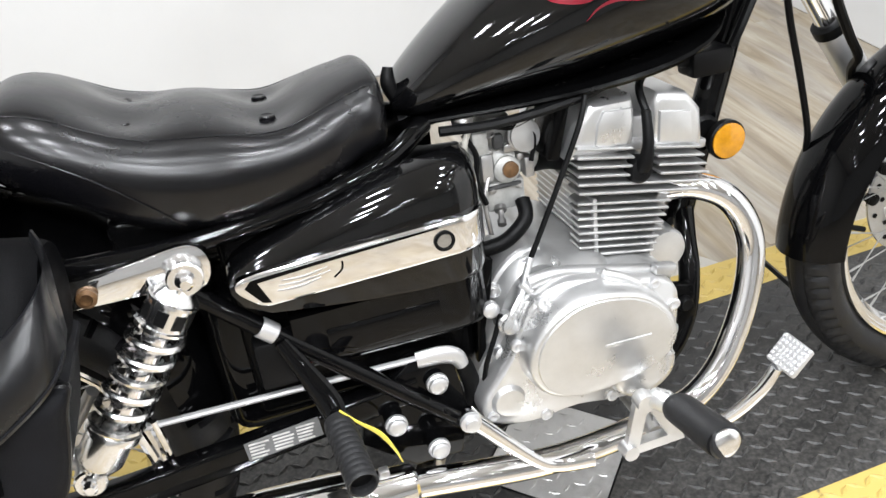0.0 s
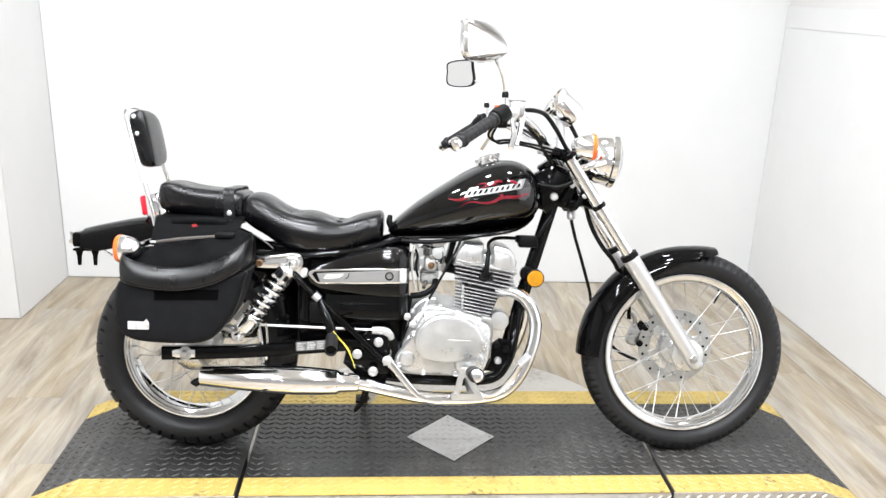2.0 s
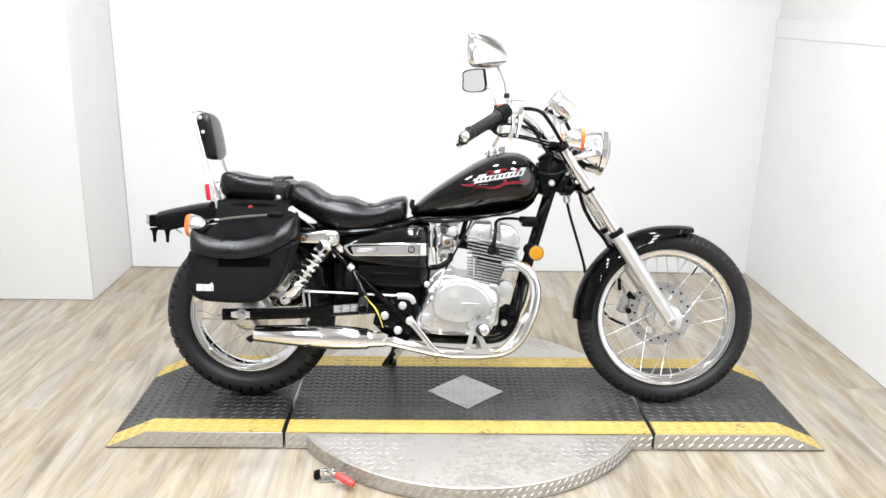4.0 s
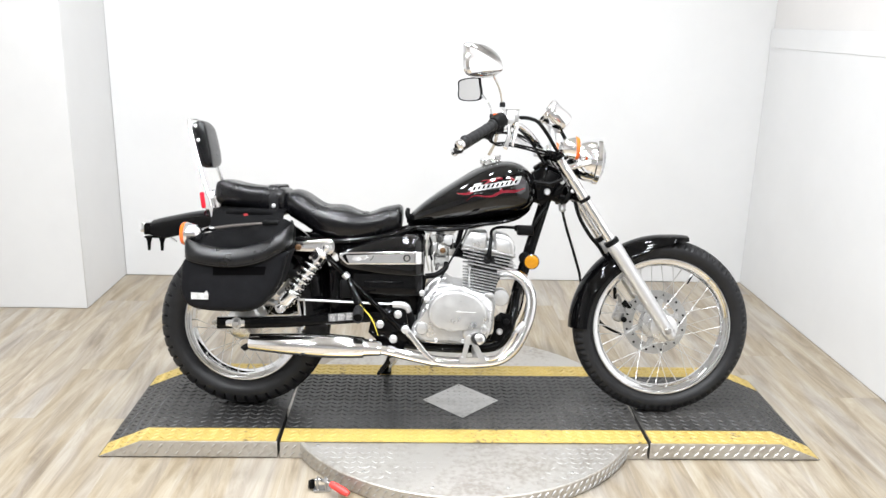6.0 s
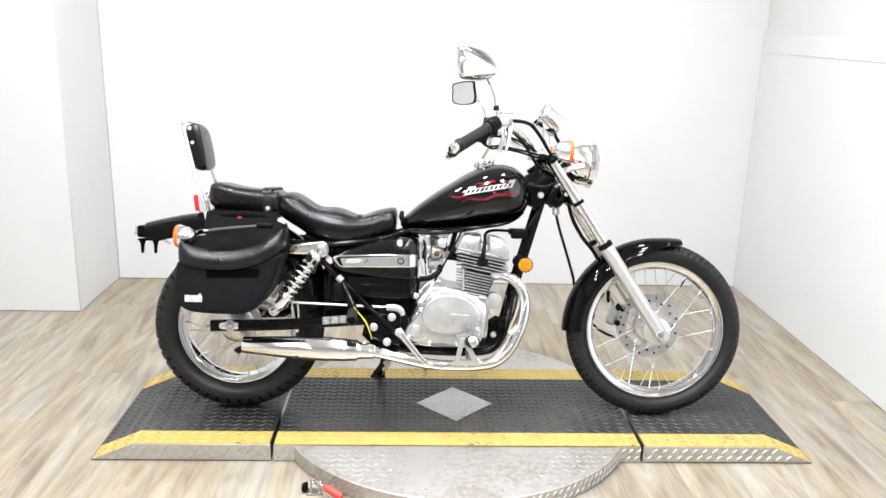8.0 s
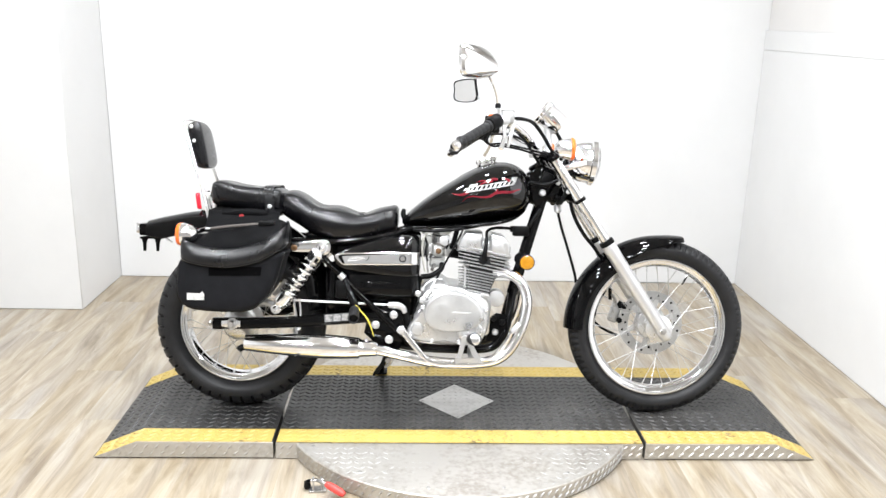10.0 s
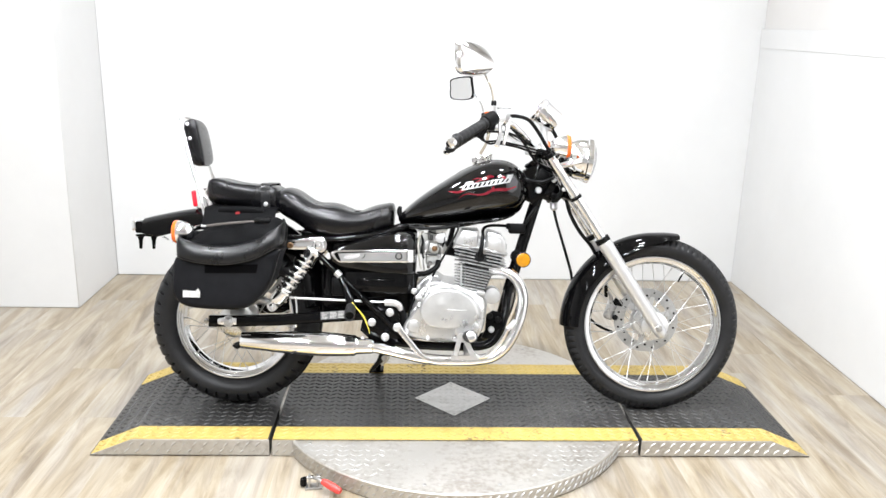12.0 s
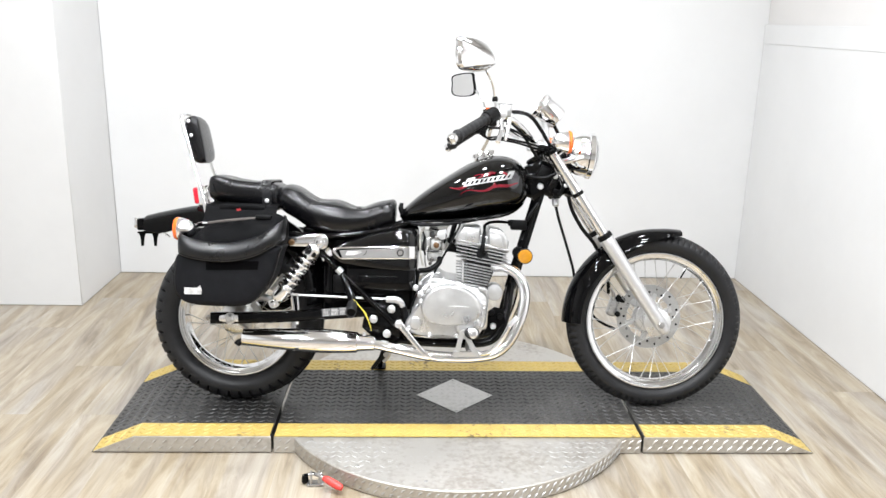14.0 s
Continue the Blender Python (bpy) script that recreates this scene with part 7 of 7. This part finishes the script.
plate(bm, [(-0.676, 0.662), (-0.662, 0.664), (-0.667, 0.671), (-0.677, 0.669)], -0.216, -0.212, 0)
part("red_tag", bm, REDTAG, bag, "small red tag")
bm = bmesh.new()
box(bm, (-0.585, -0.238, 0.645), (0.050, 0.03, 0.014), 0.004)
part("buckle", bm, DARK, bag, "black plastic buckle")
# the yoke that carries it over the mudguard
bm = bmesh.new()
ys = [(-0.195, 0.61), (-0.165, 0.655), (-0.125, 0.675), (0.0, 0.682), (0.125, 0.675), (0.15, 0.655)]
sm = smooth_path([(0, y, z) for y, z in ys], 5)
bridge(bm, [[Vector((x, q.y, q.z + h)) for x, h in ((-0.79, 0), (-0.56, 0), (-0.56, 0.004), (-0.79, 0.004))] for q in sm])
part("yoke", fix(bm), NYLON, bag, "black nylon yoke under the pillion seat")
bm = bmesh.new()
tube(bm, [(-0.745, -0.150, 0.668), (-0.66, -0.152, 0.672), (-0.60, -0.15, 0.668)], 0.013, 12, flat=0.75)
part("yoke_roll", bm, NYLON, bag)


# ---- floor planks ----
def floor_planks():
    """Vinyl planks laid along y, staggered; alike lengths share a mesh."""
    wide, long, meshes = 0.182, 1.22, {}
    rnd = random.Random(7)

    def plank_mesh(length):
        key = round(length, 3)
        if key not in meshes:
            bm = bmesh.new()
            g = 0.00002
            x0, x1, y0, y1 = g, wide - g, g, length - g
            low = [bm.verts.new(q) for q in ((x0, y0, -0.0035), (x1, y0, -0.0035), (x1, y1, -0.0035), (x0, y1, -0.0035))]
            top = [bm.verts.new(q) for q in ((x0 + 0.0001, y0 + 0.0001, 0), (x1 - 0.0001, y0 + 0.0001, 0), (x1 - 0.0001, y1 - 0.0001, 0), (x0 + 0.0001, y1 - 0.0001, 0))]
            bm.faces.new(top)
            for i in range(4):
                bm.faces.new((low[i], low[(i + 1) % 4], top[(i + 1) % 4], top[i]))
            meshes[key] = finish(bm, "plank", PLANK, 20)
        return meshes[key]

    x = -3.3
    while x < 3.4:
        y = -6.95 + rnd.choice((0.0, 0.2, 0.41, 0.61, 0.81, 1.02))
        start = -6.95
        if y > start + 0.01:
            ob = new("plank", plank_mesh(y - start))
            ob.parent, ob.location = floor, (x, start, 0)
        while y < 1.58:
            ln = min(long, 1.74 - y)
            ob = new("plank", plank_mesh(ln))
            ob.parent, ob.location = floor, (x, y, 0)
            y += long
        x += wide


floor_planks()
